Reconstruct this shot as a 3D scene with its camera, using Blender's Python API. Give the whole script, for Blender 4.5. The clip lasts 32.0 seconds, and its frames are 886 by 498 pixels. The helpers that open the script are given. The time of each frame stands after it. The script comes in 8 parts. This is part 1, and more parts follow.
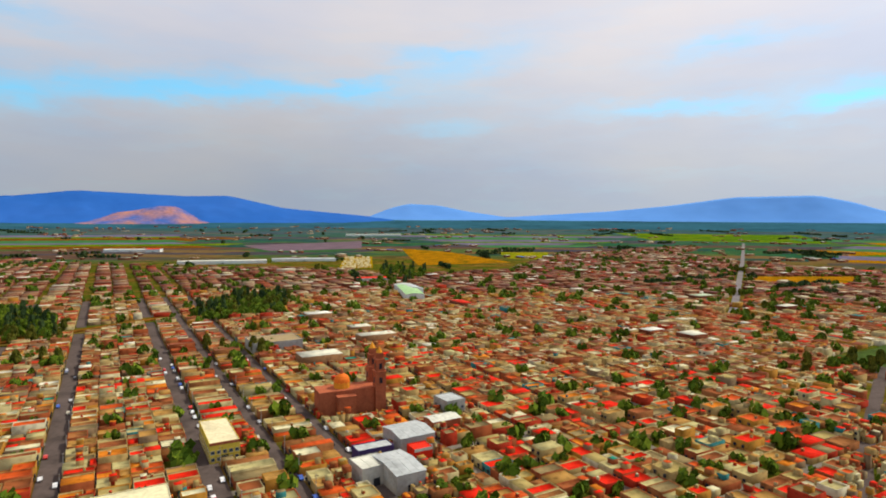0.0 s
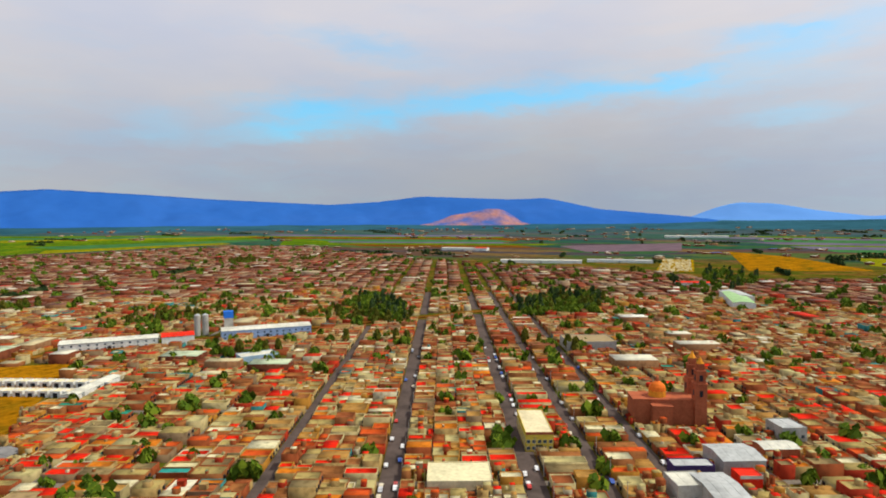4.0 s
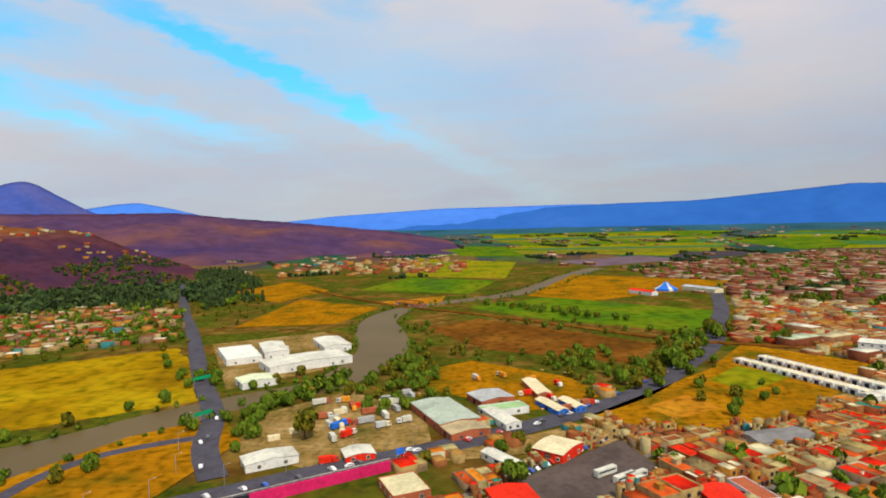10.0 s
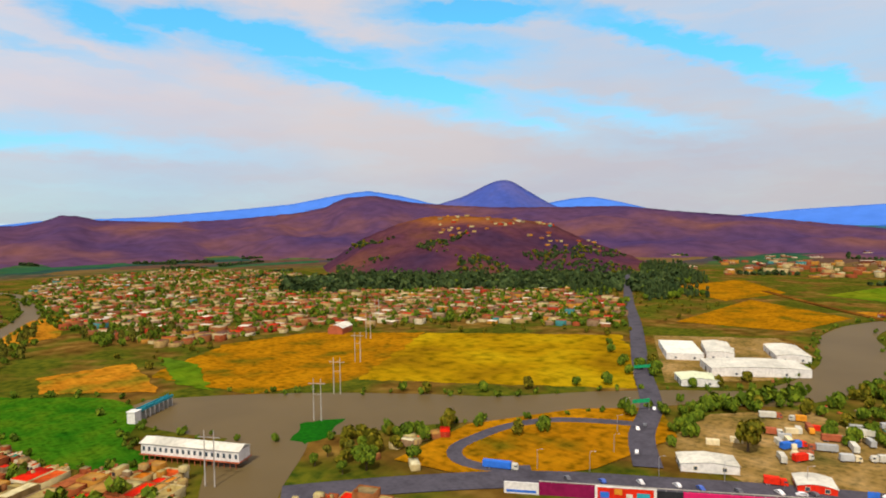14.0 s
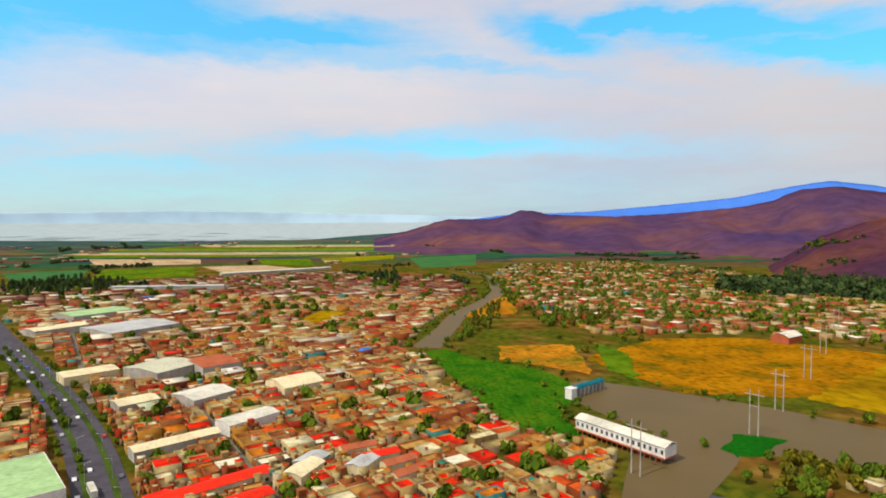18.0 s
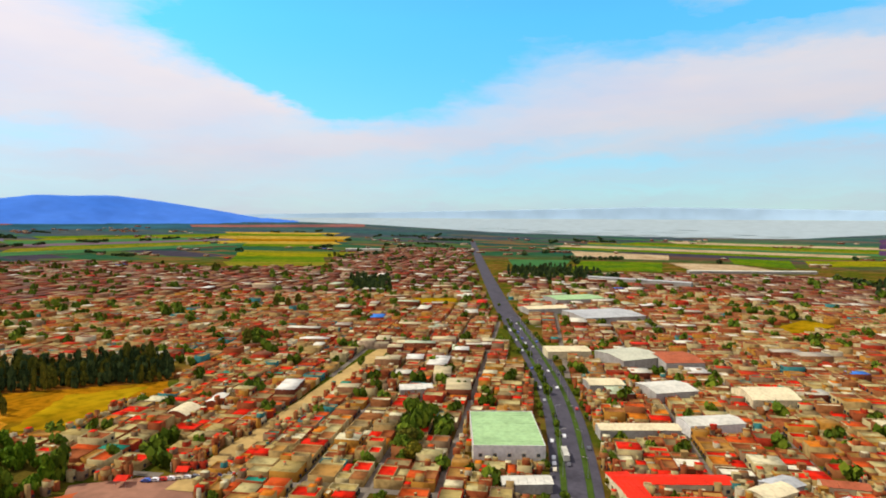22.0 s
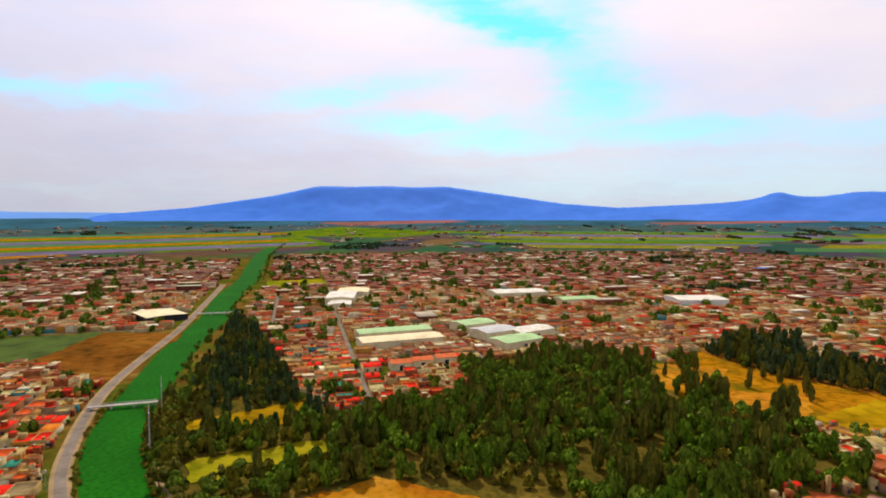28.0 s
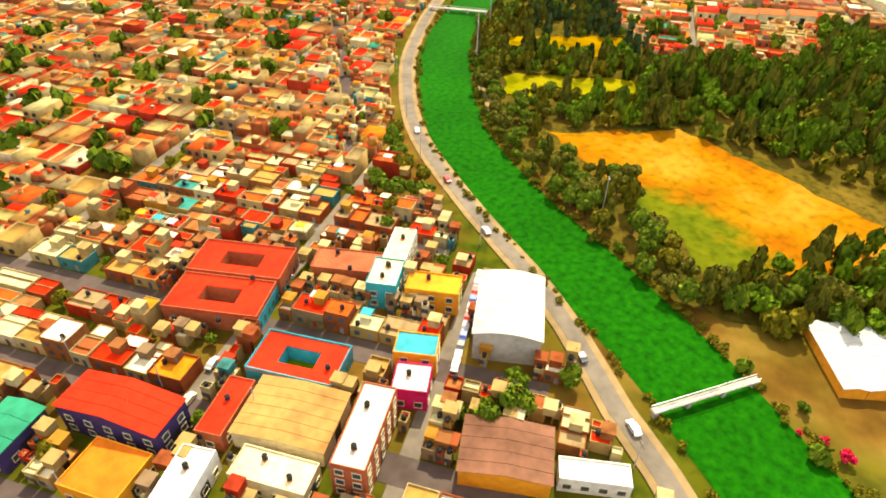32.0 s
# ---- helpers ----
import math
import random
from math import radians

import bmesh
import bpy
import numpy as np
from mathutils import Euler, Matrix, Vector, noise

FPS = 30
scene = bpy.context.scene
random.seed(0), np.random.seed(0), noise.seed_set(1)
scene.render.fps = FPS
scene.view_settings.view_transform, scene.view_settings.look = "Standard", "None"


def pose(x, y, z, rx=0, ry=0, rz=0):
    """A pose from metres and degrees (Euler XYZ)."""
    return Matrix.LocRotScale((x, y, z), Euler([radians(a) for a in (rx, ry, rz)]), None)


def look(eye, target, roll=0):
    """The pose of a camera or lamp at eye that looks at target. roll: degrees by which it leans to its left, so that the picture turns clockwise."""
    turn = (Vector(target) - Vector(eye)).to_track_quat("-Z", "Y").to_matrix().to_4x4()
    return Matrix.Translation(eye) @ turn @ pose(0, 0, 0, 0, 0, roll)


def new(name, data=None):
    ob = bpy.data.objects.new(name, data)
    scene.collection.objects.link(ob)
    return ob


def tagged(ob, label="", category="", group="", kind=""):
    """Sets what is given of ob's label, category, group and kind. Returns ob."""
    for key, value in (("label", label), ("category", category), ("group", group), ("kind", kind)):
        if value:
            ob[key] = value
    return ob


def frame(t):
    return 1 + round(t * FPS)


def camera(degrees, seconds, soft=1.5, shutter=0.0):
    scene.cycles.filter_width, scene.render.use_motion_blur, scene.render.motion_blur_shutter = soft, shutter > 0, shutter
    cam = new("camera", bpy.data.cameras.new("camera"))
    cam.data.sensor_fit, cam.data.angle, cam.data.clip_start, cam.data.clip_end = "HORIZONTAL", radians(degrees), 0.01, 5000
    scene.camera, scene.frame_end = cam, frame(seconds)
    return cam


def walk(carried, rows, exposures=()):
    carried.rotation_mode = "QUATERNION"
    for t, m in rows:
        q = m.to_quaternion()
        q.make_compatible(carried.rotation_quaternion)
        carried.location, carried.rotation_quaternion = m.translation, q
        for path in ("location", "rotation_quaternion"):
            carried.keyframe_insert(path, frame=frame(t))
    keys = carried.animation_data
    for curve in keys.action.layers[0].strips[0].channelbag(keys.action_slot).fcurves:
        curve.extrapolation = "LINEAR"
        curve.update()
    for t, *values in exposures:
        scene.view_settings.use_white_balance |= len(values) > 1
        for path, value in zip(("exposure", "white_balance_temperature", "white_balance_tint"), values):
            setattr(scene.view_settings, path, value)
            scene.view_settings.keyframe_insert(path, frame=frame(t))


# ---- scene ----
from functools import lru_cache
from mathutils.bvhtree import BVHTree

# ---------------- camera: a hovering drone that turns round once and tilts down ----------------
EYE_Z = 110.0
cam = camera(72.1, 32.0, soft=1.9)
ROWS = [
    (0, -0.00, -3.10, -0.25), (0.5, 3.15, -3.10, -0.25), (1, 6.28, -3.08, -0.14), (1.5, 8.06, -3.04, -0.10),
    (2, 11.77, -3.07, -0.02), (2.5, 16.47, -3.10, 0.10), (3, 21.62, -3.07, 0.16), (3.5, 25.69, -3.04, 0.20),
    (4, 29.05, -3.00, 0.29), (4.5, 35.18, -2.99, 0.50), (6.5, 52.47, -2.79, 0.88), (7, 58.22, -2.75, 1.03),
    (7.5, 64.09, -2.73, 1.14), (8, 69.34, -2.68, 1.22), (8.5, 74.67, -2.63, 1.31), (9, 80.52, -2.56, 1.33),
    (9.5, 88.00, -2.48, 1.39), (10, 95.96, -2.45, 1.38), (10.5, 101.92, -2.41, 1.35), (11, 106.81, -2.41, 1.19),
    (11.5, 109.98, -2.43, 1.10), (12, 113.74, -2.42, 0.98), (12.5, 118.90, -2.42, 0.87), (13, 123.79, -2.42, 0.75),
    (13.5, 129.60, -2.43, 0.72), (14, 136.17, -2.41, 0.62), (14.5, 141.79, -2.46, 0.44), (16.5, 161.57, -2.58, 0.18),
    (17, 166.23, -2.62, 0.19), (17.5, 170.41, -2.67, 0.14), (18, 175.51, -2.66, 0.12), (18.5, 180.08, -2.70, 0.03),
    (19, 185.08, -2.74, -0.04), (19.5, 189.96, -2.79, -0.08), (20, 196.54, -2.86, -0.04), (20.5, 201.33, -2.88, -0.12),
    (21, 206.89, -2.93, -0.09), (21.5, 213.07, -2.99, -0.13), (22, 217.68, -3.03, -0.25), (22.5, 221.01, -3.08, -0.43),
    (23, 225.19, -3.15, -0.51), (23.5, 231.24, -3.21, -0.47), (24, 236.84, -3.25, -0.49), (24.5, 242.61, -3.29, -0.39),
    (25, 248.59, -3.32, -0.44), (25.5, 254.99, -3.36, -0.19), (27.5, 278.81, -3.37, -0.05), (28, 285.48, -3.38, 0.09),
    (28.5, 292.64, -3.33, 0.20), (29, 300.60, -3.27, 0.25), (29.5, 305.63, -3.15, 0.07), (30, 309.91, -3.78, -0.12),
    (30.5, 313.00, -12.04, -0.37), (31, 314.26, -20.65, -0.69), (31.5, 314.96, -28.68, -1.11), (32, 315.39, -37.23, -1.38),
]
walk(cam, [(t, pose(0, 0, EYE_Z, 90 + p, r, y)) for t, y, p, r in ROWS],
     exposures=[(0, 0.06, 6500, 5), (9.0, 0.02, 6450, 6), (11.0, 0.03, 6750, 8), (14.0, 0.06, 6950, 12), (18.0, 0.06, 6800, 9), (24.0, 0.04, 6600, 12), (28.0, 0.08, 6850, 17), (30.0, 0.08, 6700, 12), (31.0, 0.5, 5950, 4), (32, 1.2, 8100, 3)])

# ---------------- sky and sun ----------------
SUN_AZ, SUN_EL = 300.0, 52.0          # azimuth counter-clockwise from +y


def heading(az, el):
    a, e = radians(az), radians(el)
    return Vector((-math.sin(a) * math.cos(e), math.cos(a) * math.cos(e), math.sin(e)))


sun = new("sun", bpy.data.lights.new("sun", "SUN"))
sun.data.energy, sun.data.angle, sun.data.color = 3.6, radians(1.5), (1.0, 0.93, 0.82)
sun.matrix_world = look(heading(SUN_AZ, SUN_EL) * 500, (0, 0, 0))

world = bpy.data.worlds.new("sky")
scene.world = world
world.use_nodes = True
wt = world.node_tree
wt.nodes.clear()


def wnode(kind, **values):
    n = wt.nodes.new(kind)
    for k, v in values.items():
        if k == "op":
            n.operation = v
        else:
            n.inputs[int(k[1:])].default_value = v
    return n


def wmath(op, a, b=None):
    n = wnode("ShaderNodeMath", op=op)
    for i, v in enumerate((a, b)):
        if v is None:
            continue
        if isinstance(v, (int, float)):
            n.inputs[i].default_value = v
        else:
            wt.links.new(v, n.inputs[i])
    return n.outputs[0]


coord = wnode("ShaderNodeTexCoord")
# the direction, bent a little by noise so that cloud edges are ragged
squash = wnode("ShaderNodeMapping")
squash.inputs["Scale"].default_value = (1, 1, 3.2)
wt.links.new(coord.outputs["Generated"], squash.inputs["Vector"])
ragged = wnode("ShaderNodeTexNoise")
ragged.inputs["Scale"].default_value, ragged.inputs["Detail"].default_value, ragged.inputs["Roughness"].default_value = 15.0, 8.0, 0.6
wt.links.new(squash.outputs[0], ragged.inputs["Vector"])
bend = wnode("ShaderNodeVectorMath", op="MULTIPLY_ADD")
wt.links.new(ragged.outputs["Color"], bend.inputs[0])
bend.inputs[1].default_value, bend.inputs[2].default_value = (0.12, 0.12, 0.045), (-0.06, -0.06, -0.0225)
bent = wnode("ShaderNodeVectorMath", op="ADD")
wt.links.new(coord.outputs["Generated"], bent.inputs[0])
wt.links.new(bend.outputs[0], bent.inputs[1])
way = bent.outputs[0]


def blob(az, el, wide, high, tilt=0.0, power=1.0):
    """A soft oval in the sky: centre and half sizes in degrees."""
    c = heading(az, el)
    right = Vector((math.cos(radians(az)), math.sin(radians(az)), 0))
    up = right.cross(c)
    t = radians(tilt)
    ax, ay = right * math.cos(t) + up * math.sin(t), up * math.cos(t) - right * math.sin(t)
    dots = []
    for vec in (ax / math.sin(radians(1.15 * wide)), ay / math.sin(radians(1.15 * high)), c):
        d = wnode("ShaderNodeVectorMath", op="DOT_PRODUCT")
        wt.links.new(way, d.inputs[0])
        d.inputs[1].default_value = vec
        dots.append(d.outputs["Value"])
    q = wmath("ADD", wmath("POWER", wmath("ABSOLUTE", dots[0]), 2.0), wmath("POWER", wmath("ABSOLUTE", dots[1]), 2.0))
    g = wmath("POWER", 0.37, q)
    return wmath("MULTIPLY", wmath("MULTIPLY", g, power), wmath("MINIMUM", wmath("MAXIMUM", wmath("MULTIPLY", dots[2], 2.0), 0.0), 1.0))


gaps = None
def gap(*oval):
    global gaps
    spot = blob(*oval)
    gaps = spot if gaps is None else wmath("MAXIMUM", gaps, spot)


def bank(*oval):
    global gaps
    gaps = wmath("MULTIPLY", gaps, wmath("SUBTRACT", 1.0, wmath("MINIMUM", blob(*oval), 1.0)))


# openings of clear sky between the clouds
gap(22.6, 10.7, 17.6, 0.9, 3, 0.46)
gap(35, 9.5, 3.2, 1.4, 0, 0.43)
gap(359.2, 14.5, 4.8, 0.7, 0, 0.31)
gap(339.1, 9.5, 6.9, 0.6, 0, 0.28)
gap(326.4, 9.3, 3.7, 0.7, 8, 0.43)
gap(335.7, 14.4, 3.2, 0.7, 10, 0.22)
gap(359.7, 8.2, 3.2, 1.0, 0, 0.15)
gap(40.6, 9.6, 5.3, 1.1, 0, 0.5)
gap(22.9, 10.9, 10.6, 1.1, 4, 0.37)
gap(8.1, 11.5, 4.3, 0.7, 10, 0.43)
gap(359.6, 13.5, 6.9, 1.5, 15, 0.25)
gap(53, 8.2, 3.2, 1.0, 0, 0.15)
gap(76.9, 18.7, 3.2, 1.2, -45, 0.46)
gap(72.9, 15.2, 2.4, 0.9, -30, 0.56)
gap(104.2, 10.9, 2.7, 1.1, -20, 0.8)
gap(40.9, 8.6, 6.4, 1.2, 8, 0.46)
gap(35.8, 9.3, 4.3, 0.7, 8, 0.31)
gap(98, 14.5, 8.5, 1.6, -15, 0.22)
gap(97.9, 8.2, 2.1, 0.6, 0, 0.19)
gap(53, 7.5, 3.2, 1.1, 0, 0.15)
gap(36.6, 15.5, 5.3, 1.0, -10, 0.22)
gap(114.2, 14.9, 14.4, 1.2, -22, 0.8)
gap(103.8, 19.0, 3.7, 1.2, -10, 0.36)
gap(95.5, 14.2, 5.3, 0.6, -5, 0.19)
gap(97.7, 8.3, 1.6, 0.5, 0, 0.12)
gap(133.1, 19.0, 8.0, 1.2, 0, 0.9)
gap(142.1, 12.8, 13.3, 1.3, -12, 0.85)
gap(152.6, 14.8, 5.9, 1.4, -15, 0.5)
gap(133.1, 16.7, 8.0, 1.3, -10, 0.45)
gap(122.8, 10.2, 9.6, 1.1, -12, 0.5)
gap(157.1, 16.4, 4.3, 1.3, 0, 0.5)
gap(158.5, 7.3, 3.2, 0.6, 0, 0.25)
gap(97.8, 8.2, 2.1, 0.4, 0, 0.12)
gap(187.5, 16.0, 14.9, 1.9, -5, 0.75)
gap(176.1, 14.6, 13.3, 0.6, -6, 0.75)
gap(164.9, 16.2, 4.8, 1.5, -20, 0.8)
gap(159.1, 17.1, 5.3, 1.1, 5, 0.85)
gap(150.3, 15.9, 9.6, 1.4, -8, 0.9)
gap(138.4, 12.4, 8.0, 1.4, -12, 0.95)
gap(134.2, 15.2, 8.0, 1.9, 0, 0.5)
gap(128.2, 9.2, 4.3, 0.6, -5, 0.5)
gap(176.2, 6.9, 17.6, 1.0, 0, 0.6)
gap(193.9, 0.9, 10.6, 1.2, 0, 0.3)
gap(198, 14.8, 17.0, 1.8, 5, 0.8)
gap(207.5, 15.7, 8.0, 1.6, 0, 0.6)
gap(185, 16.6, 8.0, 1.5, 0, 0.6)
gap(209.2, 6.7, 7.4, 1.8, 0, 0.4)
gap(227.4, 14.1, 22.9, 5.1, 0, 1.15)
gap(234.2, 8.6, 8.5, 1.8, 0, 0.8)
gap(208.3, 17.9, 16.0, 2.4, 0, 0.9)
gap(190.2, 16.1, 10.6, 1.4, 3, 0.75)
gap(211, 6.0, 13.3, 1.1, 10, 0.55)
gap(182.7, 7.3, 13.8, 1.1, 5, 0.6)
gap(216, 11.3, 8.5, 2.1, 0, 0.6)
gap(228.7, 14.8, 17.6, 5.9, 0, 1.2)
gap(200.1, 16.1, 16.0, 2.4, 0, 0.8)
gap(204.2, 4.9, 13.8, 1.1, 0, 0.45)
gap(251.4, 6.7, 8.5, 1.5, 0, 0.45)
gap(272, 11.2, 5.9, 2.9, 0, 1.1)
gap(272.4, 16.7, 3.7, 3.2, -20, 1)
gap(227.7, 12.8, 14.4, 6.4, 0, 1.2)
gap(248.9, 6.9, 11.7, 1.4, 0, 0.55)
gap(279, 7.0, 6.4, 1.3, 0, 0.5)
gap(286.7, 8.2, 6.4, 1.1, 0, 0.5)
gap(277.4, 16.4, 9.6, 2.1, -15, 1.15)
gap(270.3, 10.8, 3.2, 2.7, 0, 1)
gap(289.9, 11.7, 8.5, 1.0, 8, 0.6)
gap(280.9, 8.4, 10.6, 0.9, 0, 0.4)
gap(262.3, 7.3, 13.3, 1.2, 0, 0.55)
gap(314.4, 9.5, 5.3, 0.9, 0, 0.34)
gap(319.5, 9.7, 8.0, 0.7, -2, 0.38)
gap(314.3, 10.1, 4.3, 0.6, 10, 0.42)
gap(292.9, 10.9, 5.9, 0.9, 5, 0.65)
gap(333.7, 14.4, 4.3, 0.7, 5, 0.15)
gap(110, 15, 24, 5, -8, 0.26)
gap(206, 3.6, 36, 3.2, 0, 0.36)
gap(250, 3.4, 30, 2.6, 0, 0.2)
# banks of cloud that lie over the clear sky
bank(234.9, 10.2, 4.3, 1.0, -22, 0.9)
bank(227.5, 6.7, 11.2, 1.3, 3, 0.75)
bank(202.6, 11.7, 11.2, 2.7, -4, 0.55)
bank(178.2, 10.6, 21.3, 2.1, 4, 0.95)
bank(174, 14.9, 13.3, 0.7, -3, 0.5)
bank(255.3, 13.6, 16.0, 4.0, -14, 1)
bank(242.3, 10.8, 9.6, 1.7, -18, 0.95)
bank(235.4, 10.1, 2.4, 0.5, -15, 0.8)
bank(243.8, 8.1, 8.0, 1.5, -15, 0.6)
bank(202.1, 10.1, 17.6, 2.4, 8, 0.85)
bank(229.7, 6.2, 12.8, 1.4, 6, 0.7)
bank(259.4, 16.1, 12.2, 3.7, -22, 1)
bank(249, 12.7, 12.2, 2.9, -18, 1)
bank(236.5, 10.0, 4.3, 0.7, -8, 0.85)
bank(242.3, 8.6, 6.4, 1.5, 0, 0.6)
bank(283.8, 15.0, 9.0, 1.9, -22, 0.9)
bank(278.5, 11.7, 3.2, 1.9, -40, 0.85)
bank(287.4, 10.3, 3.7, 0.7, 0, 0.8)
bank(282.2, 9.1, 1.8, 0.5, 0, 0.7)
bank(227.5, 6.6, 11.2, 1.1, 6, 0.7)
bank(295, 13.5, 17.6, 2.7, -6, 0.8)
bank(279.4, 11.7, 3.2, 1.9, -50, 0.85)
bank(287.8, 10.6, 3.7, 0.6, 8, 0.7)
bank(258.1, 11.7, 10.6, 3.7, -10, 0.9)

sky = wnode("ShaderNodeTexSky")
sky.sky_type, sky.sun_disc = "NISHITA", False
sky.sun_elevation, sky.sun_rotation = radians(SUN_EL), radians(-SUN_AZ)
sky.altitude, sky.air_density, sky.dust_density, sky.ozone_density = 1500, 1.0, 0.6, 2.0
tint = wnode("ShaderNodeMix")
tint.data_type, tint.blend_type = "RGBA", "MULTIPLY"
tint.inputs[0].default_value = 1.0
wt.links.new(sky.outputs[0], tint.inputs[6])
lift_sky = wnode("ShaderNodeValToRGB")              # paler towards the horizon
lift_sky.color_ramp.elements[0].position, lift_sky.color_ramp.elements[1].position = 0.06, 0.30
lift_sky.color_ramp.elements[0].color, lift_sky.color_ramp.elements[1].color = (0.27, 0.53, 0.57, 1), (0.17, 0.85, 0.90, 1)
height = wnode("ShaderNodeSeparateXYZ")
wt.links.new(coord.outputs["Generated"], height.inputs[0])
wt.links.new(height.outputs[2], lift_sky.inputs[0])
wt.links.new(lift_sky.outputs[0], tint.inputs[7])
clear = wnode("ShaderNodeBackground")
wt.links.new(tint.outputs[2], clear.inputs[0])
clear.inputs[1].default_value = 0.28
# thin cloud: grey-lilac low, cream and white towards the sun
veil = wnode("ShaderNodeTexNoise")
veil.inputs["Scale"].default_value, veil.inputs["Detail"].default_value = 2.2, 5.0
wt.links.new(squash.outputs[0], veil.inputs["Vector"])
tone = wnode("ShaderNodeValToRGB")
tone.color_ramp.elements[0].position, tone.color_ramp.elements[1].position = 0.32, 0.64
tone.color_ramp.elements[0].color, tone.color_ramp.elements[1].color = (0.58, 0.595, 0.705, 1), (0.71, 0.66, 0.68, 1)
wt.links.new(veil.outputs[0], tone.inputs[0])
glow = wmath("ADD", wmath("ADD", blob(285, 16, 55, 14, 0, 0.36), blob(195, 11, 42, 6, 0, 0.13)), wmath("ADD", blob(120, 14, 40, 14, 0, -0.08), blob(20, 2, 70, 9, 0, -0.26)))
gain = wmath("ADD", glow, 1.0)
# the low sky is duller and greyer
low = wnode("ShaderNodeValToRGB")
low.color_ramp.elements[0].position, low.color_ramp.elements[1].position = 0.02, 0.30
low.color_ramp.elements[0].color, low.color_ramp.elements[1].color = (0.765, 0.85, 0.92, 1), (1.04, 1.03, 1.05, 1)
wt.links.new(height.outputs[2], low.inputs[0])
dull = wnode("ShaderNodeMix")
dull.data_type, dull.blend_type = "RGBA", "MULTIPLY"
dull.inputs[0].default_value = 1.0
wt.links.new(tone.outputs[0], dull.inputs[6])
wt.links.new(low.outputs[0], dull.inputs[7])
cloud = wnode("ShaderNodeBackground")
wt.links.new(dull.outputs[2], cloud.inputs[0])
wt.links.new(gain, cloud.inputs[1])
# fine streaks drawn out along the wind
fine = wnode("ShaderNodeMapping")
fine.inputs["Scale"].default_value = (1, 1, 9)
wt.links.new(bent.outputs[0], fine.inputs["Vector"])
streak = wnode("ShaderNodeTexNoise")
streak.inputs["Scale"].default_value, streak.inputs["Detail"].default_value, streak.inputs["Roughness"].default_value = 5.0, 7.0, 0.55
wt.links.new(fine.outputs[0], streak.inputs["Vector"])
wisps = wmath("MULTIPLY", wmath("SUBTRACT", streak.outputs[0], 0.5), 0.75)
open_sky = wmath("ADD", wmath("MULTIPLY", gaps, 1.45), wmath("MULTIPLY", wisps, wmath("ADD", 0.35, gaps)))
cover = wmath("SUBTRACT", 1.0, wmath("MINIMUM", wmath("MAXIMUM", open_sky, 0.0), 0.93))
blend = wnode("ShaderNodeMixShader")
wt.links.new(cover, blend.inputs[0])
wt.links.new(clear.outputs[0], blend.inputs[1])
wt.links.new(cloud.outputs[0], blend.inputs[2])
wout = wnode("ShaderNodeOutputWorld")
wt.links.new(blend.outputs[0], wout.inputs[0])

# ---------------- materials ----------------
def ramp_fill(ramp, stops, constant=False):
    if constant:
        ramp.interpolation = "CONSTANT"
    while len(ramp.elements) > 1:
        ramp.elements.remove(ramp.elements[-1])
    ramp.elements[0].position, ramp.elements[0].color = stops[0][0], (*stops[0][1], 1)
    for p, c in stops[1:]:
        ramp.elements.new(p).color = (*c, 1)


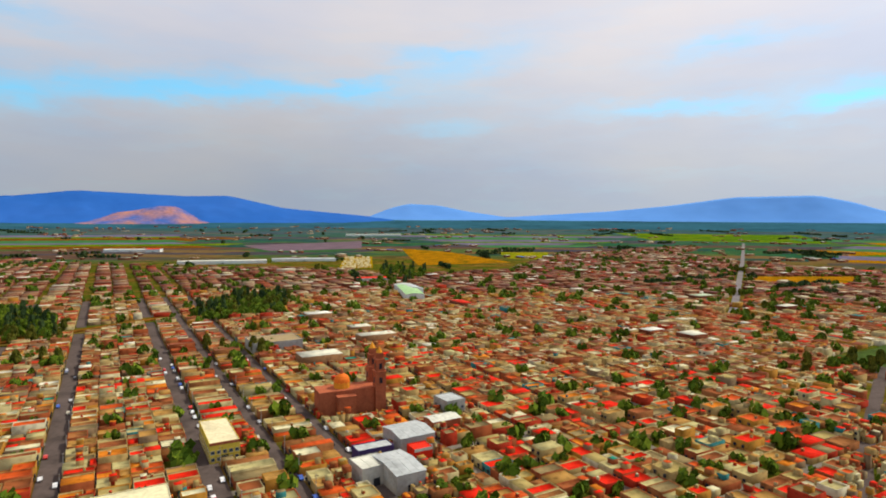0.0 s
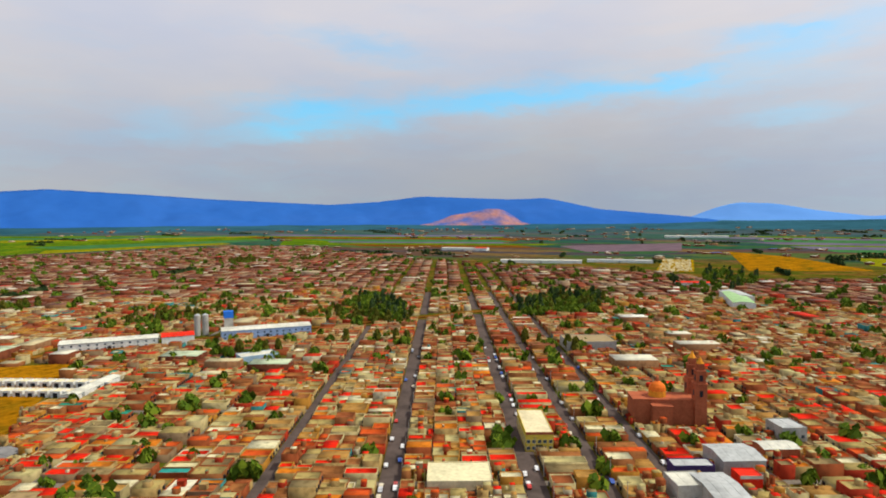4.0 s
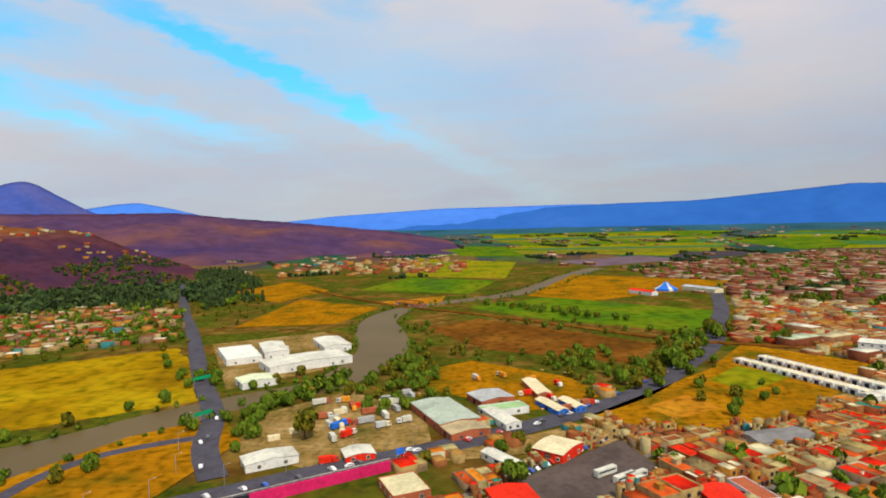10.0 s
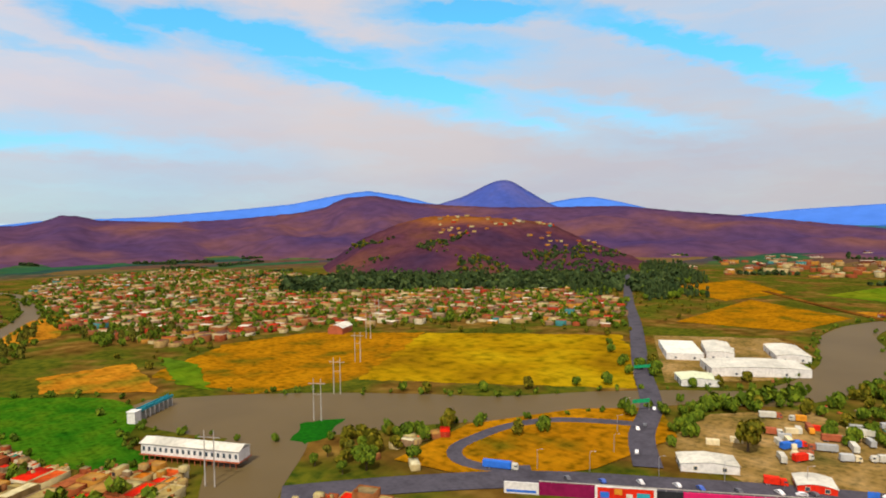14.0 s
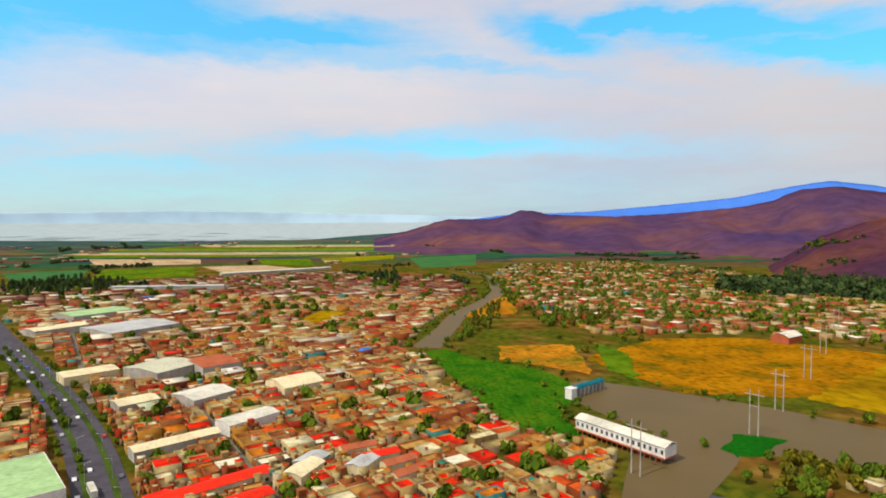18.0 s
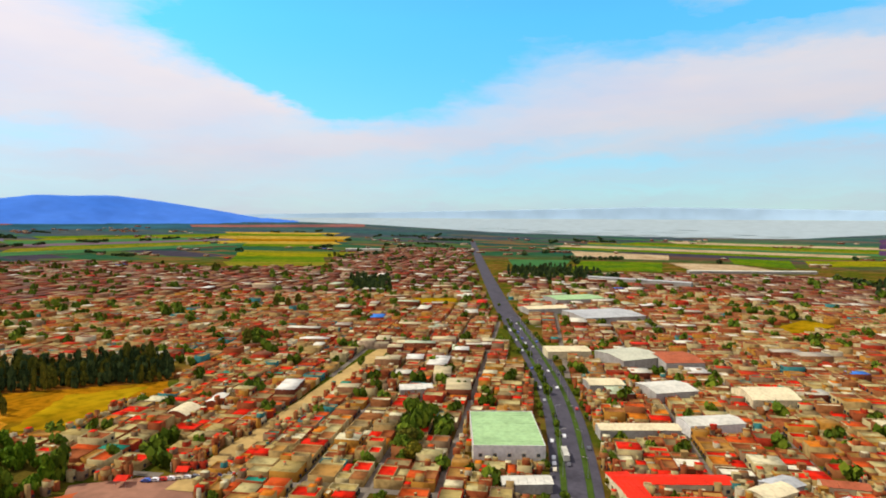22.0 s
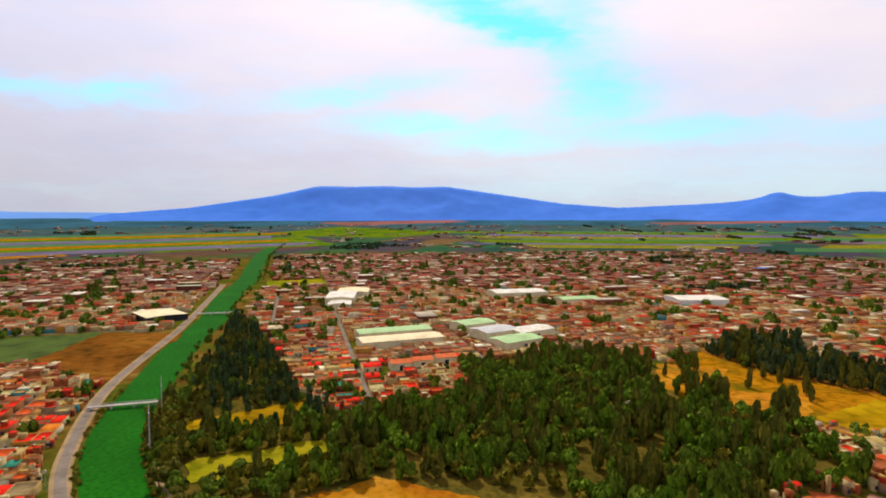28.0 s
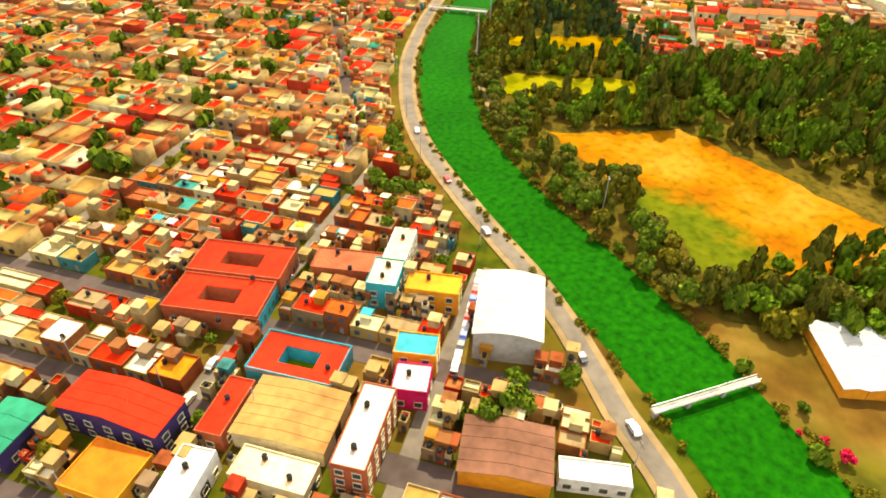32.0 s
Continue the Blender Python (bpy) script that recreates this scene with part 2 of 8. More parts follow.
class Mat:
    """A small builder for node materials: world-size noise over a base colour, with bump."""

    def __init__(self, name, rough=0.85, spec=0.1, metal=0.0):
        self.m = bpy.data.materials.new(name)
        self.m.use_nodes = True
        self.t = self.m.node_tree
        self.b = self.t.nodes["Principled BSDF"]
        self.b.inputs["Roughness"].default_value = rough
        self.b.inputs["Specular IOR Level"].default_value = spec
        self.b.inputs["Metallic"].default_value = metal
        self.pos = self.t.nodes.new("ShaderNodeNewGeometry")

    def link(self, a, b):
        self.t.links.new(a, b)

    def math(self, op, a, b=0.0):
        n = self.t.nodes.new("ShaderNodeMath")
        n.operation = op
        for i, v in enumerate((a, b)):
            if isinstance(v, (int, float)):
                n.inputs[i].default_value = v
            else:
                self.link(v, n.inputs[i])
        return n.outputs[0]

    def noise(self, size, detail=4.0, stretch=(1, 1, 1)):
        mp = self.t.nodes.new("ShaderNodeMapping")
        mp.inputs["Scale"].default_value = [s / size for s in stretch]
        self.link(self.pos.outputs["Position"], mp.inputs["Vector"])
        n = self.t.nodes.new("ShaderNodeTexNoise")
        n.inputs["Scale"].default_value, n.inputs["Detail"].default_value = 1.0, detail
        self.link(mp.outputs[0], n.inputs["Vector"])
        return n.outputs["Fac"]

    def cells(self, size, feature="F1", stretch=(1, 1, 1), turn=0.0, out="Color"):
        mp = self.t.nodes.new("ShaderNodeMapping")
        mp.inputs["Scale"].default_value = [s / size for s in stretch]
        mp.inputs["Rotation"].default_value = (0, 0, turn)
        self.link(self.pos.outputs["Position"], mp.inputs["Vector"])
        n = self.t.nodes.new("ShaderNodeTexVoronoi")
        n.feature, n.voronoi_dimensions, n.distance = feature, "3D", "CHEBYCHEV"
        n.inputs["Scale"].default_value = 1.0
        n.inputs["Randomness"].default_value = 0.75
        self.link(mp.outputs[0], n.inputs["Vector"])
        return n.outputs[out]

    def ramp(self, fac, stops, constant=False):
        n = self.t.nodes.new("ShaderNodeValToRGB")
        ramp_fill(n.color_ramp, stops, constant)
        self.link(fac, n.inputs[0])
        return n.outputs[0]

    def mix(self, fac, a, b, kind="MIX"):
        n = self.t.nodes.new("ShaderNodeMix")
        n.data_type, n.blend_type = "RGBA", kind
        for i, v in ((0, fac), (6, a), (7, b)):
            if isinstance(v, (int, float)):
                n.inputs[i].default_value = v
            elif isinstance(v, tuple):
                n.inputs[i].default_value = (*v, 1)
            else:
                self.link(v, n.inputs[i])
        return n.outputs[2]

    def island(self, times=1.0, shift=0.0):
        return self.math("FRACT", self.math("ADD", self.math("MULTIPLY", self.pos.outputs["Random Per Island"], times), shift))

    def per_object(self, times=1.0):
        n = self.t.nodes.new("ShaderNodeObjectInfo")
        return self.math("FRACT", self.math("MULTIPLY", n.outputs["Random"], times))

    def bump(self, fac, strength=0.4, depth=0.05):
        n = self.t.nodes.new("ShaderNodeBump")
        n.inputs["Strength"].default_value, n.inputs["Distance"].default_value = strength, depth
        self.link(fac, n.inputs["Height"])
        self.link(n.outputs[0], self.b.inputs["Normal"])

    def done(self, colour):
        if isinstance(colour, tuple):
            self.b.inputs["Base Color"].default_value = (*colour, 1)
        else:
            self.link(colour, self.b.inputs["Base Color"])
        return self.m


def plain(name, colour, rough=0.8, vary=0.35, size=1.5, spec=0.04, metal=0.0, bump=0.2):
    """One colour, broken by stains and fine grain."""
    k = Mat(name, rough, spec, metal)
    dark = tuple(c * (1 - vary) for c in colour)
    light = tuple(min(0.95, c * (1 + vary * 0.5)) for c in colour)
    big = k.ramp(k.noise(size * 6, 5), [(0.3, dark), (0.5, colour), (0.72, light)])
    fine = k.ramp(k.noise(size, 3), [(0.3, (0.78, 0.78, 0.78)), (0.6, (1, 1, 1))])
    if bump:
        k.bump(k.noise(size * 0.5, 4), bump, 0.05)
    return k.done(k.mix(1.0, big, fine, "MULTIPLY"))


def shades(name, stops, rough=0.85, size=3.0, source="island", times=1.0, spec=0.04):
    """A colour picked per house (or per piece), with stains."""
    k = Mat(name, rough, spec)
    pick = k.island(times) if source == "island" else k.per_object(times)
    base = k.ramp(pick, stops, True)
    stain = k.ramp(k.noise(size, 5), [(0.28, (0.6, 0.57, 0.54)), (0.5, (1, 1, 1)), (0.75, (1.16, 1.13, 1.08))])
    k.bump(k.noise(0.6, 3), 0.3, 0.04)
    return k.done(k.mix(1.0, base, stain, "MULTIPLY"))


ROOFS = [(0.0, (0.58, 0.017, 0.005)), (0.17, (0.48, 0.07, 0.012)), (0.27, (0.24, 0.07, 0.022)), (0.36, (0.34, 0.18, 0.045)),
         (0.46, (0.33, 0.25, 0.085)), (0.57, (0.26, 0.10, 0.03)), (0.67, (0.39, 0.33, 0.14)), (0.77, (0.22, 0.16, 0.07)),
         (0.88, (0.56, 0.51, 0.31)), (0.945, (0.50, 0.15, 0.012)), (0.985, (0.02, 0.20, 0.13))]
FAR_ROOFS = [(0.0, (0.23, 0.05, 0.022)), (0.2, (0.17, 0.07, 0.045)), (0.42, (0.23, 0.12, 0.06)), (0.6, (0.14, 0.065, 0.05)),
             (0.74, (0.29, 0.20, 0.10)), (0.86, (0.42, 0.36, 0.23)), (0.94, (0.40, 0.024, 0.012)), (0.972, (0.62, 0.60, 0.48))]
WALLS = [(0.0, (0.33, 0.22, 0.08)), (0.2, (0.24, 0.06, 0.02)), (0.38, (0.40, 0.32, 0.15)), (0.55, (0.24, 0.09, 0.03)),
         (0.7, (0.35, 0.16, 0.025)), (0.8, (0.20, 0.13, 0.07)), (0.88, (0.30, 0.03, 0.012)), (0.95, (0.04, 0.17, 0.16)), (0.97, (0.46, 0.40, 0.26))]
M_ROOF = shades("roof_finish", ROOFS)
# duller, darker roof colours for the houses 470 to 900 m out
M_ROOF_DULL = shades("dull_roof_finish", [(0.0, (0.40, 0.03, 0.010)), (0.14, (0.32, 0.065, 0.018)), (0.28, (0.20, 0.06, 0.028)), (0.44, (0.29, 0.14, 0.045)), (0.57, (0.18, 0.065, 0.032)), (0.70, (0.33, 0.24, 0.09)),
                                                (0.80, (0.44, 0.37, 0.21)), (0.90, (0.24, 0.15, 0.08)), (0.955, (0.60, 0.56, 0.42)), (0.985, (0.03, 0.17, 0.15))], size=5.0)
M_FAR_ROOF = shades("far_roof_finish", FAR_ROOFS, size=9.0)
M_WALL = shades("wall_finish", WALLS, times=7.31)
M_FAR_WALL = shades("far_wall_finish", [(0.0, (0.15, 0.045, 0.02)), (0.35, (0.22, 0.11, 0.05)), (0.6, (0.11, 0.032, 0.016)), (0.85, (0.34, 0.25, 0.16))], times=7.31)
M_ASPHALT = plain("asphalt", (0.075, 0.07, 0.085), 0.9, 0.3, 2.0)
M_STREET = plain("worn_street", (0.10, 0.075, 0.065), 0.9, 0.35, 3.0)
M_DIRT_ROAD = plain("pale_dirt_road", (0.29, 0.20, 0.095), 0.95, 0.3, 3.0)
M_ROAD_GREY = plain("worn_grey_lane", (0.19, 0.16, 0.125), 0.9, 0.3, 3.0)
M_CONCRETE = plain("concrete", (0.42, 0.39, 0.34), 0.85, 0.3, 1.5)


def field(name, low, mid, high, size=30.0):
    """Open ground: broad drifts of two tones, smaller tufts, and fine grain."""
    k = Mat(name, 0.95, 0.0)
    big = k.ramp(k.noise(size, 6), [(0.32, low), (0.48, mid), (0.66, high)])
    tufts = k.ramp(k.noise(size * 0.16, 5), [(0.3, (0.48, 0.54, 0.5)), (0.5, (1, 1, 1)), (0.72, (1.25, 1.2, 1.12))])
    rows = k.ramp(k.noise(2.2, 3, (1, 0.12, 1)), [(0.3, (0.82, 0.82, 0.82)), (0.65, (1.08, 1.08, 1.08))])
    k.bump(k.noise(1.5, 4), 0.3, 0.1)
    return k.done(k.mix(1.0, k.mix(1.0, big, tufts, "MULTIPLY"), rows, "MULTIPLY"))


M_DRY = field("dry_grass", (0.11, 0.085, 0.005), (0.27, 0.115, 0.004), (0.34, 0.15, 0.005), 34)
M_GOLD = field("golden_stubble", (0.18, 0.10, 0.004), (0.28, 0.165, 0.004), (0.34, 0.23, 0.006), 70)
M_BROWN = field("ploughed_earth", (0.085, 0.04, 0.008), (0.14, 0.052, 0.008), (0.19, 0.08, 0.012), 60)
M_ORANGE = field("orange_earth", (0.17, 0.13, 0.010), (0.36, 0.14, 0.010), (0.44, 0.20, 0.014), 40)
M_VERGE = plain("dusty_verge", (0.05, 0.085, 0.012), 0.95, 0.45, 3.0)
M_TAN = field("tan_yard_earth", (0.11, 0.09, 0.022), (0.22, 0.14, 0.04), (0.32, 0.21, 0.08), 22)
M_MEADOW = field("dry_and_green_meadow", (0.10, 0.105, 0.006), (0.33, 0.15, 0.008), (0.44, 0.19, 0.012), 40)
M_GREEN = field("green_crop", (0.05, 0.10, 0.012), (0.075, 0.145, 0.006), (0.13, 0.16, 0.008), 90)
M_LIME = field("yellow_green_crop", (0.10, 0.14, 0.008), (0.19, 0.19, 0.006), (0.25, 0.20, 0.01), 70)
M_DKGREEN = plain("dark_crop", (0.035, 0.13, 0.03), 0.9, 0.35, 8.0)
M_PURPLE = plain("burnt_stubble", (0.14, 0.09, 0.11), 0.95, 0.3, 8.0)
M_WHITE = plain("white_sheet_metal", (0.64, 0.62, 0.51), 0.5, 0.28, 2.0)
M_WHITE_WALL = plain("white_render", (0.74, 0.72, 0.66), 0.8, 0.15, 1.5)
M_CREAM = plain("cream_render", (0.72, 0.62, 0.38), 0.8, 0.2, 1.5)
M_GREY_ROOF = plain("grey_sheet_roof", (0.45, 0.46, 0.44), 0.6, 0.25, 2.0)
M_PALEGREEN = plain("pale_green_sheet", (0.34, 0.52, 0.24), 0.6, 0.2, 2.0)
M_RED = plain("red_roof_paint", (0.72, 0.03, 0.012), 0.7, 0.25, 2.0)
M_ORANGE_PAINT = plain("orange_paint", (0.75, 0.30, 0.03), 0.75, 0.2, 2.0)
M_BRICK = plain("brick_red_render", (0.40, 0.11, 0.05), 0.85, 0.25, 1.0)
M_BLUE = plain("blue_paint", (0.03, 0.16, 0.62), 0.6, 0.15, 2.0)
M_TEAL = plain("teal_paint", (0.03, 0.32, 0.38), 0.6, 0.2, 2.0)
M_MAGENTA = plain("magenta_paint", (0.62, 0.02, 0.12), 0.7, 0.2, 2.0)
M_NAVY = plain("dark_violet_wall", (0.06, 0.04, 0.12), 0.8, 0.2, 2.0)
M_DARK = plain("dark_opening", (0.03, 0.03, 0.035), 0.4, 0.2, 1.0)
M_TANK = plain("black_plastic", (0.03, 0.03, 0.03), 0.5, 0.1, 1.0, bump=0)
M_GLASS = Mat("window_glass", 0.12, 0.5).done((0.05, 0.07, 0.09))
M_BARK = plain("bark", (0.12, 0.08, 0.05), 0.9, 0.3, 0.4)
M_STEEL = plain("galvanised_steel", (0.5, 0.5, 0.5), 0.45, 0.15, 1.0, metal=0.6, bump=0)


def foliage(name, dark, mid, light):
    k = Mat(name, 0.8, 0.06)
    a = k.ramp(k.island(), [(0.0, dark), (0.5, mid), (1.0, light)])
    b = k.ramp(k.noise(1.2, 3), [(0.3, (0.78, 0.78, 0.78)), (0.7, (1.15, 1.15, 1.1))])
    return k.done(k.mix(1.0, a, b, "MULTIPLY"))


M_LEAF = foliage("leaves", (0.045, 0.078, 0.007), (0.085, 0.14, 0.010), (0.16, 0.205, 0.014))
M_LEAF_DARK = foliage("dark_leaves", (0.055, 0.06, 0.009), (0.10, 0.105, 0.012), (0.17, 0.15, 0.016))
M_PINE = foliage("blue_green_needles", (0.022, 0.044, 0.016), (0.042, 0.070, 0.022), (0.075, 0.105, 0.028))
M_LEAF_BRIGHT = foliage("fresh_green_leaves", (0.05, 0.10, 0.006), (0.09, 0.17, 0.008), (0.15, 0.23, 0.012))
M_LEAF_OLIVE = foliage("olive_leaves", (0.06, 0.065, 0.005), (0.12, 0.115, 0.008), (0.21, 0.16, 0.012))


def water(name, colour, rough=0.12):
    k = Mat(name, rough, 0.06)
    k.bump(k.noise(1.8, 3, (1, 1.6, 1)), 0.12, 0.05)
    return k.done(k.ramp(k.noise(60, 4), [(0.35, tuple(c * 0.85 for c in colour)), (0.65, colour)]))


M_RIVER = water("muddy_water", (0.125, 0.088, 0.036), 0.5)
M_LAKE = water("pale_lake_water", (0.35, 0.43, 0.44), 0.55)


def hyacinth():
    k = Mat("water_hyacinth", 0.95, 0.04)
    fine = k.ramp(k.noise(2.2, 5), [(0.3, (0.002, 0.055, 0.001)), (0.5, (0.003, 0.09, 0.002)), (0.75, (0.008, 0.125, 0.003))])
    big = k.ramp(k.noise(35, 4), [(0.35, (0.75, 0.8, 0.7)), (0.6, (1.0, 1.0, 1.0)), (0.75, (1.4, 1.15, 0.9))])
    k.bump(k.noise(0.8, 4), 0.6, 0.15)
    return k.done(k.mix(1.0, fine, big, "MULTIPLY"))




def meadow():
    """The park clearing: orange dry grass, with damp green grass towards the canal."""
    k = Mat("dry_and_green_clearing", 0.95, 0.0)
    dry = k.ramp(k.noise(24, 6), [(0.32, (0.27, 0.085, 0.006)), (0.5, (0.31, 0.135, 0.007)), (0.66, (0.40, 0.19, 0.02))])
    wet = k.ramp(k.noise(9, 5), [(0.3, (0.06, 0.09, 0.006)), (0.65, (0.12, 0.13, 0.008))])
    off = k.t.nodes.new("ShaderNodeVectorMath")
    off.operation = "DISTANCE"
    k.link(k.pos.outputs["Position"], off.inputs[0])
    off.inputs[1].default_value = (150, 60, 0)
    reach = k.math("ADD", off.outputs["Value"], k.math("MULTIPLY", k.math("SUBTRACT", k.noise(14, 5), 0.5), 40.0))
    green = k.math("MINIMUM", k.math("MAXIMUM", k.math("MULTIPLY", k.math("SUBTRACT", 40.0, reach), 1 / 14.0), 0.0), 1.0)
    tufts = k.ramp(k.noise(3.5, 5), [(0.3, (0.66, 0.68, 0.62)), (0.5, (1, 1, 1)), (0.72, (1.18, 1.14, 1.1))])
    k.bump(k.noise(1.2, 4), 0.3, 0.1)
    return k.done(k.mix(1.0, k.mix(green, dry, wet), tufts, "MULTIPLY"))


M_CLEARING = meadow()
M_HYACINTH = hyacinth()
M_MARSH = field("marsh_weed", (0.012, 0.085, 0.004), (0.03, 0.115, 0.005), (0.06, 0.13, 0.006), 20)


def farmland():
    """The ground sheet: fields of many colours far out, bare brown yards under the town."""
    k = Mat("farmland", 0.95, 0.0)
    cell = k.cells(330, stretch=(1, 2.8, 1), turn=radians(12))
    pick = cell
    sep = k.t.nodes.new("ShaderNodeSeparateColor")
    k.link(pick, sep.inputs[0])
    fields = k.ramp(sep.outputs[0], [(0.0, (0.035, 0.085, 0.025)), (0.16, (0.10, 0.05, 0.03)), (0.3, (0.02, 0.08, 0.03)), (0.45, (0.06, 0.045, 0.05)),
                                     (0.58, (0.15, 0.085, 0.025)), (0.7, (0.018, 0.055, 0.04)), (0.84, (0.07, 0.10, 0.02)), (0.93, (0.05, 0.04, 0.055))], True)
    yard = k.ramp(k.noise(14, 6), [(0.3, (0.07, 0.036, 0.008)), (0.5, (0.14, 0.075, 0.014)), (0.72, (0.23, 0.14, 0.03))])
    turf = k.ramp(k.noise(6, 5), [(0.3, (0.025, 0.045, 0.005)), (0.6, (0.085, 0.09, 0.008))])
    yard = k.mix(k.ramp(k.noise(55, 5), [(0.40, (0, 0, 0)), (0.55, (1, 1, 1))]), yard, turf)
    reach = k.t.nodes.new("ShaderNodeVectorMath")
    reach.operation = "LENGTH"
    k.link(k.pos.outputs["Position"], reach.inputs[0])
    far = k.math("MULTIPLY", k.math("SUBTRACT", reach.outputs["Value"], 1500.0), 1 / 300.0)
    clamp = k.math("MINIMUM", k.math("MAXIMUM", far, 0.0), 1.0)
    # blue-green distance haze mixed into the colour of the far fields
    haze_mix = k.math("MULTIPLY", k.math("SUBTRACT", reach.outputs["Value"], 2200.0), 1 / 1500.0)
    fields = k.mix(k.math("MINIMUM", k.math("MAXIMUM", haze_mix, 0.1), 0.72), fields, (0.04, 0.085, 0.095))
    grain = k.ramp(k.noise(40, 6), [(0.3, (0.7, 0.7, 0.7)), (0.65, (1.1, 1.1, 1.1))])
    return k.done(k.mix(1.0, k.mix(clamp, yard, fields), grain, "MULTIPLY"))


def slope(name, low, mid, high, size, relief=0.5, crest=None):
    k = Mat(name, 0.95, 0.0)
    a = k.ramp(k.noise(size, 7), [(0.32, low), (0.5, mid), (0.68, high)])
    b = k.ramp(k.noise(size * 0.12, 5), [(0.3, (1 - 0.5 * relief,) * 3), (0.65, (1 + 0.3 * relief,) * 3)])
    k.bump(k.noise(size * 0.2, 5), relief, 8.0)
    if crest:                                   # bare orange earth along the crest
        sep = k.t.nodes.new("ShaderNodeSeparateXYZ")
        k.link(k.pos.outputs["Position"], sep.inputs[0])
        rag = k.math("MULTIPLY", k.noise(size * 0.6, 5), 50.0)
        up = k.math("MULTIPLY", k.math("SUBTRACT", k.math("ADD", sep.outputs[2], k.math("SUBTRACT", rag, 25.0)), crest[0]), 1.0 / (crest[1] - crest[0]))
        a = k.mix(k.math("MINIMUM", k.math("MAXIMUM", up, 0.0), 1.0), a, crest[2])
    return k.done(k.mix(1.0, a, b, "MULTIPLY"))


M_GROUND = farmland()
# the blue and violet of these slopes is distance haze put into the colour
M_MTN_BLUE = slope("haze_blue_mountain", (0.022, 0.10, 0.36), (0.026, 0.11, 0.38), (0.033, 0.12, 0.40), 700, 0.1)
M_MTN_EAST = slope("light_haze_mountain", (0.045, 0.16, 0.55), (0.055, 0.175, 0.58), (0.065, 0.19, 0.60), 700, 0.15)
M_FAR_HAZE = plain("far_plain_haze_colour", (0.028, 0.095, 0.13), 0.95, 0.35, 60, 0.0, bump=0)
M_MTN_PALE = slope("pale_haze_mountain", (0.10, 0.25, 0.58), (0.11, 0.265, 0.60), (0.12, 0.28, 0.62), 700, 0.05)
M_MTN_VIOLET = slope("haze_violet_scrub", (0.052, 0.032, 0.09), (0.082, 0.040, 0.08), (0.15, 0.062, 0.05), 420, 0.4)
M_MTN_CONE = slope("haze_blue_cone", (0.04, 0.07, 0.28), (0.05, 0.08, 0.29), (0.08, 0.09, 0.26), 260, 0.25)
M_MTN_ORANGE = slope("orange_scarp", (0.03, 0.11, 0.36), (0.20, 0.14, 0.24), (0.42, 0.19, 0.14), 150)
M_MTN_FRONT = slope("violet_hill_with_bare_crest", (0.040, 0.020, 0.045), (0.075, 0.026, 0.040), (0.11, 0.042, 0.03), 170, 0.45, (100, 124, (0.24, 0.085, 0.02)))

# ---------------- helpers for shapes ----------------
def part(name, bm, material, parent=None, label=""):
    """Links a bmesh as one mesh object, under a thing or a part."""
    me = bpy.data.meshes.new(name)
    bm.to_mesh(me)
    bm.free()
    return part_mesh(name, me, material, parent, label)


def part_mesh(name, me, material, parent=None, label=""):
    if material and not me.materials:
        me.materials.append(material)
    ob = new(name, me)
    if parent is not None:
        ob.parent = parent
    if label:
        tagged(ob, label)
    return ob


def empty(name, m, label, category, group="", kind=""):
    ob = new(name)
    ob.matrix_basis = m
    return tagged(ob, label, category, group, kind)


def box(bm, x0, x1, y0, y1, z0, z1):
    v = [bm.verts.new((x, y, z)) for z in (z0, z1) for x, y in ((x0, y0), (x1, y0), (x1, y1), (x0, y1))]
    for f in ((3, 2, 1, 0), (4, 5, 6, 7), (0, 1, 5, 4), (1, 2, 6, 5), (2, 3, 7, 6), (3, 0, 4, 7)):
        bm.faces.new([v[i] for i in f])


def box_bm(*limits):
    bm = bmesh.new()
    for lim in (limits if isinstance(limits[0], tuple) else (limits,)):
        box(bm, *lim)
    return bm


def tube(bm, a, b, r0, r1=None, n=6):
    """A tapered round bar from a to b."""
    r1 = r0 if r1 is None else r1
    a, b = Vector(a), Vector(b)
    q = (b - a).to_track_quat("Z", "Y")
    rings = []
    for p, r in ((a, r0), (b, r1)):
        rings.append([bm.verts.new(p + q @ Vector((r * math.cos(2 * math.pi * i / n), r * math.sin(2 * math.pi * i / n), 0))) for i in range(n)])
    for i in range(n):
        j = (i + 1) % n
        bm.faces.new((rings[0][i], rings[0][j], rings[1][j], rings[1][i]))
    bm.faces.new(rings[1])
    bm.faces.new(rings[0][::-1])


def tube_bm(*bars, n=6):
    bm = bmesh.new()
    for bar in bars:
        tube(bm, *bar, n=n)
    return bm


def land(x, y):
    """Height of the land: flat round the town, bent up beyond 1800 m to fill the camera's horizon."""
    r = math.hypot(x, y)
    return 0.0 if r < 1800 else 97.0 * ((r - 1800) / 3000) ** 2


def mesh_from(name, verts, faces):
    me = bpy.data.meshes.new(name)
    me.from_pydata(verts, [], faces)
    me.update()
    return me


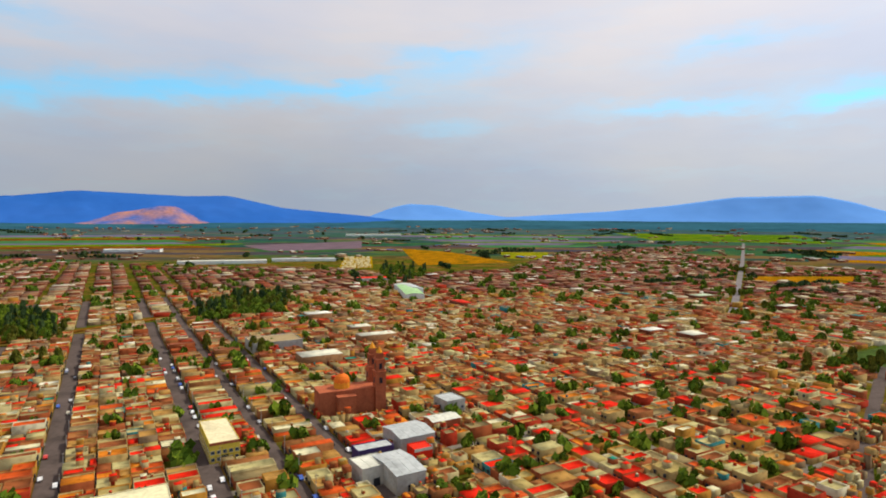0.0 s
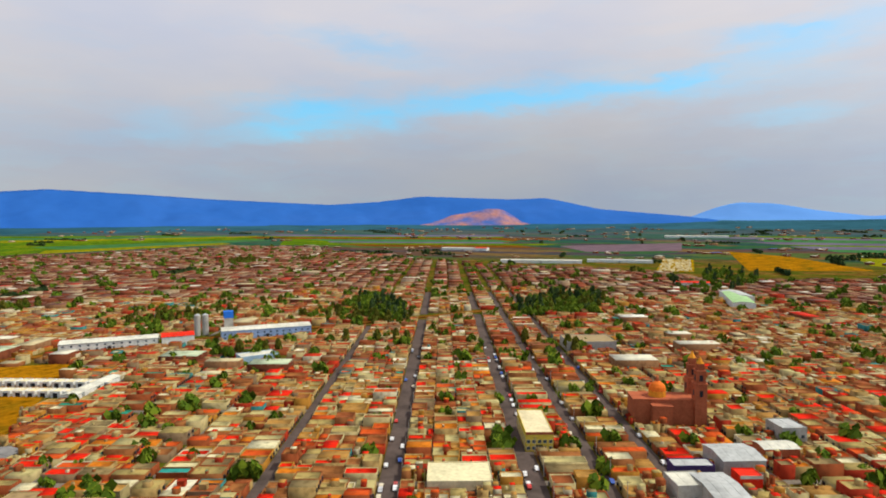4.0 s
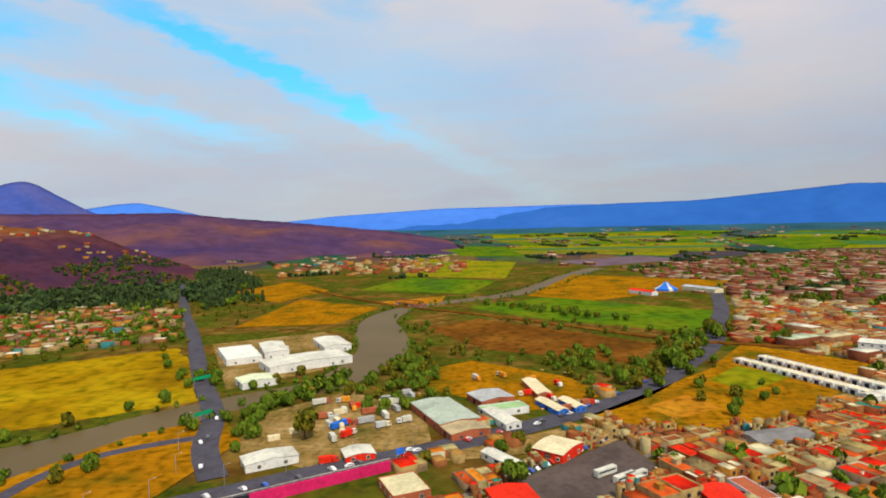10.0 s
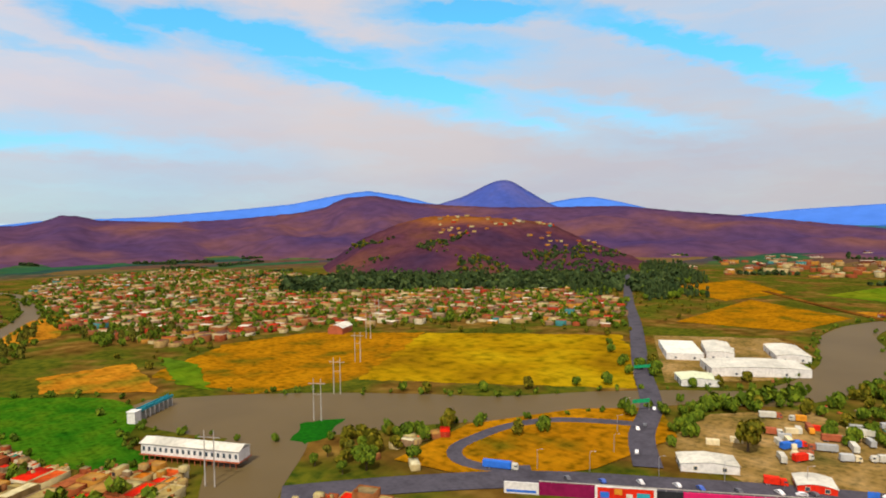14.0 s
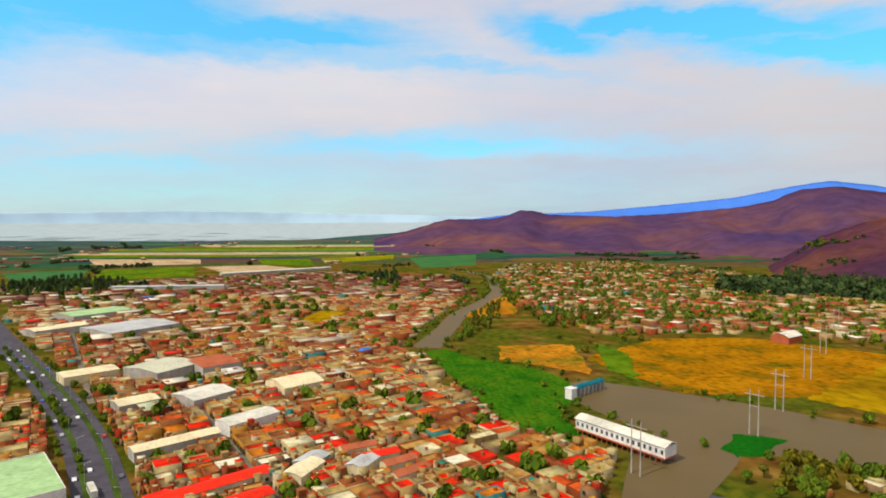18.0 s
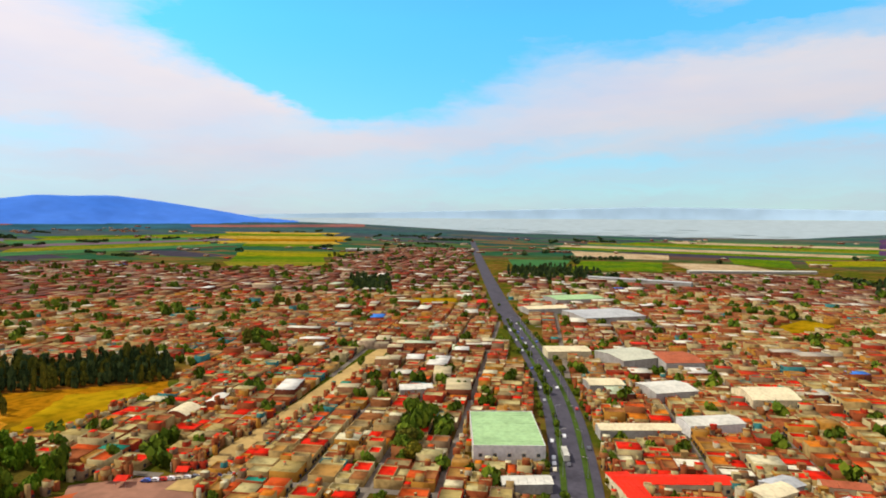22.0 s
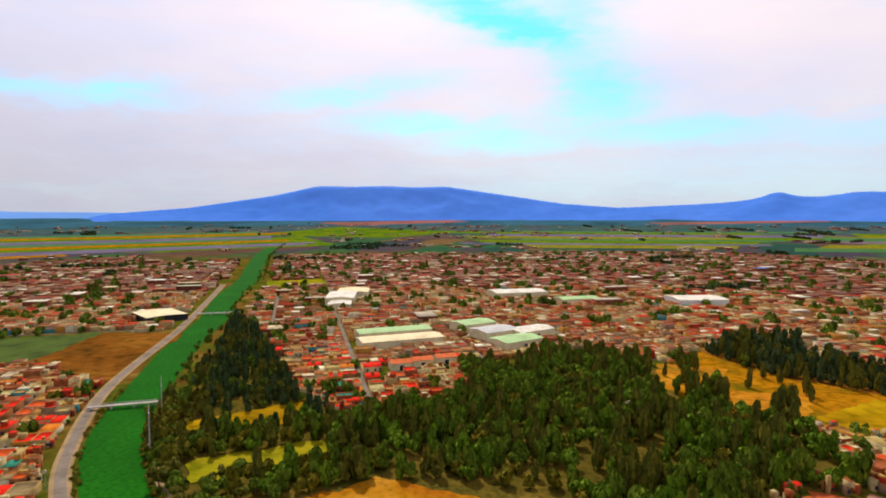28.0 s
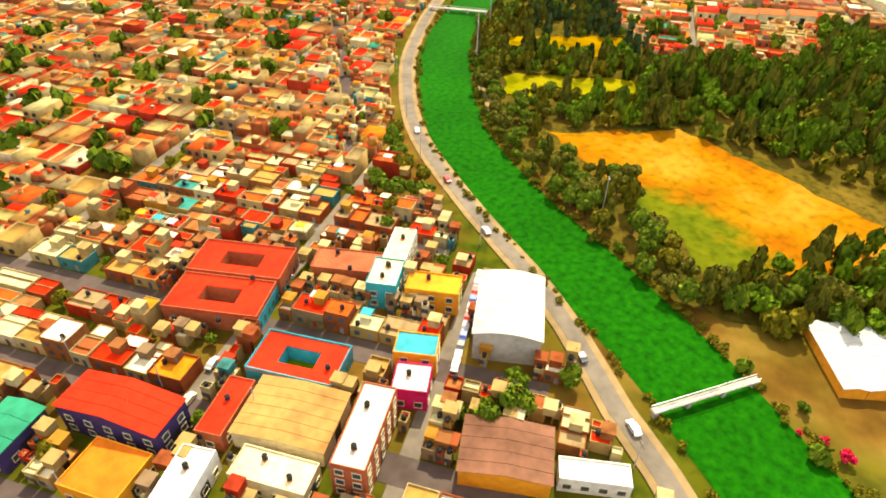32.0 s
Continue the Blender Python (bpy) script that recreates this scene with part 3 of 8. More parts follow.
# ---------------- ground ----------------
def ground_sheet():
    radii = [0, 40, 90, 160, 260, 400, 600, 900, 1300, 1800] + [1800 + 150 * i for i in range(1, 21)]
    n = 120
    verts, faces = [(0, 0, 0)], []
    for r in radii[1:]:
        for i in range(n):
            a = 2 * math.pi * i / n
            x, y = r * math.cos(a), r * math.sin(a)
            verts.append((x, y, land(x, y)))
    for i in range(n):
        faces.append((0, 1 + i, 1 + (i + 1) % n))
    for k in range(len(radii) - 2):
        for i in range(n):
            j = (i + 1) % n
            a, b = 1 + k * n, 1 + (k + 1) * n
            faces.append((a + i, b + i, b + j, a + j))
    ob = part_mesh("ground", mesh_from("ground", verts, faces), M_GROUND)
    for p in ob.data.polygons:
        p.use_smooth = True
    return tagged(ob, "brown earth and patchwork farmland round the town", "ground", kind="structure")


ground_sheet()

# ---------------- a map of what is already taken, 4 m cells ----------------
CELL, HALF = 4.0, 2400
taken = np.zeros((int(2 * HALF / CELL), int(2 * HALF / CELL)), dtype=bool)


def cells_of(xs, ys):
    i = ((np.asarray(xs) + HALF) / CELL).astype(int)
    j = ((np.asarray(ys) + HALF) / CELL).astype(int)
    return np.clip(i, 0, taken.shape[0] - 1), np.clip(j, 0, taken.shape[1] - 1)


GX, GY = np.meshgrid(np.arange(-HALF, HALF, CELL) + CELL / 2, np.arange(-HALF, HALF, CELL) + CELL / 2, indexing="ij")


def inside(poly, xs, ys):
    res = np.zeros(np.shape(xs), dtype=bool)
    for (x0, y0), (x1, y1) in zip(poly, poly[1:] + poly[:1]):
        if y0 == y1:
            continue
        hit = ((y0 > ys) != (y1 > ys)) & (xs < (x1 - x0) * (ys - y0) / (y1 - y0) + x0)
        res ^= hit
    return res


def take_poly(poly, value=True):
    taken[inside(poly, GX, GY)] = value


def take_rect(cx, cy, w, d, turn, grow=1.0):
    c, s = math.cos(radians(turn)), math.sin(radians(turn))
    lx, ly = (GX - cx) * c + (GY - cy) * s, -(GX - cx) * s + (GY - cy) * c
    taken[(abs(lx) < w / 2 + grow) & (abs(ly) < d / 2 + grow)] = True


def spline(points, step=12.0):
    """A smooth line through the points, as (x, y, extra...) rows."""
    p = np.array([points[0], *points, points[-1]], dtype=float)
    out = []
    for i in range(1, len(p) - 2):
        n = max(2, int(np.hypot(*(p[i + 1] - p[i])[:2]) / step))
        for k in range(n):
            t = k / n
            out.append(0.5 * (2 * p[i] + (p[i + 1] - p[i - 1]) * t + (2 * p[i - 1] - 5 * p[i] + 4 * p[i + 1] - p[i + 2]) * t * t
                              + (3 * p[i] - p[i - 1] - 3 * p[i + 1] + p[i + 2]) * t ** 3))
    out.append(p[-1])
    return np.array(out)


def ribbon_mesh(name, line, z, side=0.0, width=None, thick=0.0):
    """A band along a line of (x, y, width); side shifts it, width overrides."""
    d = np.gradient(line[:, :2], axis=0)
    d /= np.linalg.norm(d, axis=1)[:, None] + 1e-9
    nrm = np.stack([-d[:, 1], d[:, 0]], 1)
    w = line[:, 2] if width is None else np.full(len(line), width)
    a, b = line[:, :2] + nrm * (side + w / 2)[:, None], line[:, :2] + nrm * (side - w / 2)[:, None]
    lift = np.array([land(x, y) for x, y in line[:, :2]]) + z
    verts, faces = [], []
    for k in range(len(line)):
        verts += [(*a[k], lift[k]), (*b[k], lift[k])]
        if thick:
            verts += [(*a[k], lift[k] - thick), (*b[k], lift[k] - thick)]
    n = 4 if thick else 2
    for k in range(len(line) - 1):
        i, j = k * n, (k + 1) * n
        faces.append((i, i + 1, j + 1, j))
        if thick:
            faces += [(i + 2, i, j, j + 2), (i + 1, i + 3, j + 3, j + 1)]
    return mesh_from(name, verts, faces)


def take_line(line, extra=0.0):
    for x, y, w in line:
        r = w / 2 + extra
        i0, i1 = max(0, int((x - r + HALF) / CELL)), int((x + r + HALF) / CELL) + 1
        j0, j1 = max(0, int((y - r + HALF) / CELL)), int((y + r + HALF) / CELL) + 1
        if i1 < 0 or j1 < 0:
            continue
        taken[i0:i1, j0:j1] |= (GX[i0:i1, j0:j1] - x) ** 2 + (GY[i0:i1, j0:j1] - y) ** 2 < r * r


def road(name, points, width, material, label, z=0.34, category="road", extra=1.0, step=12.0):
    line = spline([(x, y, width) for x, y in points], step)
    take_line(line, extra)
    return tagged(part_mesh(name, ribbon_mesh(name, line, z, thick=0.2), material), label, category, kind="structure"), line


def patch(name, poly, material, label, z=0.06, category="field", take=True):
    """A field: a polygon sheet laid on the land."""
    patch.count = patch.count + 1
    z += 0.003 * patch.count
    if take:
        take_poly(poly)
    reach = max(math.hypot(*p) for p in poly)
    if reach < 1800:
        if reach < 900 and category == "field":
            rough = []                               # worn, uneven edges
            for (x0, y0), (x1, y1) in zip(poly, poly[1:] + poly[:1]):
                n = max(1, int(math.hypot(x1 - x0, y1 - y0) / 5))
                for k in range(n):
                    x, y = x0 + (x1 - x0) * k / n, y0 + (y1 - y0) * k / n
                    rough.append((x + 5.0 * noise.noise(Vector((x / 9, y / 9, 1))), y + 5.0 * noise.noise(Vector((x / 9, y / 9, 7)))))
            poly = rough
        verts = [(x, y, z) for x, y in poly]
        me = mesh_from(name, verts, [tuple(range(len(poly)))])
    else:
        n = 14
        q = [Vector((*p, 0)) for p in poly[:4]]
        verts, faces = [], []
        for i in range(n + 1):
            for j in range(n + 1):
                s, t = i / n, j / n
                p = q[0] * (1 - s) * (1 - t) + q[1] * s * (1 - t) + q[2] * s * t + q[3] * (1 - s) * t
                verts.append((p.x, p.y, land(p.x, p.y) + z))
        for i in range(n):
            for j in range(n):
                a = i * (n + 1) + j
                faces.append((a, a + n + 1, a + n + 2, a + 1))
        me = mesh_from(name, verts, faces)
    return tagged(part_mesh(name, me, material), label, category, kind="structure")


patch.count = 0
strip_rng = random.Random(90)


def strips(quad, mats, label, n=5, z=0.25):
    """A quad of far land in narrow fields of uneven depth and length."""
    q = [Vector((*p, 0)) for p in quad]
    cuts = [0.0] + sorted(min(0.97, max(0.03, (k + strip_rng.uniform(-0.3, 0.3)) / n)) for k in range(1, n)) + [1.0]
    for k, (a, b) in enumerate(zip(cuts, cuts[1:])):
        l, r = strip_rng.uniform(-0.12, 0.18), strip_rng.uniform(0.82, 1.12)
        row = [q[0].lerp(q[3], a), q[1].lerp(q[2], a), q[1].lerp(q[2], b), q[0].lerp(q[3], b)]
        c = [row[0].lerp(row[1], l), row[0].lerp(row[1], r + strip_rng.uniform(-0.08, 0.08)), row[3].lerp(row[2], r), row[3].lerp(row[2], l + strip_rng.uniform(-0.08, 0.08))]
        patch("field", [(p.x, p.y) for p in c], mats[k % len(mats)], label, z)


# ---------------- mountains: scaled-down ridges near the land's edge, outlined as the camera sees them ---
def ridge(name, profile, near, far, material, label, rough=1.0, seed=0):
    """A range between two azimuths; the profile gives (azimuth, degrees above eye level) of its crest at the distance far."""
    az = [p[0] for p in profile]
    el = [p[1] for p in profile]
    a0, a1 = min(az), max(az)
    order = np.argsort(az)
    azs, els = np.array(az)[order], np.array(el)[order]
    n = max(24, int((a1 - a0) * 3))
    rows = 14
    verts, faces = [], []
    for i in range(n + 1):
        a = a0 + (a1 - a0) * i / n
        # smooth between the given points
        crest = float(np.mean([np.interp(a + o, azs, els) for o in (-0.5, -0.25, 0, 0.25, 0.5)]))
        top = EYE_Z + far * math.tan(radians(crest))
        for k in range(rows + 1):
            s = k / rows
            r = near + (far - near) * s
            base = land(r, 0) - 6
            rise = s ** 1.35
            x, y = -math.sin(radians(a)) * r, math.cos(radians(a)) * r
            bump = noise.fractal(Vector((x / 260, y / 260, seed)), 1.0, 2.1, 4) * rough * 26 * math.sin(math.pi * min(1, s)) ** 0.7
            z = base + (max(top, base) - base) * rise + bump * (0.3 + (top - base) / 260)
            if k == rows:
                z = top + noise.noise(Vector((a * 1.5, seed, 0))) * 2.5 * rough
            verts.append((x, y, z))
        r = far + 60
        verts.append((-math.sin(radians(a)) * r, math.cos(radians(a)) * r, land(far, 0) - 30))
    m = rows + 2
    for i in range(n):
        for k in range(m - 1):
            p = i * m + k
            faces.append((p, p + 1, p + m + 1, p + m))
    me = mesh_from(name, verts, faces)
    for p in me.polygons:
        p.use_smooth = True
    return tagged(part_mesh(name, me, material), label, "mountain", kind="structure")


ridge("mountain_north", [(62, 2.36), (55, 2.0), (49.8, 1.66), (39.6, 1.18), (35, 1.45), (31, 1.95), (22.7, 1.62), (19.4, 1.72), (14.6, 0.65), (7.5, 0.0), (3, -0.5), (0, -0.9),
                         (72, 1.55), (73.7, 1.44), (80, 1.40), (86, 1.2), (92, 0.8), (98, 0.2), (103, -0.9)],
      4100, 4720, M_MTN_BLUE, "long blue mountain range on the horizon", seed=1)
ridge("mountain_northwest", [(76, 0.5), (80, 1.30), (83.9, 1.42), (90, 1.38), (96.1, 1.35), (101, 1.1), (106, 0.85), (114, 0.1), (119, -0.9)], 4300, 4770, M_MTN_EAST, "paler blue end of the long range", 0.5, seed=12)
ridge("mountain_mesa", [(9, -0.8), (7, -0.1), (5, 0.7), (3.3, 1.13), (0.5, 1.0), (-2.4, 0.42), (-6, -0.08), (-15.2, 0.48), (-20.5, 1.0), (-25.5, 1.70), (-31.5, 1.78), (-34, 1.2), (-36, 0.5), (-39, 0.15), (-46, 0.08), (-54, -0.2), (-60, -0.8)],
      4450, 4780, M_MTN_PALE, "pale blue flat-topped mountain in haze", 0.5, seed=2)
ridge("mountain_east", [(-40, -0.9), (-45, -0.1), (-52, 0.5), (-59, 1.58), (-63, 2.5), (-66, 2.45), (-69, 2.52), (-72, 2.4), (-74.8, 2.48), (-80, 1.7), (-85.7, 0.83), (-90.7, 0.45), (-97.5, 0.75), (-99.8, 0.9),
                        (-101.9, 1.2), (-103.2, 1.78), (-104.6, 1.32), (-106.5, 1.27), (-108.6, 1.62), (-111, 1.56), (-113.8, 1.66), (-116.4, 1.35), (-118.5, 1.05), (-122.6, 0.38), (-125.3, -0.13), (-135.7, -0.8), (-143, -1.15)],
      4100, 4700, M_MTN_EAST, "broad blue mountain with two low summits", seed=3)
# far shore in one flat haze colour, close to the sky's
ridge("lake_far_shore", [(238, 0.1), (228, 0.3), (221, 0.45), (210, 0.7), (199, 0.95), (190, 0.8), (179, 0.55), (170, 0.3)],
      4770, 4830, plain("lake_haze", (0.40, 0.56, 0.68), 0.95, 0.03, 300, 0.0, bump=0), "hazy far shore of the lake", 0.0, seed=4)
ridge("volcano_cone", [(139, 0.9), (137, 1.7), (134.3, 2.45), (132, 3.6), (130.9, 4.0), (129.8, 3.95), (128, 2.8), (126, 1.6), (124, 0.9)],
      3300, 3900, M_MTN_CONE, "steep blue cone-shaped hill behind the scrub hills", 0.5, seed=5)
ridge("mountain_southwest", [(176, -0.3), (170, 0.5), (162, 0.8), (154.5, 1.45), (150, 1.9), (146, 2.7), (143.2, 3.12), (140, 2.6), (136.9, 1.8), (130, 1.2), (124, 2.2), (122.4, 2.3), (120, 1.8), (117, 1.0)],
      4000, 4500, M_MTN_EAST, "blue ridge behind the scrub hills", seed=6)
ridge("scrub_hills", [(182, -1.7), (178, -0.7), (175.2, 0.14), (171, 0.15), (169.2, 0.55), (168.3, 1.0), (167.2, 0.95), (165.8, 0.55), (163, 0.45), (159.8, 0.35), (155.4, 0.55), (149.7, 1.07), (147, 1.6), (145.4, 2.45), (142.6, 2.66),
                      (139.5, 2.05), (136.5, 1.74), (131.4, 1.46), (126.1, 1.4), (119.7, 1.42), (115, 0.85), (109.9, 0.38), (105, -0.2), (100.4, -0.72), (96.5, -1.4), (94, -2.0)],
      1900, 3100, M_MTN_VIOLET, "dry brown scrub hills tinted violet for haze", 1.7, seed=7)
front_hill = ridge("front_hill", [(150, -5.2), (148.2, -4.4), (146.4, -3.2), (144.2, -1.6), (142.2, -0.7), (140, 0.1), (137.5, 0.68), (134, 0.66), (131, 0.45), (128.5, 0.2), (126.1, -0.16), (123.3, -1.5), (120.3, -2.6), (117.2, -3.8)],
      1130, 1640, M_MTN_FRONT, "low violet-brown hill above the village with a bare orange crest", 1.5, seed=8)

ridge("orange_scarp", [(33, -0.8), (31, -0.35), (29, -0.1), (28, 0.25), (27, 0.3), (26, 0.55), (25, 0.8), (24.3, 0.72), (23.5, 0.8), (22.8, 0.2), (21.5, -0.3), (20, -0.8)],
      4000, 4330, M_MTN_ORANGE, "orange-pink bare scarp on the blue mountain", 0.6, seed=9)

# ---------------- lake ----------------
def sector_sheet(name, a0, a1, r_of, far, material, z, label, category):
    n, rows = 48, 12
    verts, faces = [], []
    for i in range(n + 1):
        a = radians(a0 + (a1 - a0) * i / n)
        near = r_of(math.degrees(a))
        for k in range(rows + 1):
            r = near + (far - near) * k / rows
            x, y = -math.sin(a) * r, math.cos(a) * r
            verts.append((x, y, land(x, y) + z))
    for i in range(n):
        for k in range(rows):
            p = i * (rows + 1) + k
            faces.append((p, p + 1, p + rows + 2, p + rows + 1))
    return tagged(part_mesh(name, mesh_from(name, verts, faces), material), label, category, kind="structure")


sector_sheet("water", 176, 238, lambda a: float(np.interp(a, [176, 182, 188, 200, 213, 226, 238], [3900, 3500, 3060, 3050, 3350, 4150, 4600])) + 40 * noise.noise(Vector((a * 0.7, 0, 0))),
             4790, M_LAKE, 1.2, "broad pale lake reaching the haze", "lake")

reeds_rng = random.Random(61)
reed_v, reed_f = [], []
for k in range(34):
    a0, r = reeds_rng.uniform(186, 216), 3080 + 620 * reeds_rng.random() ** 1.6
    span, half = reeds_rng.uniform(0.8, 5.0), reeds_rng.uniform(5, 14)
    for i in range(9):
        a = radians(a0 + span * i / 8)
        rr = r + 20 * noise.noise(Vector((a * 60, k, 0)))
        for o in (-1, 1):
            q = rr + o * half * math.sin(math.pi * (i + 0.3) / 8.6)
            x, y = -math.sin(a) * q, math.cos(a) * q
            reed_v.append((x, y, land(x, y) + 2.2))
    b0 = 18 * k
    reed_f += [(b0 + 2 * i, b0 + 2 * i + 1, b0 + 2 * i + 3, b0 + 2 * i + 2) for i in range(8)]
tagged(part_mesh("reed_banks", mesh_from("reed_banks", reed_v, reed_f), plain("dark_reeds", (0.05, 0.085, 0.07), 0.95, 0.3, 20, 0.0, bump=0)), "dark reed banks in the shallow lake", "reeds", kind="stuff")

# far plain ring; its blue-green base colour stands in for distance haze
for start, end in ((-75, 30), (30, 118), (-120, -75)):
    sector_sheet("far_plain", start, end, lambda a: 3650 + 120 * noise.noise(Vector((a * 0.3, 5, 0))), 4790, M_FAR_HAZE, 0.6, "far plain with blue-green haze in its colour", "plain")

# ---------------- rivers and the green canal ----------------
river_line = spline([(-116, -398, 30), (-140, -362, 66), (-168, -326, 84), (-200, -298, 80), (-236, -270, 62), (-274, -234, 46), (-330, -198, 38), (-372, -164, 30), (-398, -132, 34), (-440, -116, 36),
                     (-496, -110, 42), (-545, -114, 46), (-612, -132, 50), (-672, -146, 40), (-740, -142, 34), (-810, -112, 26), (-900, -12, 34), (-1010, 50, 42), (-1180, 110, 44), (-1400, 200, 44)])
take_line(river_line, 8)
tagged(part_mesh("water", ribbon_mesh("water", river_line, 0.10), M_RIVER), "slow muddy brown river", "river", kind="structure")
branch_line = spline([(-96, -214, 26), (-112, -240, 34), (-136, -272, 44), (-160, -300, 40)])
take_line(branch_line, 6)
tagged(part_mesh("water", ribbon_mesh("water", branch_line, 0.13), M_RIVER), "muddy backwater below the stilted hall", "river", kind="structure")
canal_line = spline([(60, -90, 24), (84, -40, 25), (98, 0, 26), (111, 26, 26), (127, 68, 25), (140, 106, 24), (163, 153, 24), (204, 201, 25), (250, 241, 26), (342, 296, 27), (440, 350, 28), (548, 402, 30),
                     (700, 490, 32), (900, 590, 34), (1140, 730, 36), (1500, 930, 40), (1900, 1130, 40)])
take_line(canal_line, 14)
tagged(part_mesh("water", ribbon_mesh("water", canal_line, 0.10), M_HYACINTH), "canal carpeted with bright green water hyacinth", "canal", kind="structure")
marsh_line = spline([(-92, -296, 20), (-76, -330, 34), (-80, -372, 62), (-78, -412, 74), (-50, -466, 40), (-34, -512, 20)])
take_line(marsh_line, 4)
tagged(part_mesh("water", ribbon_mesh("water", marsh_line, 0.14), M_MARSH), "river arm choked with bright green hyacinth", "marsh", kind="structure")
patch("island", [(-156, -278), (-176, -296), (-195, -286), (-172, -266), (-156, -264)], M_HYACINTH, "floating raft of green hyacinth", z=0.16)
upper_line = spline([(-26, -522, 26), (-50, -610, 22), (-78, -715, 22), (-128, -830, 24), (-158, -940, 22), (-170, -1050, 18), (-178, -1210, 14), (-120, -1400, 10)])
take_line(upper_line, 10)
tagged(part_mesh("water", ribbon_mesh("water", upper_line, 0.10), M_RIVER), "winding grey river between green banks", "river", kind="structure")

# ---------------- main roads ----------------
AVENUE = [(40, -110), (75, -165), (106, -228), (160, -320), (228, -416), (330, -548), (440, -693), (830, -1225), (1470, -2110)]
road("road", AVENUE, 21, M_ASPHALT, "wide dark asphalt avenue with a planted median", extra=4)
for shift in (-5.2, 5.2):
    strip = spline([(x, y, 2.6) for x, y in AVENUE[1:6]])
    tagged(part_mesh("median_strip", ribbon_mesh("median_strip", strip, 0.5, side=shift, thick=0.25), M_VERGE), "dusty planted median strip of the avenue", "median", kind="structure")
road("road", [(-120, -222), (-162, -194), (-205, -158), (-241, -111), (-266, -76), (-296, -28), (-338, 28), (-388, 80), (-461, 128), (-544, 175), (-650, 215), (-760, 255), (-950, 310)], 17, M_ASPHALT,
     "grey asphalt highway along the edge of town", z=0.46, extra=3)
road("road", [(-250, -130), (-285, -152), (-330, -170), (-362, -188), (-428, -229), (-597, -326), (-760, -425), (-1000, -560), (-1219, -678), (-1607, -836)], 13, M_ASPHALT,
     "asphalt road crossing the river towards the hills", z=0.54, extra=3)
road("road", [(-300, -162), (-290, -180), (-273, -200), (-250, -210), (-228, -211), (-207, -208), (-197, -196), (-200, -180), (-212, -166)], 7.5, M_ASPHALT, "curved slip road looping round dry grass", z=0.5, extra=1, step=5)
road("road", [(66, -12), (83, 17), (90, 32), (103, 54), (114, 78), (124, 106), (147, 158), (178, 200), (222, 243), (314, 308), (485, 394), (640, 480), (812, 577)], 8.0, M_DIRT_ROAD,
     "pale concrete road beside the canal", z=0.38, extra=1)
road("road", [(66, -12), (83, 17), (90, 32), (103, 54), (114, 78), (124, 106), (147, 158), (178, 200), (222, 243), (314, 308), (485, 394), (640, 480), (812, 577)], 4.4, M_ROAD_GREY, "grey worn lane on the canal road", z=0.44, extra=0)
road("road", [(330, 690), (368, 762), (552, 1126), (800, 1620), (1173, 2373)], 9, plain("grey_road", (0.19, 0.165, 0.16), 0.9, 0.3, 4), "pale wide road running out of town", extra=2)
road("road", [(228, -124), (242, -151), (266, -203), (316, -308), (345, -372)], 13, plain("pale_sand", (0.44, 0.30, 0.11), 0.95, 0.3, 4), "broad sandy street between rows of houses", extra=1)
road("road", [(118, 163), (150, 207), (192, 271), (275, 379), (330, 450)], 7, M_STREET, "narrow town street", extra=0.5)

# railway on its low bank
rail_line = spline([(-1000, -330, 9), (-814, -162, 9), (-715, -30, 9), (-640, 58, 9), (-560, 150, 9), (-513, 262, 9), (-430, 420, 9), (-300, 640, 9)])
take_line(rail_line, 6)
tagged(part_mesh("railway_bank", ribbon_mesh("railway_bank", rail_line, 1.2, thick=1.3), M_BROWN), "low brown railway embankment", "railway", kind="structure")

# ---------------- fields and open ground ----------------
patch("field", [(-470, 95), (-545, 130), (-690, -35), (-625, -85), (-520, -20)], M_BROWN, "ploughed red-brown field by the river")
patch("field", [(-610, 150), (-560, 170), (-740, 240), (-880, 60), (-790, -55), (-700, 20)], M_GREEN, "bright green crop field beyond the railway")
patch("field", [(-365, -200), (-252, -350), (-300, -400), (-410, -452), (-530, -306), (-440, -236)], M_GOLD, "wide golden-brown stubble field")
patch("field", [(-180, -372), (-252, -352), (-410, -455), (-330, -540), (-240, -545), (-150, -470)], M_DRY, "dry orange-brown grassland")
patch("field", [(-282, -165), (-290, -180), (-270, -198), (-235, -206), (-208, -203), (-203, -190), (-212, -174), (-240, -158)], M_MEADOW, "dry and green grass inside the loop road", z=0.12)
WOODS = [(134, 40), (150, 84), (176, 136), (214, 186), (262, 226), (345, 268), (440, 316), (572, 392), (489, 310), (370, 218), (336, 190), (300, 142), (318, 113), (353, 80), (416, 104), (470, 36), (462, -28),
         (404, -26), (393, -66), (358, -63), (346, -100), (326, -100), (273, -99), (262, -66), (223, -53), (200, -40), (160, -2), (140, 12)]
FAR_BAND = [(512, -68), (548, -91), (576, -153), (508, -145), (481, -187), (459, -229), (405, -223), (388, -204), (414, -165), (446, -110)]
patch("woodland_floor", WOODS, field("leaf_litter", (0.05, 0.05, 0.008), (0.085, 0.065, 0.010), (0.13, 0.09, 0.015), 18), "brown leaf litter under the park trees", z=0.05)
patch("woodland_floor", FAR_BAND, M_BROWN, "dark earth under the band of tall trees", z=0.05)
patch("yard", [(-392, -192), (-548, -280), (-610, -190), (-548, -142), (-450, -140)], M_TAN, "tan earth yard of the white warehouses", z=0.1, category="yard")
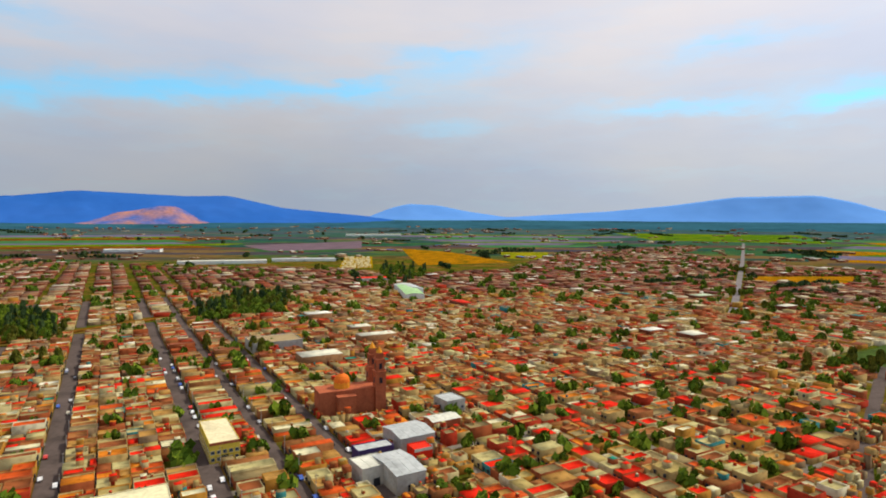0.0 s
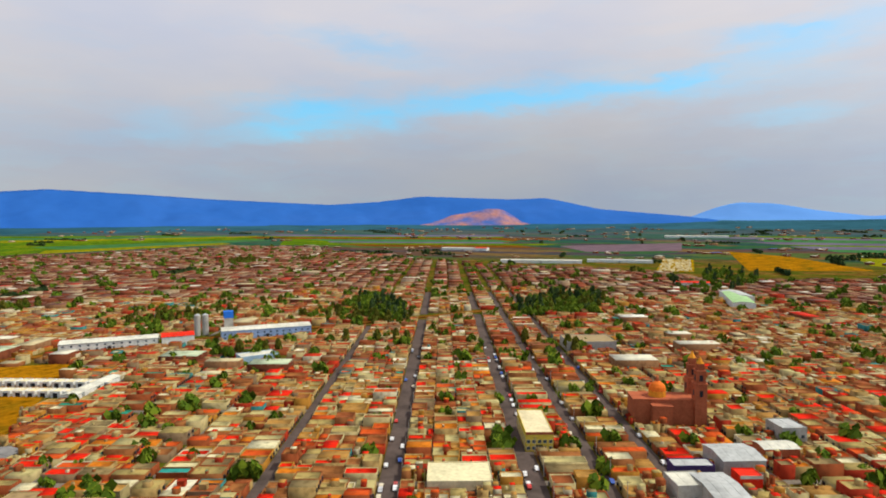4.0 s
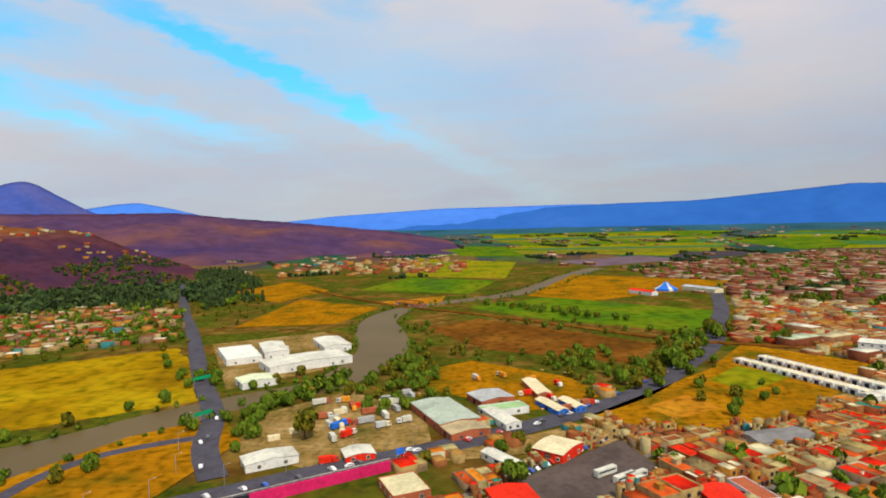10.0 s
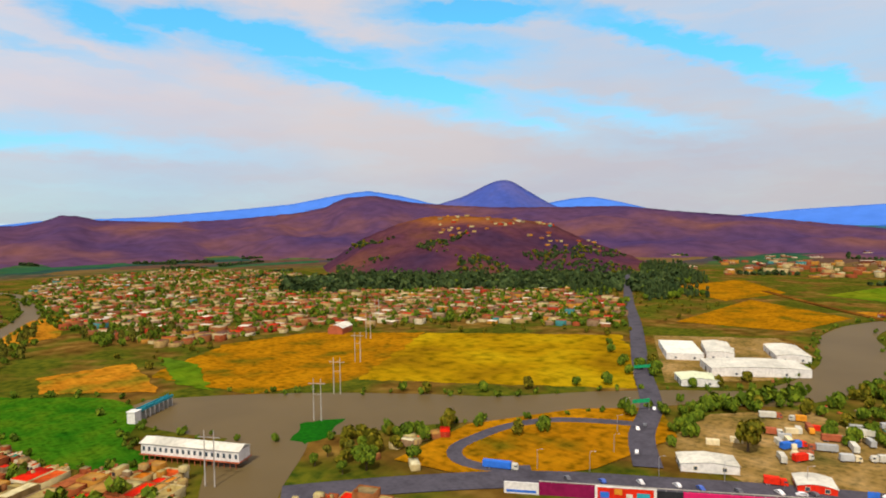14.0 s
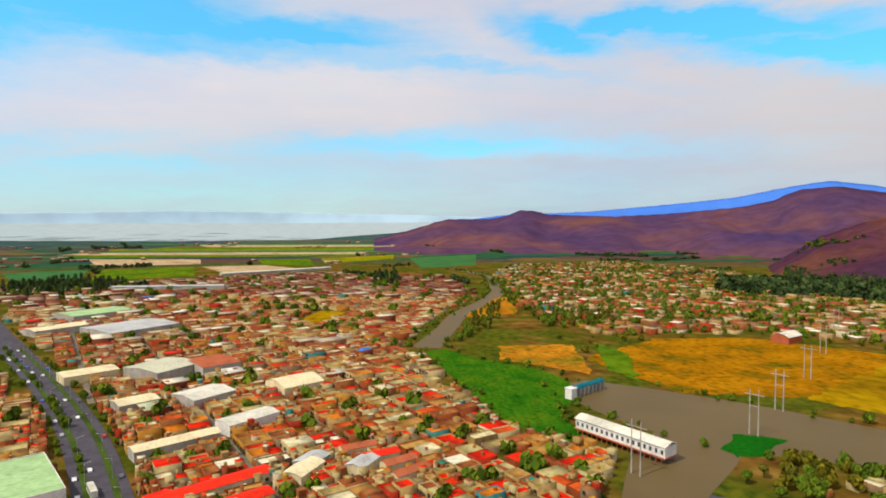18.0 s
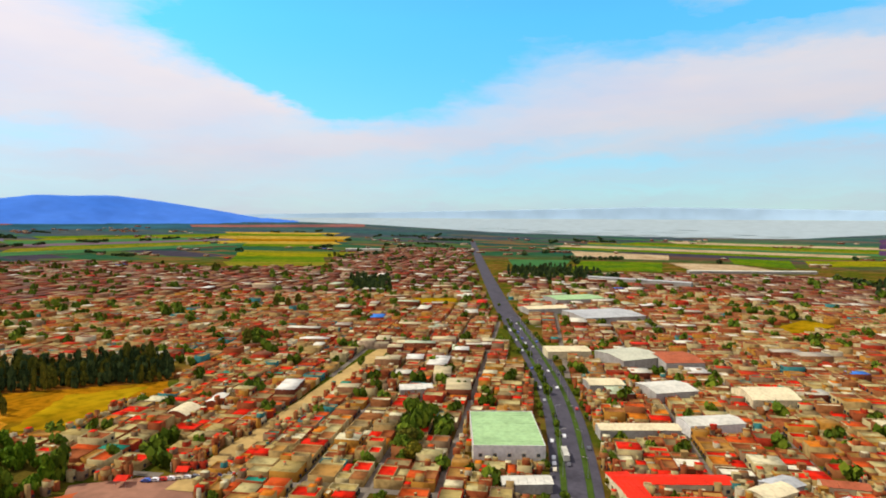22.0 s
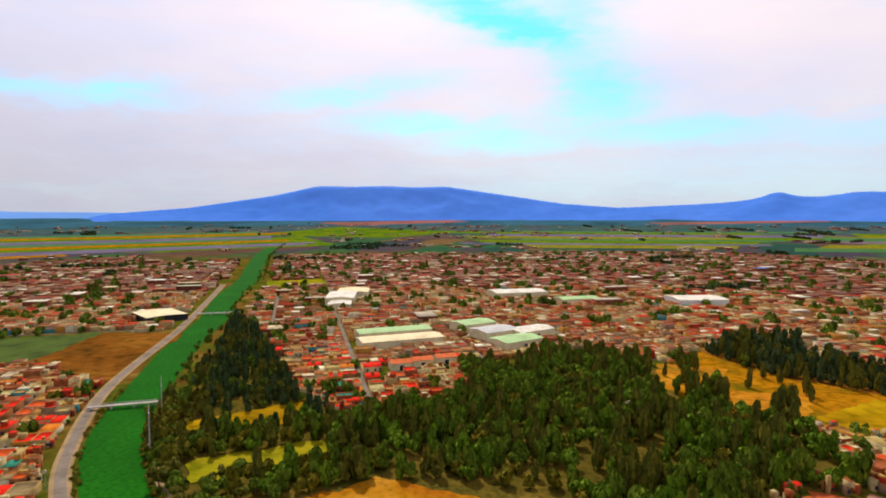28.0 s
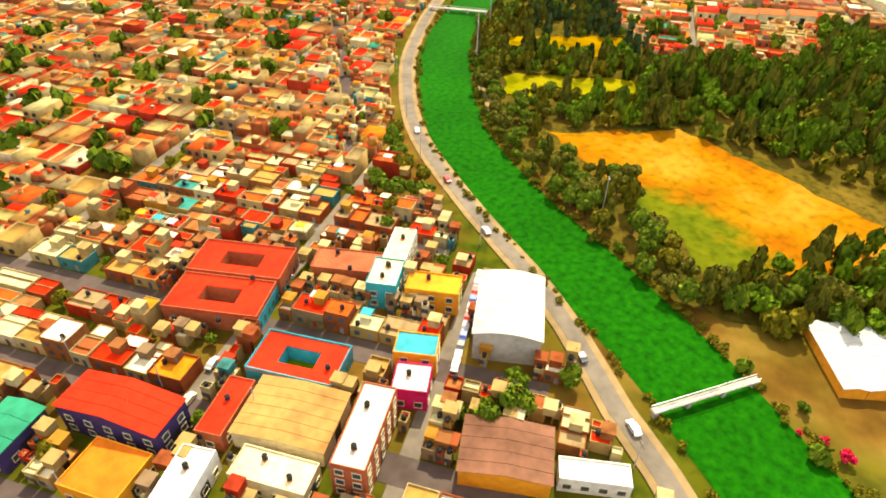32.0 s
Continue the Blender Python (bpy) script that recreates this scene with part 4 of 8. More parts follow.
patch("yard", [(-262, -90), (-285, -140), (-345, -142), (-392, -106), (-340, -48), (-300, -40)], M_TAN, "tan earth truck yard", z=0.1, category="yard")
patch("yard", [(-400, -60), (-440, -70), (-480, -30), (-430, 40), (-385, 60), (-350, 10)], M_DRY, "dry yellow ground behind the sheds", z=0.1, category="yard")
patch("clearing", [(172, 84), (190, 128), (232, 92), (222, 40), (214, 6), (180, 12), (150, 40)], M_CLEARING, "dry orange and green grass clearing in the park", z=0.11)
patch("square", [(223, -53), (268, -100), (240, -138), (196, -112)], plain("brown_earth_square", (0.30, 0.15, 0.095), 0.9, 0.35, 5), "brown earth parade square", z=0.10)
patch("square", [(223, -53), (266, -78), (259, -96), (217, -78)], plain("red_earth_square", (0.46, 0.10, 0.03), 0.9, 0.3, 5), "red earth corner of the parade square", z=0.12)
patch("clearing", [(346, -98), (362, -60), (404, -30), (512, -68), (446, -112), (414, -165), (388, -204), (372, -196), (336, -126)], M_DRY, "dry ground round the sports field", z=0.05)
patch("clearing", [(358, -63), (402, -71), (410, -118), (350, -101)], M_ORANGE, "bare orange earth beside the sports field", z=0.1)
patch("clearing", [(404, -28), (466, -32), (462, -80), (396, -68)], M_ORANGE, "orange earth clearing behind the park", z=0.1)
patch("sports_field", [(361, -106), (406, -150), (386, -190), (339, -127)], M_GOLD, "dry yellow sports field", z=0.11)
for c in ((-898, 28, -1242, 131, -1060, 398, -834, 118, M_DRY), (-1259, -215, -1930, -294, -1642, 24, -1175, -5, M_LIME), (-1650, 130, -1843, 385, -1652, 470, -1446, 206, M_PURPLE),
          (-2237, -7, -2622, 376, -2220, 659, -1796, 462, M_LIME), (-845, -179, -907, -93, -829, -93, -806, -153, M_ORANGE), (-640, -301, -884, -310, -788, -170, -660, -190, M_DRY),
          (-930, -60, -1130, -20, -1230, -200, -1000, -250, M_GREEN), (-1900, 60, -2500, 200, -2600, -200, -2000, -260, M_GREEN), (-2700, 300, -3500, 500, -3600, 0, -2800, -100, M_DKGREEN),
          (-2800, 900, -3400, 1200, -3600, 600, -2900, 500, M_GREEN), (-850, -330, -1000, -300, -1180, -430, -950, -470, M_DRY), (-2300, 760, -2700, 480, -2900, 800, -2400, 1000, M_DKGREEN)):
    patch("field", [(c[0], c[1]), (c[2], c[3]), (c[4], c[5]), (c[6], c[7])], c[8], "flat farm field on the river plain", z=0.2)
M_TAN_FIELD = field("pale_tan_field", (0.30, 0.20, 0.10), (0.40, 0.29, 0.16), (0.48, 0.37, 0.22), 60)
for c in ((-140, 2043, 28, 1843, 163, 1447, -55, 1352, M_DRY), (-708, 2153, -334, 2502, -272, 2032, -525, 1858, M_PURPLE), (166, 1853, 323, 1863, 268, 1547, 171, 1582, M_LIME),
          (-1250, 1950, -900, 1900, -1000, 2500, -1500, 2500, M_BROWN), (574, 1126, 779, 1135, 662, 991, 534, 1028, M_DRY), (900, 2600, 1500, 2300, 1700, 2900, 900, 3200, M_GREEN), (-1700, 1750, -1350, 1900, -1600, 2350, -2000, 2100, M_GREEN),
          (-2200, 1500, -2000, 900, -2800, 900, -3000, 1700, M_GREEN), (1450, 1250, 1900, 900, 2400, 1300, 1800, 1800, M_GREEN), (1250, 1350, 1000, 1500, 1300, 2000, 1600, 1800, M_DRY), (2400, 900, 3000, 700, 3200, 1500, 2400, 1600, M_GREEN),
          (865, 535, 925, 470, 866, 425, 796, 491, M_LIME), (2200, -300, 2700, -900, 3000, -500, 2500, 0, M_GREEN),
          (659, -1430, 483, -1504, 402, -1253, 565, -1169, M_GREEN), (833, -1356, 695, -1438, 603, -1218, 707, -1174, M_DKGREEN), (470, -1510, 329, -1547, 179, -1379, 354, -1306, M_TAN_FIELD), (881, -1824, 559, -1798, 496, -1596, 730, -1548, M_TAN_FIELD),
          (401, -1804, 248, -1782, 195, -1499, 334, -1568, M_GREEN), (218, -1795, 6, -1969, 5, -1755, 179, -1589, M_LIME), (900, -2500, 500, -2300, 560, -2000, 1000, -2000, M_GREEN), (535, -624, 484, -662, 446, -599, 492, -580, M_GOLD),
          (110, -668, 90, -753, 59, -732, 78, -654, M_GOLD), (-60, -1400, -200, -1500, -260, -1950, -40, -1800, M_DKGREEN),
          (350, 414, 451, 451, 471, 376, 316, 313, M_BROWN), (300, 470, 350, 414, 451, 451, 400, 530, M_VERGE), (-77, -682, -142, -849, -188, -878, -140, -700, M_ORANGE), (-90, -523, -156, -524, -140, -421, -84, -470, M_ORANGE), (-179, -535, -190, -480, -166, -400, -155, -429, M_GREEN)):
    patch("field", [(c[0], c[1]), (c[2], c[3]), (c[4], c[5]), (c[6], c[7])], c[8], "farm field at the edge of town", z=0.2)

M_OCHRE = field("yellow_ochre_field", (0.25, 0.17, 0.02), (0.36, 0.24, 0.03), (0.42, 0.29, 0.05), 60)
M_OLIVE_CROP = field("olive_crop", (0.10, 0.12, 0.01), (0.16, 0.155, 0.012), (0.21, 0.18, 0.02), 70)
M_LILAC = plain("lilac_ploughland", (0.13, 0.11, 0.16), 0.95, 0.3, 30, 0.0, bump=0)
strips([(2845, -1821), (2385, -2203), (1600, -1480), (1921, -1228)], (M_OCHRE, M_GREEN, M_OCHRE, M_DRY), "ochre and green strip fields beyond the town", 6)
strips([(1755, -1121), (1396, -1288), (1010, -905), (1180, -750)], (M_OLIVE_CROP, M_LIME, M_GREEN, M_OLIVE_CROP), "olive and green strip fields at the town's edge", 4)
strips([(3000, -900), (2700, -1800), (1950, -1250), (1900, -500)], (M_GREEN, M_OLIVE_CROP, M_DKGREEN, M_PURPLE), "green strip fields on the eastern plain", 7)
strips([(3100, 600), (3100, -800), (2000, -450), (1900, 400)], (M_DKGREEN, M_GREEN, M_LILAC, M_OLIVE_CROP), "mixed strip fields below the mountain", 8)
strips([(1500, 2700), (2900, 1500), (1900, 1000), (1050, 1600)], (M_DKGREEN, M_DRY, M_GREEN, M_LILAC), "strip fields east of the long road", 8)
strips([(-300, 3100), (900, 3000), (500, 2150), (100, 2100)], (M_GREEN, M_LILAC, M_DKGREEN, M_LILAC), "green and lilac strip fields in the north", 7)
strips([(-2400, 2300), (-1100, 2900), (-700, 2000), (-1500, 1800)], (M_LILAC, M_GREEN, M_BROWN, M_DKGREEN), "strip fields at the foot of the range", 7)
strips([(-3300, 1300), (-2500, 2200), (-1900, 1850), (-2000, 1000)], (M_GREEN, M_DKGREEN, M_LIME, M_GREEN), "green strip fields west of the town", 7)
strips([(-3700, -250), (-3500, 1000), (-2000, 800), (-2000, 0)], (M_GREEN, M_LIME, M_DKGREEN, M_OLIVE_CROP), "bright green strip fields on the river plain", 8)
strips([(1000, -2700), (-100, -2700), (50, -1900), (900, -1900)], (M_DKGREEN, M_TAN_FIELD, M_GREEN, M_OLIVE_CROP), "strip fields towards the lake", 7)
patch("yard", [(-246, -6), (-306, 54), (-268, 66), (-226, 26)], M_STREET, "grey bus yard", z=0.1, category="yard")
patch("lot", [(-262, -70), (-300, 60), (-330, 40), (-300, -5)], M_TAN, "tan roadside lot", z=0.07, category="yard", take=False)
patch("lot", [(-318, 62), (-345, 46), (-450, 142), (-540, 198), (-470, 262), (-405, 212), (-345, 160), (-318, 110)], M_DRY, "open dry lots beside the highway", z=0.07, category="yard")
patch("lot", [(-338, 90), (-360, 78), (-385, 108), (-360, 122)], M_ORANGE, "bare orange earth lot", z=0.09, category="yard")
patch("lot", [(-395, 150), (-420, 132), (-460, 165), (-430, 190)], M_LIME, "weedy yellow-green lot", z=0.09, category="yard")
patch("lot", [(-176, -218), (-236, -228), (-300, -202), (-336, -168), (-296, -138), (-232, -146), (-190, -170)], M_DRY, "dry golden grass round the slip road", z=0.05, category="yard")
for c in ((3300, 1500, 3900, 900, 4100, 1100, 3500, 1800), (3700, -300, 3900, -1200, 4100, -1200, 3900, -200), (3300, -1900, 2700, -2700, 2900, -2900, 3500, -2000)  ):
    patch("field", [(c[0], c[1]), (c[2], c[3]), (c[4], c[5]), (c[6], c[7])], plain("dull_orange_slope", (0.24, 0.10, 0.085), 0.95, 0.3, 40, 0.0), "dry orange slope at the foot of the mountain", z=0.9)

# ---------------- the town ----------------
TURN = 29.0                                   # the street grid leans this much
UC, US = math.cos(radians(TURN)), math.sin(radians(TURN))
TOWN = [(700, 1800), (1000, 2300), (355, 1800), (130, 1230), (-65, 1110), (-206, 1215), (-357, 1270), (-553, 1260), (-751, 1330), (-1069, 1480), (-1800, 1800), (-1900, 900), (-1400, 260), (-760, 275), (-560, 195), (-452, 150), (-395, 98), (-310, 40), (-222, -50),
        (-180, -120), (-140, -190), (-110, -236), (-85, -300), (-45, -390), (-20, -520), (-60, -700), (-130, -900), (-80, -1180), (140, -1320), (370, -1200), (560, -1060), (720, -1000), (960, -1420), (1180, -1700), (1400, -1600), (1396, -1288), (995, -890), (1155, -737), (1500, -640), (1800, -300),
        (1760, 100), (1560, 374), (1440, 800), (1100, 900), (1300, 1180), (900, 1250), (790, 1340)]
in_town = inside(TOWN, GX, GY)


def to_world(u, v):
    """Grid metres (u along the long streets, v across) to the plan."""
    return -US * u + UC * v, UC * u + US * v


# streets as bands; lots between them
V_STREETS = [-75, -23, 37, 66, 94]
while V_STREETS[-1] < 2300:
    V_STREETS.append(V_STREETS[-1] + (44 if V_STREETS[-1] < 700 else 60))
while V_STREETS[0] > -2300:
    V_STREETS.insert(0, V_STREETS[0] - (48 if V_STREETS[0] > -700 else 60))
U_STREETS = [-40, 25, 76, 150]
while U_STREETS[-1] < 2300:
    U_STREETS.append(U_STREETS[-1] + 96)
while U_STREETS[0] > -2300:
    U_STREETS.insert(0, U_STREETS[0] - 96)


def street_band(u0, v0, u1, v1, width, reach, lift, material):
    """A straight street of the grid, kept where the town stands and nothing else is."""
    n = int(max(abs(u1 - u0), abs(v1 - v0)) / 12)
    run = []
    for k in range(n + 1):
        s = k / n
        x, y = to_world(u0 + (u1 - u0) * s, v0 + (v1 - v0) * s)
        i, j = cells_of(x, y)
        ok = math.hypot(x, y) < reach and in_town[i, j] and not taken[i, j]
        if ok:
            run.append((x, y, width))
        if (not ok or k == n) and run:
            if len(run) > 3:
                tagged(part_mesh("street", ribbon_mesh("street", np.array(run), lift, thick=0.1), material), "grey town street lined with houses", "street", kind="structure")
            run = []


STREET_REACH = 900
for v in V_STREETS:
    if abs(v) < STREET_REACH:
        street_band(0, v, STREET_REACH, v, 9.0 if v in (-23, 37) else 7.0 if v in (-75, 66, 94) else 3.8, STREET_REACH, 0.09, M_STREET if -80 < v < 100 else M_ROAD_GREY)
        street_band(-STREET_REACH, v, 0, v, 3.8, STREET_REACH, 0.09, M_ROAD_GREY)
for u in U_STREETS:
    if abs(u) < STREET_REACH:
        street_band(u, -STREET_REACH, u, STREET_REACH, 4.2, STREET_REACH, 0.06, M_ROAD_GREY)

# ---------------- near houses, one by one ----------------
OBJ_ROOF = shades("house_roof", [(0.0, (0.60, 0.022, 0.006)), (0.17, (0.54, 0.085, 0.014)), (0.31, (0.30, 0.085, 0.028)), (0.41, (0.40, 0.22, 0.055)), (0.51, (0.54, 0.48, 0.26)), (0.63, (0.36, 0.13, 0.04)),
                                  (0.73, (0.64, 0.60, 0.44)), (0.85, (0.30, 0.21, 0.10)), (0.92, (0.60, 0.20, 0.015)), (0.97, (0.03, 0.24, 0.20))], source="object")
OBJ_WALL = shades("house_wall", WALLS, source="object", times=3.7)
OBJ_DOOR = shades("house_door", [(0.0, (0.10, 0.06, 0.04)), (0.4, (0.22, 0.22, 0.22)), (0.7, (0.05, 0.09, 0.16)), (0.85, (0.3, 0.05, 0.03))], source="object")


def quick(name, limits, material, parent, label=""):
    """A part made of one or more boxes."""
    return part(name, box_bm(*limits), material, parent, label)


def shell_bm(w, d, h, rim=0.5, t=0.2):
    """Four outer walls with a raised parapet, open on top."""
    bm = bmesh.new()
    rings = []
    for ix, iz in ((0, 0), (0, h + rim), (t, h + rim), (t, h - 0.05)):
        x, y = w / 2 - ix, d / 2 - ix
        rings.append([bm.verts.new(p) for p in ((-x, -y, iz), (x, -y, iz), (x, y, iz), (-x, y, iz))])
    for a, b in zip(rings, rings[1:]):
        for i in range(4):
            j = (i + 1) % 4
            bm.faces.new((a[i], a[j], b[j], b[i]))
    return bm


@lru_cache(None)
def pane_mesh(w, h):
    bm = box_bm((-w / 2, w / 2, -0.05, 0.03, 0, h))
    me = bpy.data.meshes.new("window")
    bm.to_mesh(me)
    bm.free()
    me.materials.append(M_GLASS)
    return me


@lru_cache(None)
def surround_mesh(w, h):
    bm = box_bm((-w / 2 - 0.15, w / 2 + 0.15, -0.16, 0.02, -0.14, 0.0), (-w / 2 - 0.12, w / 2 + 0.12, -0.12, 0.02, h, h + 0.12), (-w / 2 - 0.1, -w / 2, -0.1, 0.02, 0, h), (w / 2, w / 2 + 0.1, -0.1, 0.02, 0, h))
    me = bpy.data.meshes.new("window_frame")
    bm.to_mesh(me)
    bm.free()
    me.materials.append(M_CREAM)
    return me


@lru_cache(None)
def tank_mesh():
    bm = tube_bm(((0, 0, 0.3), (0, 0, 1.3), 0.55), ((0, 0, 1.3), (0, 0, 1.55), 0.55, 0.2), ((-0.3, -0.3, 0), (-0.3, -0.3, 0.3), 0.08), ((0.3, 0.3, 0), (0.3, 0.3, 0.3), 0.08), n=10)
    me = bpy.data.meshes.new("water_tank")
    bm.to_mesh(me)
    bm.free()
    me.materials.append(M_TANK)
    return me


def put(name, me, parent, x, y, z, turn=0.0, label=""):
    ob = new(name, me)
    ob.parent = parent
    ob.matrix_basis = pose(x, y, z, 0, 0, turn)
    if label:
        tagged(ob, label)
    return ob


hr = random.Random(21)


def near_house(x, y, w, d, h, turn):
    kind = "two-storey" if 5 < h < 8 else "three-storey" if h >= 8 else "one-storey"
    t = empty("house", pose(x, y, 0, 0, 0, turn), f"{kind} town house with flat roof and parapet", "house", "town houses")
    w -= 0.25
    front = d * hr.uniform(0.5, 0.78)
    off = -(d - front) / 2                       # the street is at -y
    body = part("wall", shell_bm(w, front, h, hr.choice((0.25, 0.45, 0.7))), OBJ_WALL, t)
    body.location.y = off
    quick("roof", (-w / 2 + 0.18, w / 2 - 0.18, off - front / 2 + 0.18, off + front / 2 - 0.18, h - 0.3, h), OBJ_ROOF, t)
    back = d - front - hr.uniform(0.3, 1.6)
    if back > 2.5:
        bw = w * hr.uniform(0.55, 1.0)
        bx = (w - bw) / 2 * hr.choice((-1, 1))
        bh = max(2.8, h * hr.uniform(0.45, 0.95))
        annex = part("annex", shell_bm(bw, back, bh, 0.25), OBJ_WALL, t, "rear wing")
        annex.location = (bx, d / 2 - back / 2, 0)
        quick("annex_roof", (bx - bw / 2 + 0.18, bx + bw / 2 - 0.18, d / 2 - back + 0.18, d / 2 - 0.18, bh - 0.3, bh), OBJ_ROOF, t)
    if hr.random() < 0.55:
        sx = hr.uniform(-w / 2 + 2, w / 2 - 2) if w > 5 else 0
        part("stair_head", box_bm((sx - 1.4, sx + 1.4, off + 0.4, off + 3.2, h, h + 2.3), (sx - 1.55, sx + 1.55, off + 0.25, off + 3.35, h + 2.3, h + 2.45)), OBJ_WALL, t, "rooftop stair room")
    if hr.random() < 0.7:
        put("water_tank", tank_mesh(), t, hr.uniform(-w / 2 + 1, w / 2 - 1), off - hr.uniform(0, front / 3), h, label="black rooftop water tank")
    if hr.random() < 0.4:
        yy = off + hr.uniform(-0.2, 0.3) * front
        quick("dividing_wall", (-w / 2 + 0.2, w / 2 - 0.2, yy - 0.08, yy + 0.08, h, h + hr.uniform(0.3, 0.9)), OBJ_WALL, t)
    if hr.random() < 0.3 and w > 4.5:
        xx, yy = hr.uniform(-0.15, 0.15) * w, off + front * 0.28
        part("roof_canopy", box_bm((xx - 1.5, xx + 1.5, yy - 1.3, yy + 1.3, h + 2.1, h + 2.18), *[(xx + a - 0.05, xx + a + 0.05, yy + b - 0.05, yy + b + 0.05, h, h + 2.1) for a in (-1.4, 1.4) for b in (-1.2, 1.2)]),
             hr.choice((M_GREY_ROOF, M_RED, M_TEAL, M_CREAM, M_ORANGE_PAINT)), t, "sheet canopy on thin posts")
    yf = off - front / 2 - 0.02
    quick("door", (-0.5 + w * 0.2, 0.5 + w * 0.2, yf - 0.05, yf + 0.05, 0.1, 2.2), OBJ_DOOR, t)
    for level in range(int(h // 3)):
        for wx in ((-w * 0.25,) if level == 0 else (-w * 0.25, w * 0.22)):
            put("window", pane_mesh(1.3, 1.3), t, wx, yf, 3.0 * level + 1.0)
    return t


def plain_house(x, y, w, d, h, turn):
    """A house of the second row: walls with parapet, roof, and sometimes a room on top."""
    t = empty("house", pose(x, y, 0, 0, 0, turn), f"{'tall' if h > 5 else 'low'} flat-roofed house in a crowded block", "house", "town houses")
    part("wall", shell_bm(w - 0.2, d * 0.95, h, hr.choice((0.2, 0.4, 0.6))), OBJ_WALL, t)
    quick("roof", (-w / 2 + 0.26, w / 2 - 0.26, -d * 0.475 + 0.17, d * 0.475 - 0.17, h - 0.3, h), OBJ_ROOF, t)
    if hr.random() < 0.3:
        quick("stair_head", ((-1.3, 1.3, -1.5, 1.5, h, h + 2.2), (-1.45, 1.45, -1.65, 1.65, h + 2.2, h + 2.35)), OBJ_WALL, t)


# ---------------- large single buildings ----------------
def building(name, x, y, w, d, turn, h, wall, roof, label, category="building", shape="flat", sheets=1, windows=(0, 0), doors=1, rise=2.0, rim=0.4, z=0.0, eave=0.4, trim=None):
    """A hall, shed or house: walls, roof in sheets, doors and windows. Local x runs along w."""
    take_rect(x, y, w, d, turn, 1.5)
    t = empty(name, pose(x, y, z, 0, 0, turn), label, category)
    if shape == "flat":
        part("wall", shell_bm(w, d, h, rim), wall, t)
        for k in range(sheets):
            a, b = -w / 2 + 0.18 + (w - 0.36) * k / sheets, -w / 2 + 0.18 + (w - 0.36) * (k + 1) / sheets
            quick("roof_sheet" if sheets > 1 else "roof", (a, b - (0.12 if sheets > 1 else 0), -d / 2 + 0.18, d / 2 - 0.18, h - 0.3, h + 0.02 * (k % 2)), roof, t)
    else:
        n = 2 if shape == "gable" else 8
        prof = []
        for k in range(n + 1):
            s = k / n
            zz = h + (rise * (1 - abs(2 * s - 1)) if shape == "gable" else rise * math.sin(math.pi * s))
            prof.append((-d / 2 + d * s, zz))
        bm = bmesh.new()
        for sx in (-w / 2, w / 2):
            bm.faces.new([bm.verts.new((sx, -d / 2, 0)), *[bm.verts.new((sx, py, pz - 0.08)) for py, pz in prof], bm.verts.new((sx, d / 2, 0))])
        for sy in (-d / 2, d / 2):
            bm.faces.new([bm.verts.new(p) for p in ((-w / 2, sy, 0), (w / 2, sy, 0), (w / 2, sy, h), (-w / 2, sy, h))])
        part("wall", bm, wall, t)
        for k in range(sheets):
            a, b = -w / 2 - eave + (w + 2 * eave) * k / sheets, -w / 2 - eave + (w + 2 * eave) * (k + 1) / sheets - (0.1 if sheets > 1 else 0)
            bm = bmesh.new()
            lift = 0.015 * (k % 2)
            grow = 1 + 2 * eave / d
            edge = [[bm.verts.new((sx, py * grow, pz + o + lift)) for py, pz in prof] for sx in (a, b) for o in (0.12, 0.0)]
            for i in range(n):
                for p, q in ((edge[0], edge[2]), (edge[3], edge[1]), (edge[1], edge[0]), (edge[2], edge[3])):
                    bm.faces.new((p[i], q[i], q[i + 1], p[i + 1]))
            for i in (0, n):
                bm.faces.new([edge[m][i] for m in (0, 1, 3, 2)])
            part("roof_sheet" if sheets > 1 else "roof", bm, roof, t)
    for side, count in ((0, windows[0]), (1, windows[1]), (2, windows[0]), (3, windows[1])):
        run = w if side % 2 == 0 else d
        for k in range(count):
            s = -run / 2 + run * (k + 0.5) / count
            px, py = ((s, -d / 2 - 0.02), (w / 2 + 0.02, s), (-s, d / 2 + 0.02), (-w / 2 - 0.02, -s))[side]
            for level in range(max(1, int(h // 3.2))):
                pane = put("window", pane_mesh(1.6, 1.5), t, px, py, 1.1 + 3.1 * level, 90 * side)
                if math.hypot(x, y) < 300:
                    put("window_frame", surround_mesh(1.6, 1.5), pane, 0, 0, 0)
    for k in range(doors):
        s = -w / 2 + w * (k + 0.5) / doors
        quick("door", (s - 1.5, s + 1.5, -d / 2 - 0.08, -d / 2 + 0.04, 0, min(3.4, h * 0.8)), M_DARK, t, "dark roller door")
    if trim:
        quick("fascia", ((-w / 2 - 0.06, w / 2 + 0.06, -d / 2 - 0.06, -d / 2 + 0.02, h - 0.9, h + rim + 0.02), (w / 2 - 0.02, w / 2 + 0.06, -d / 2, d / 2, h - 0.9, h + rim + 0.02)), trim, t)
    return t


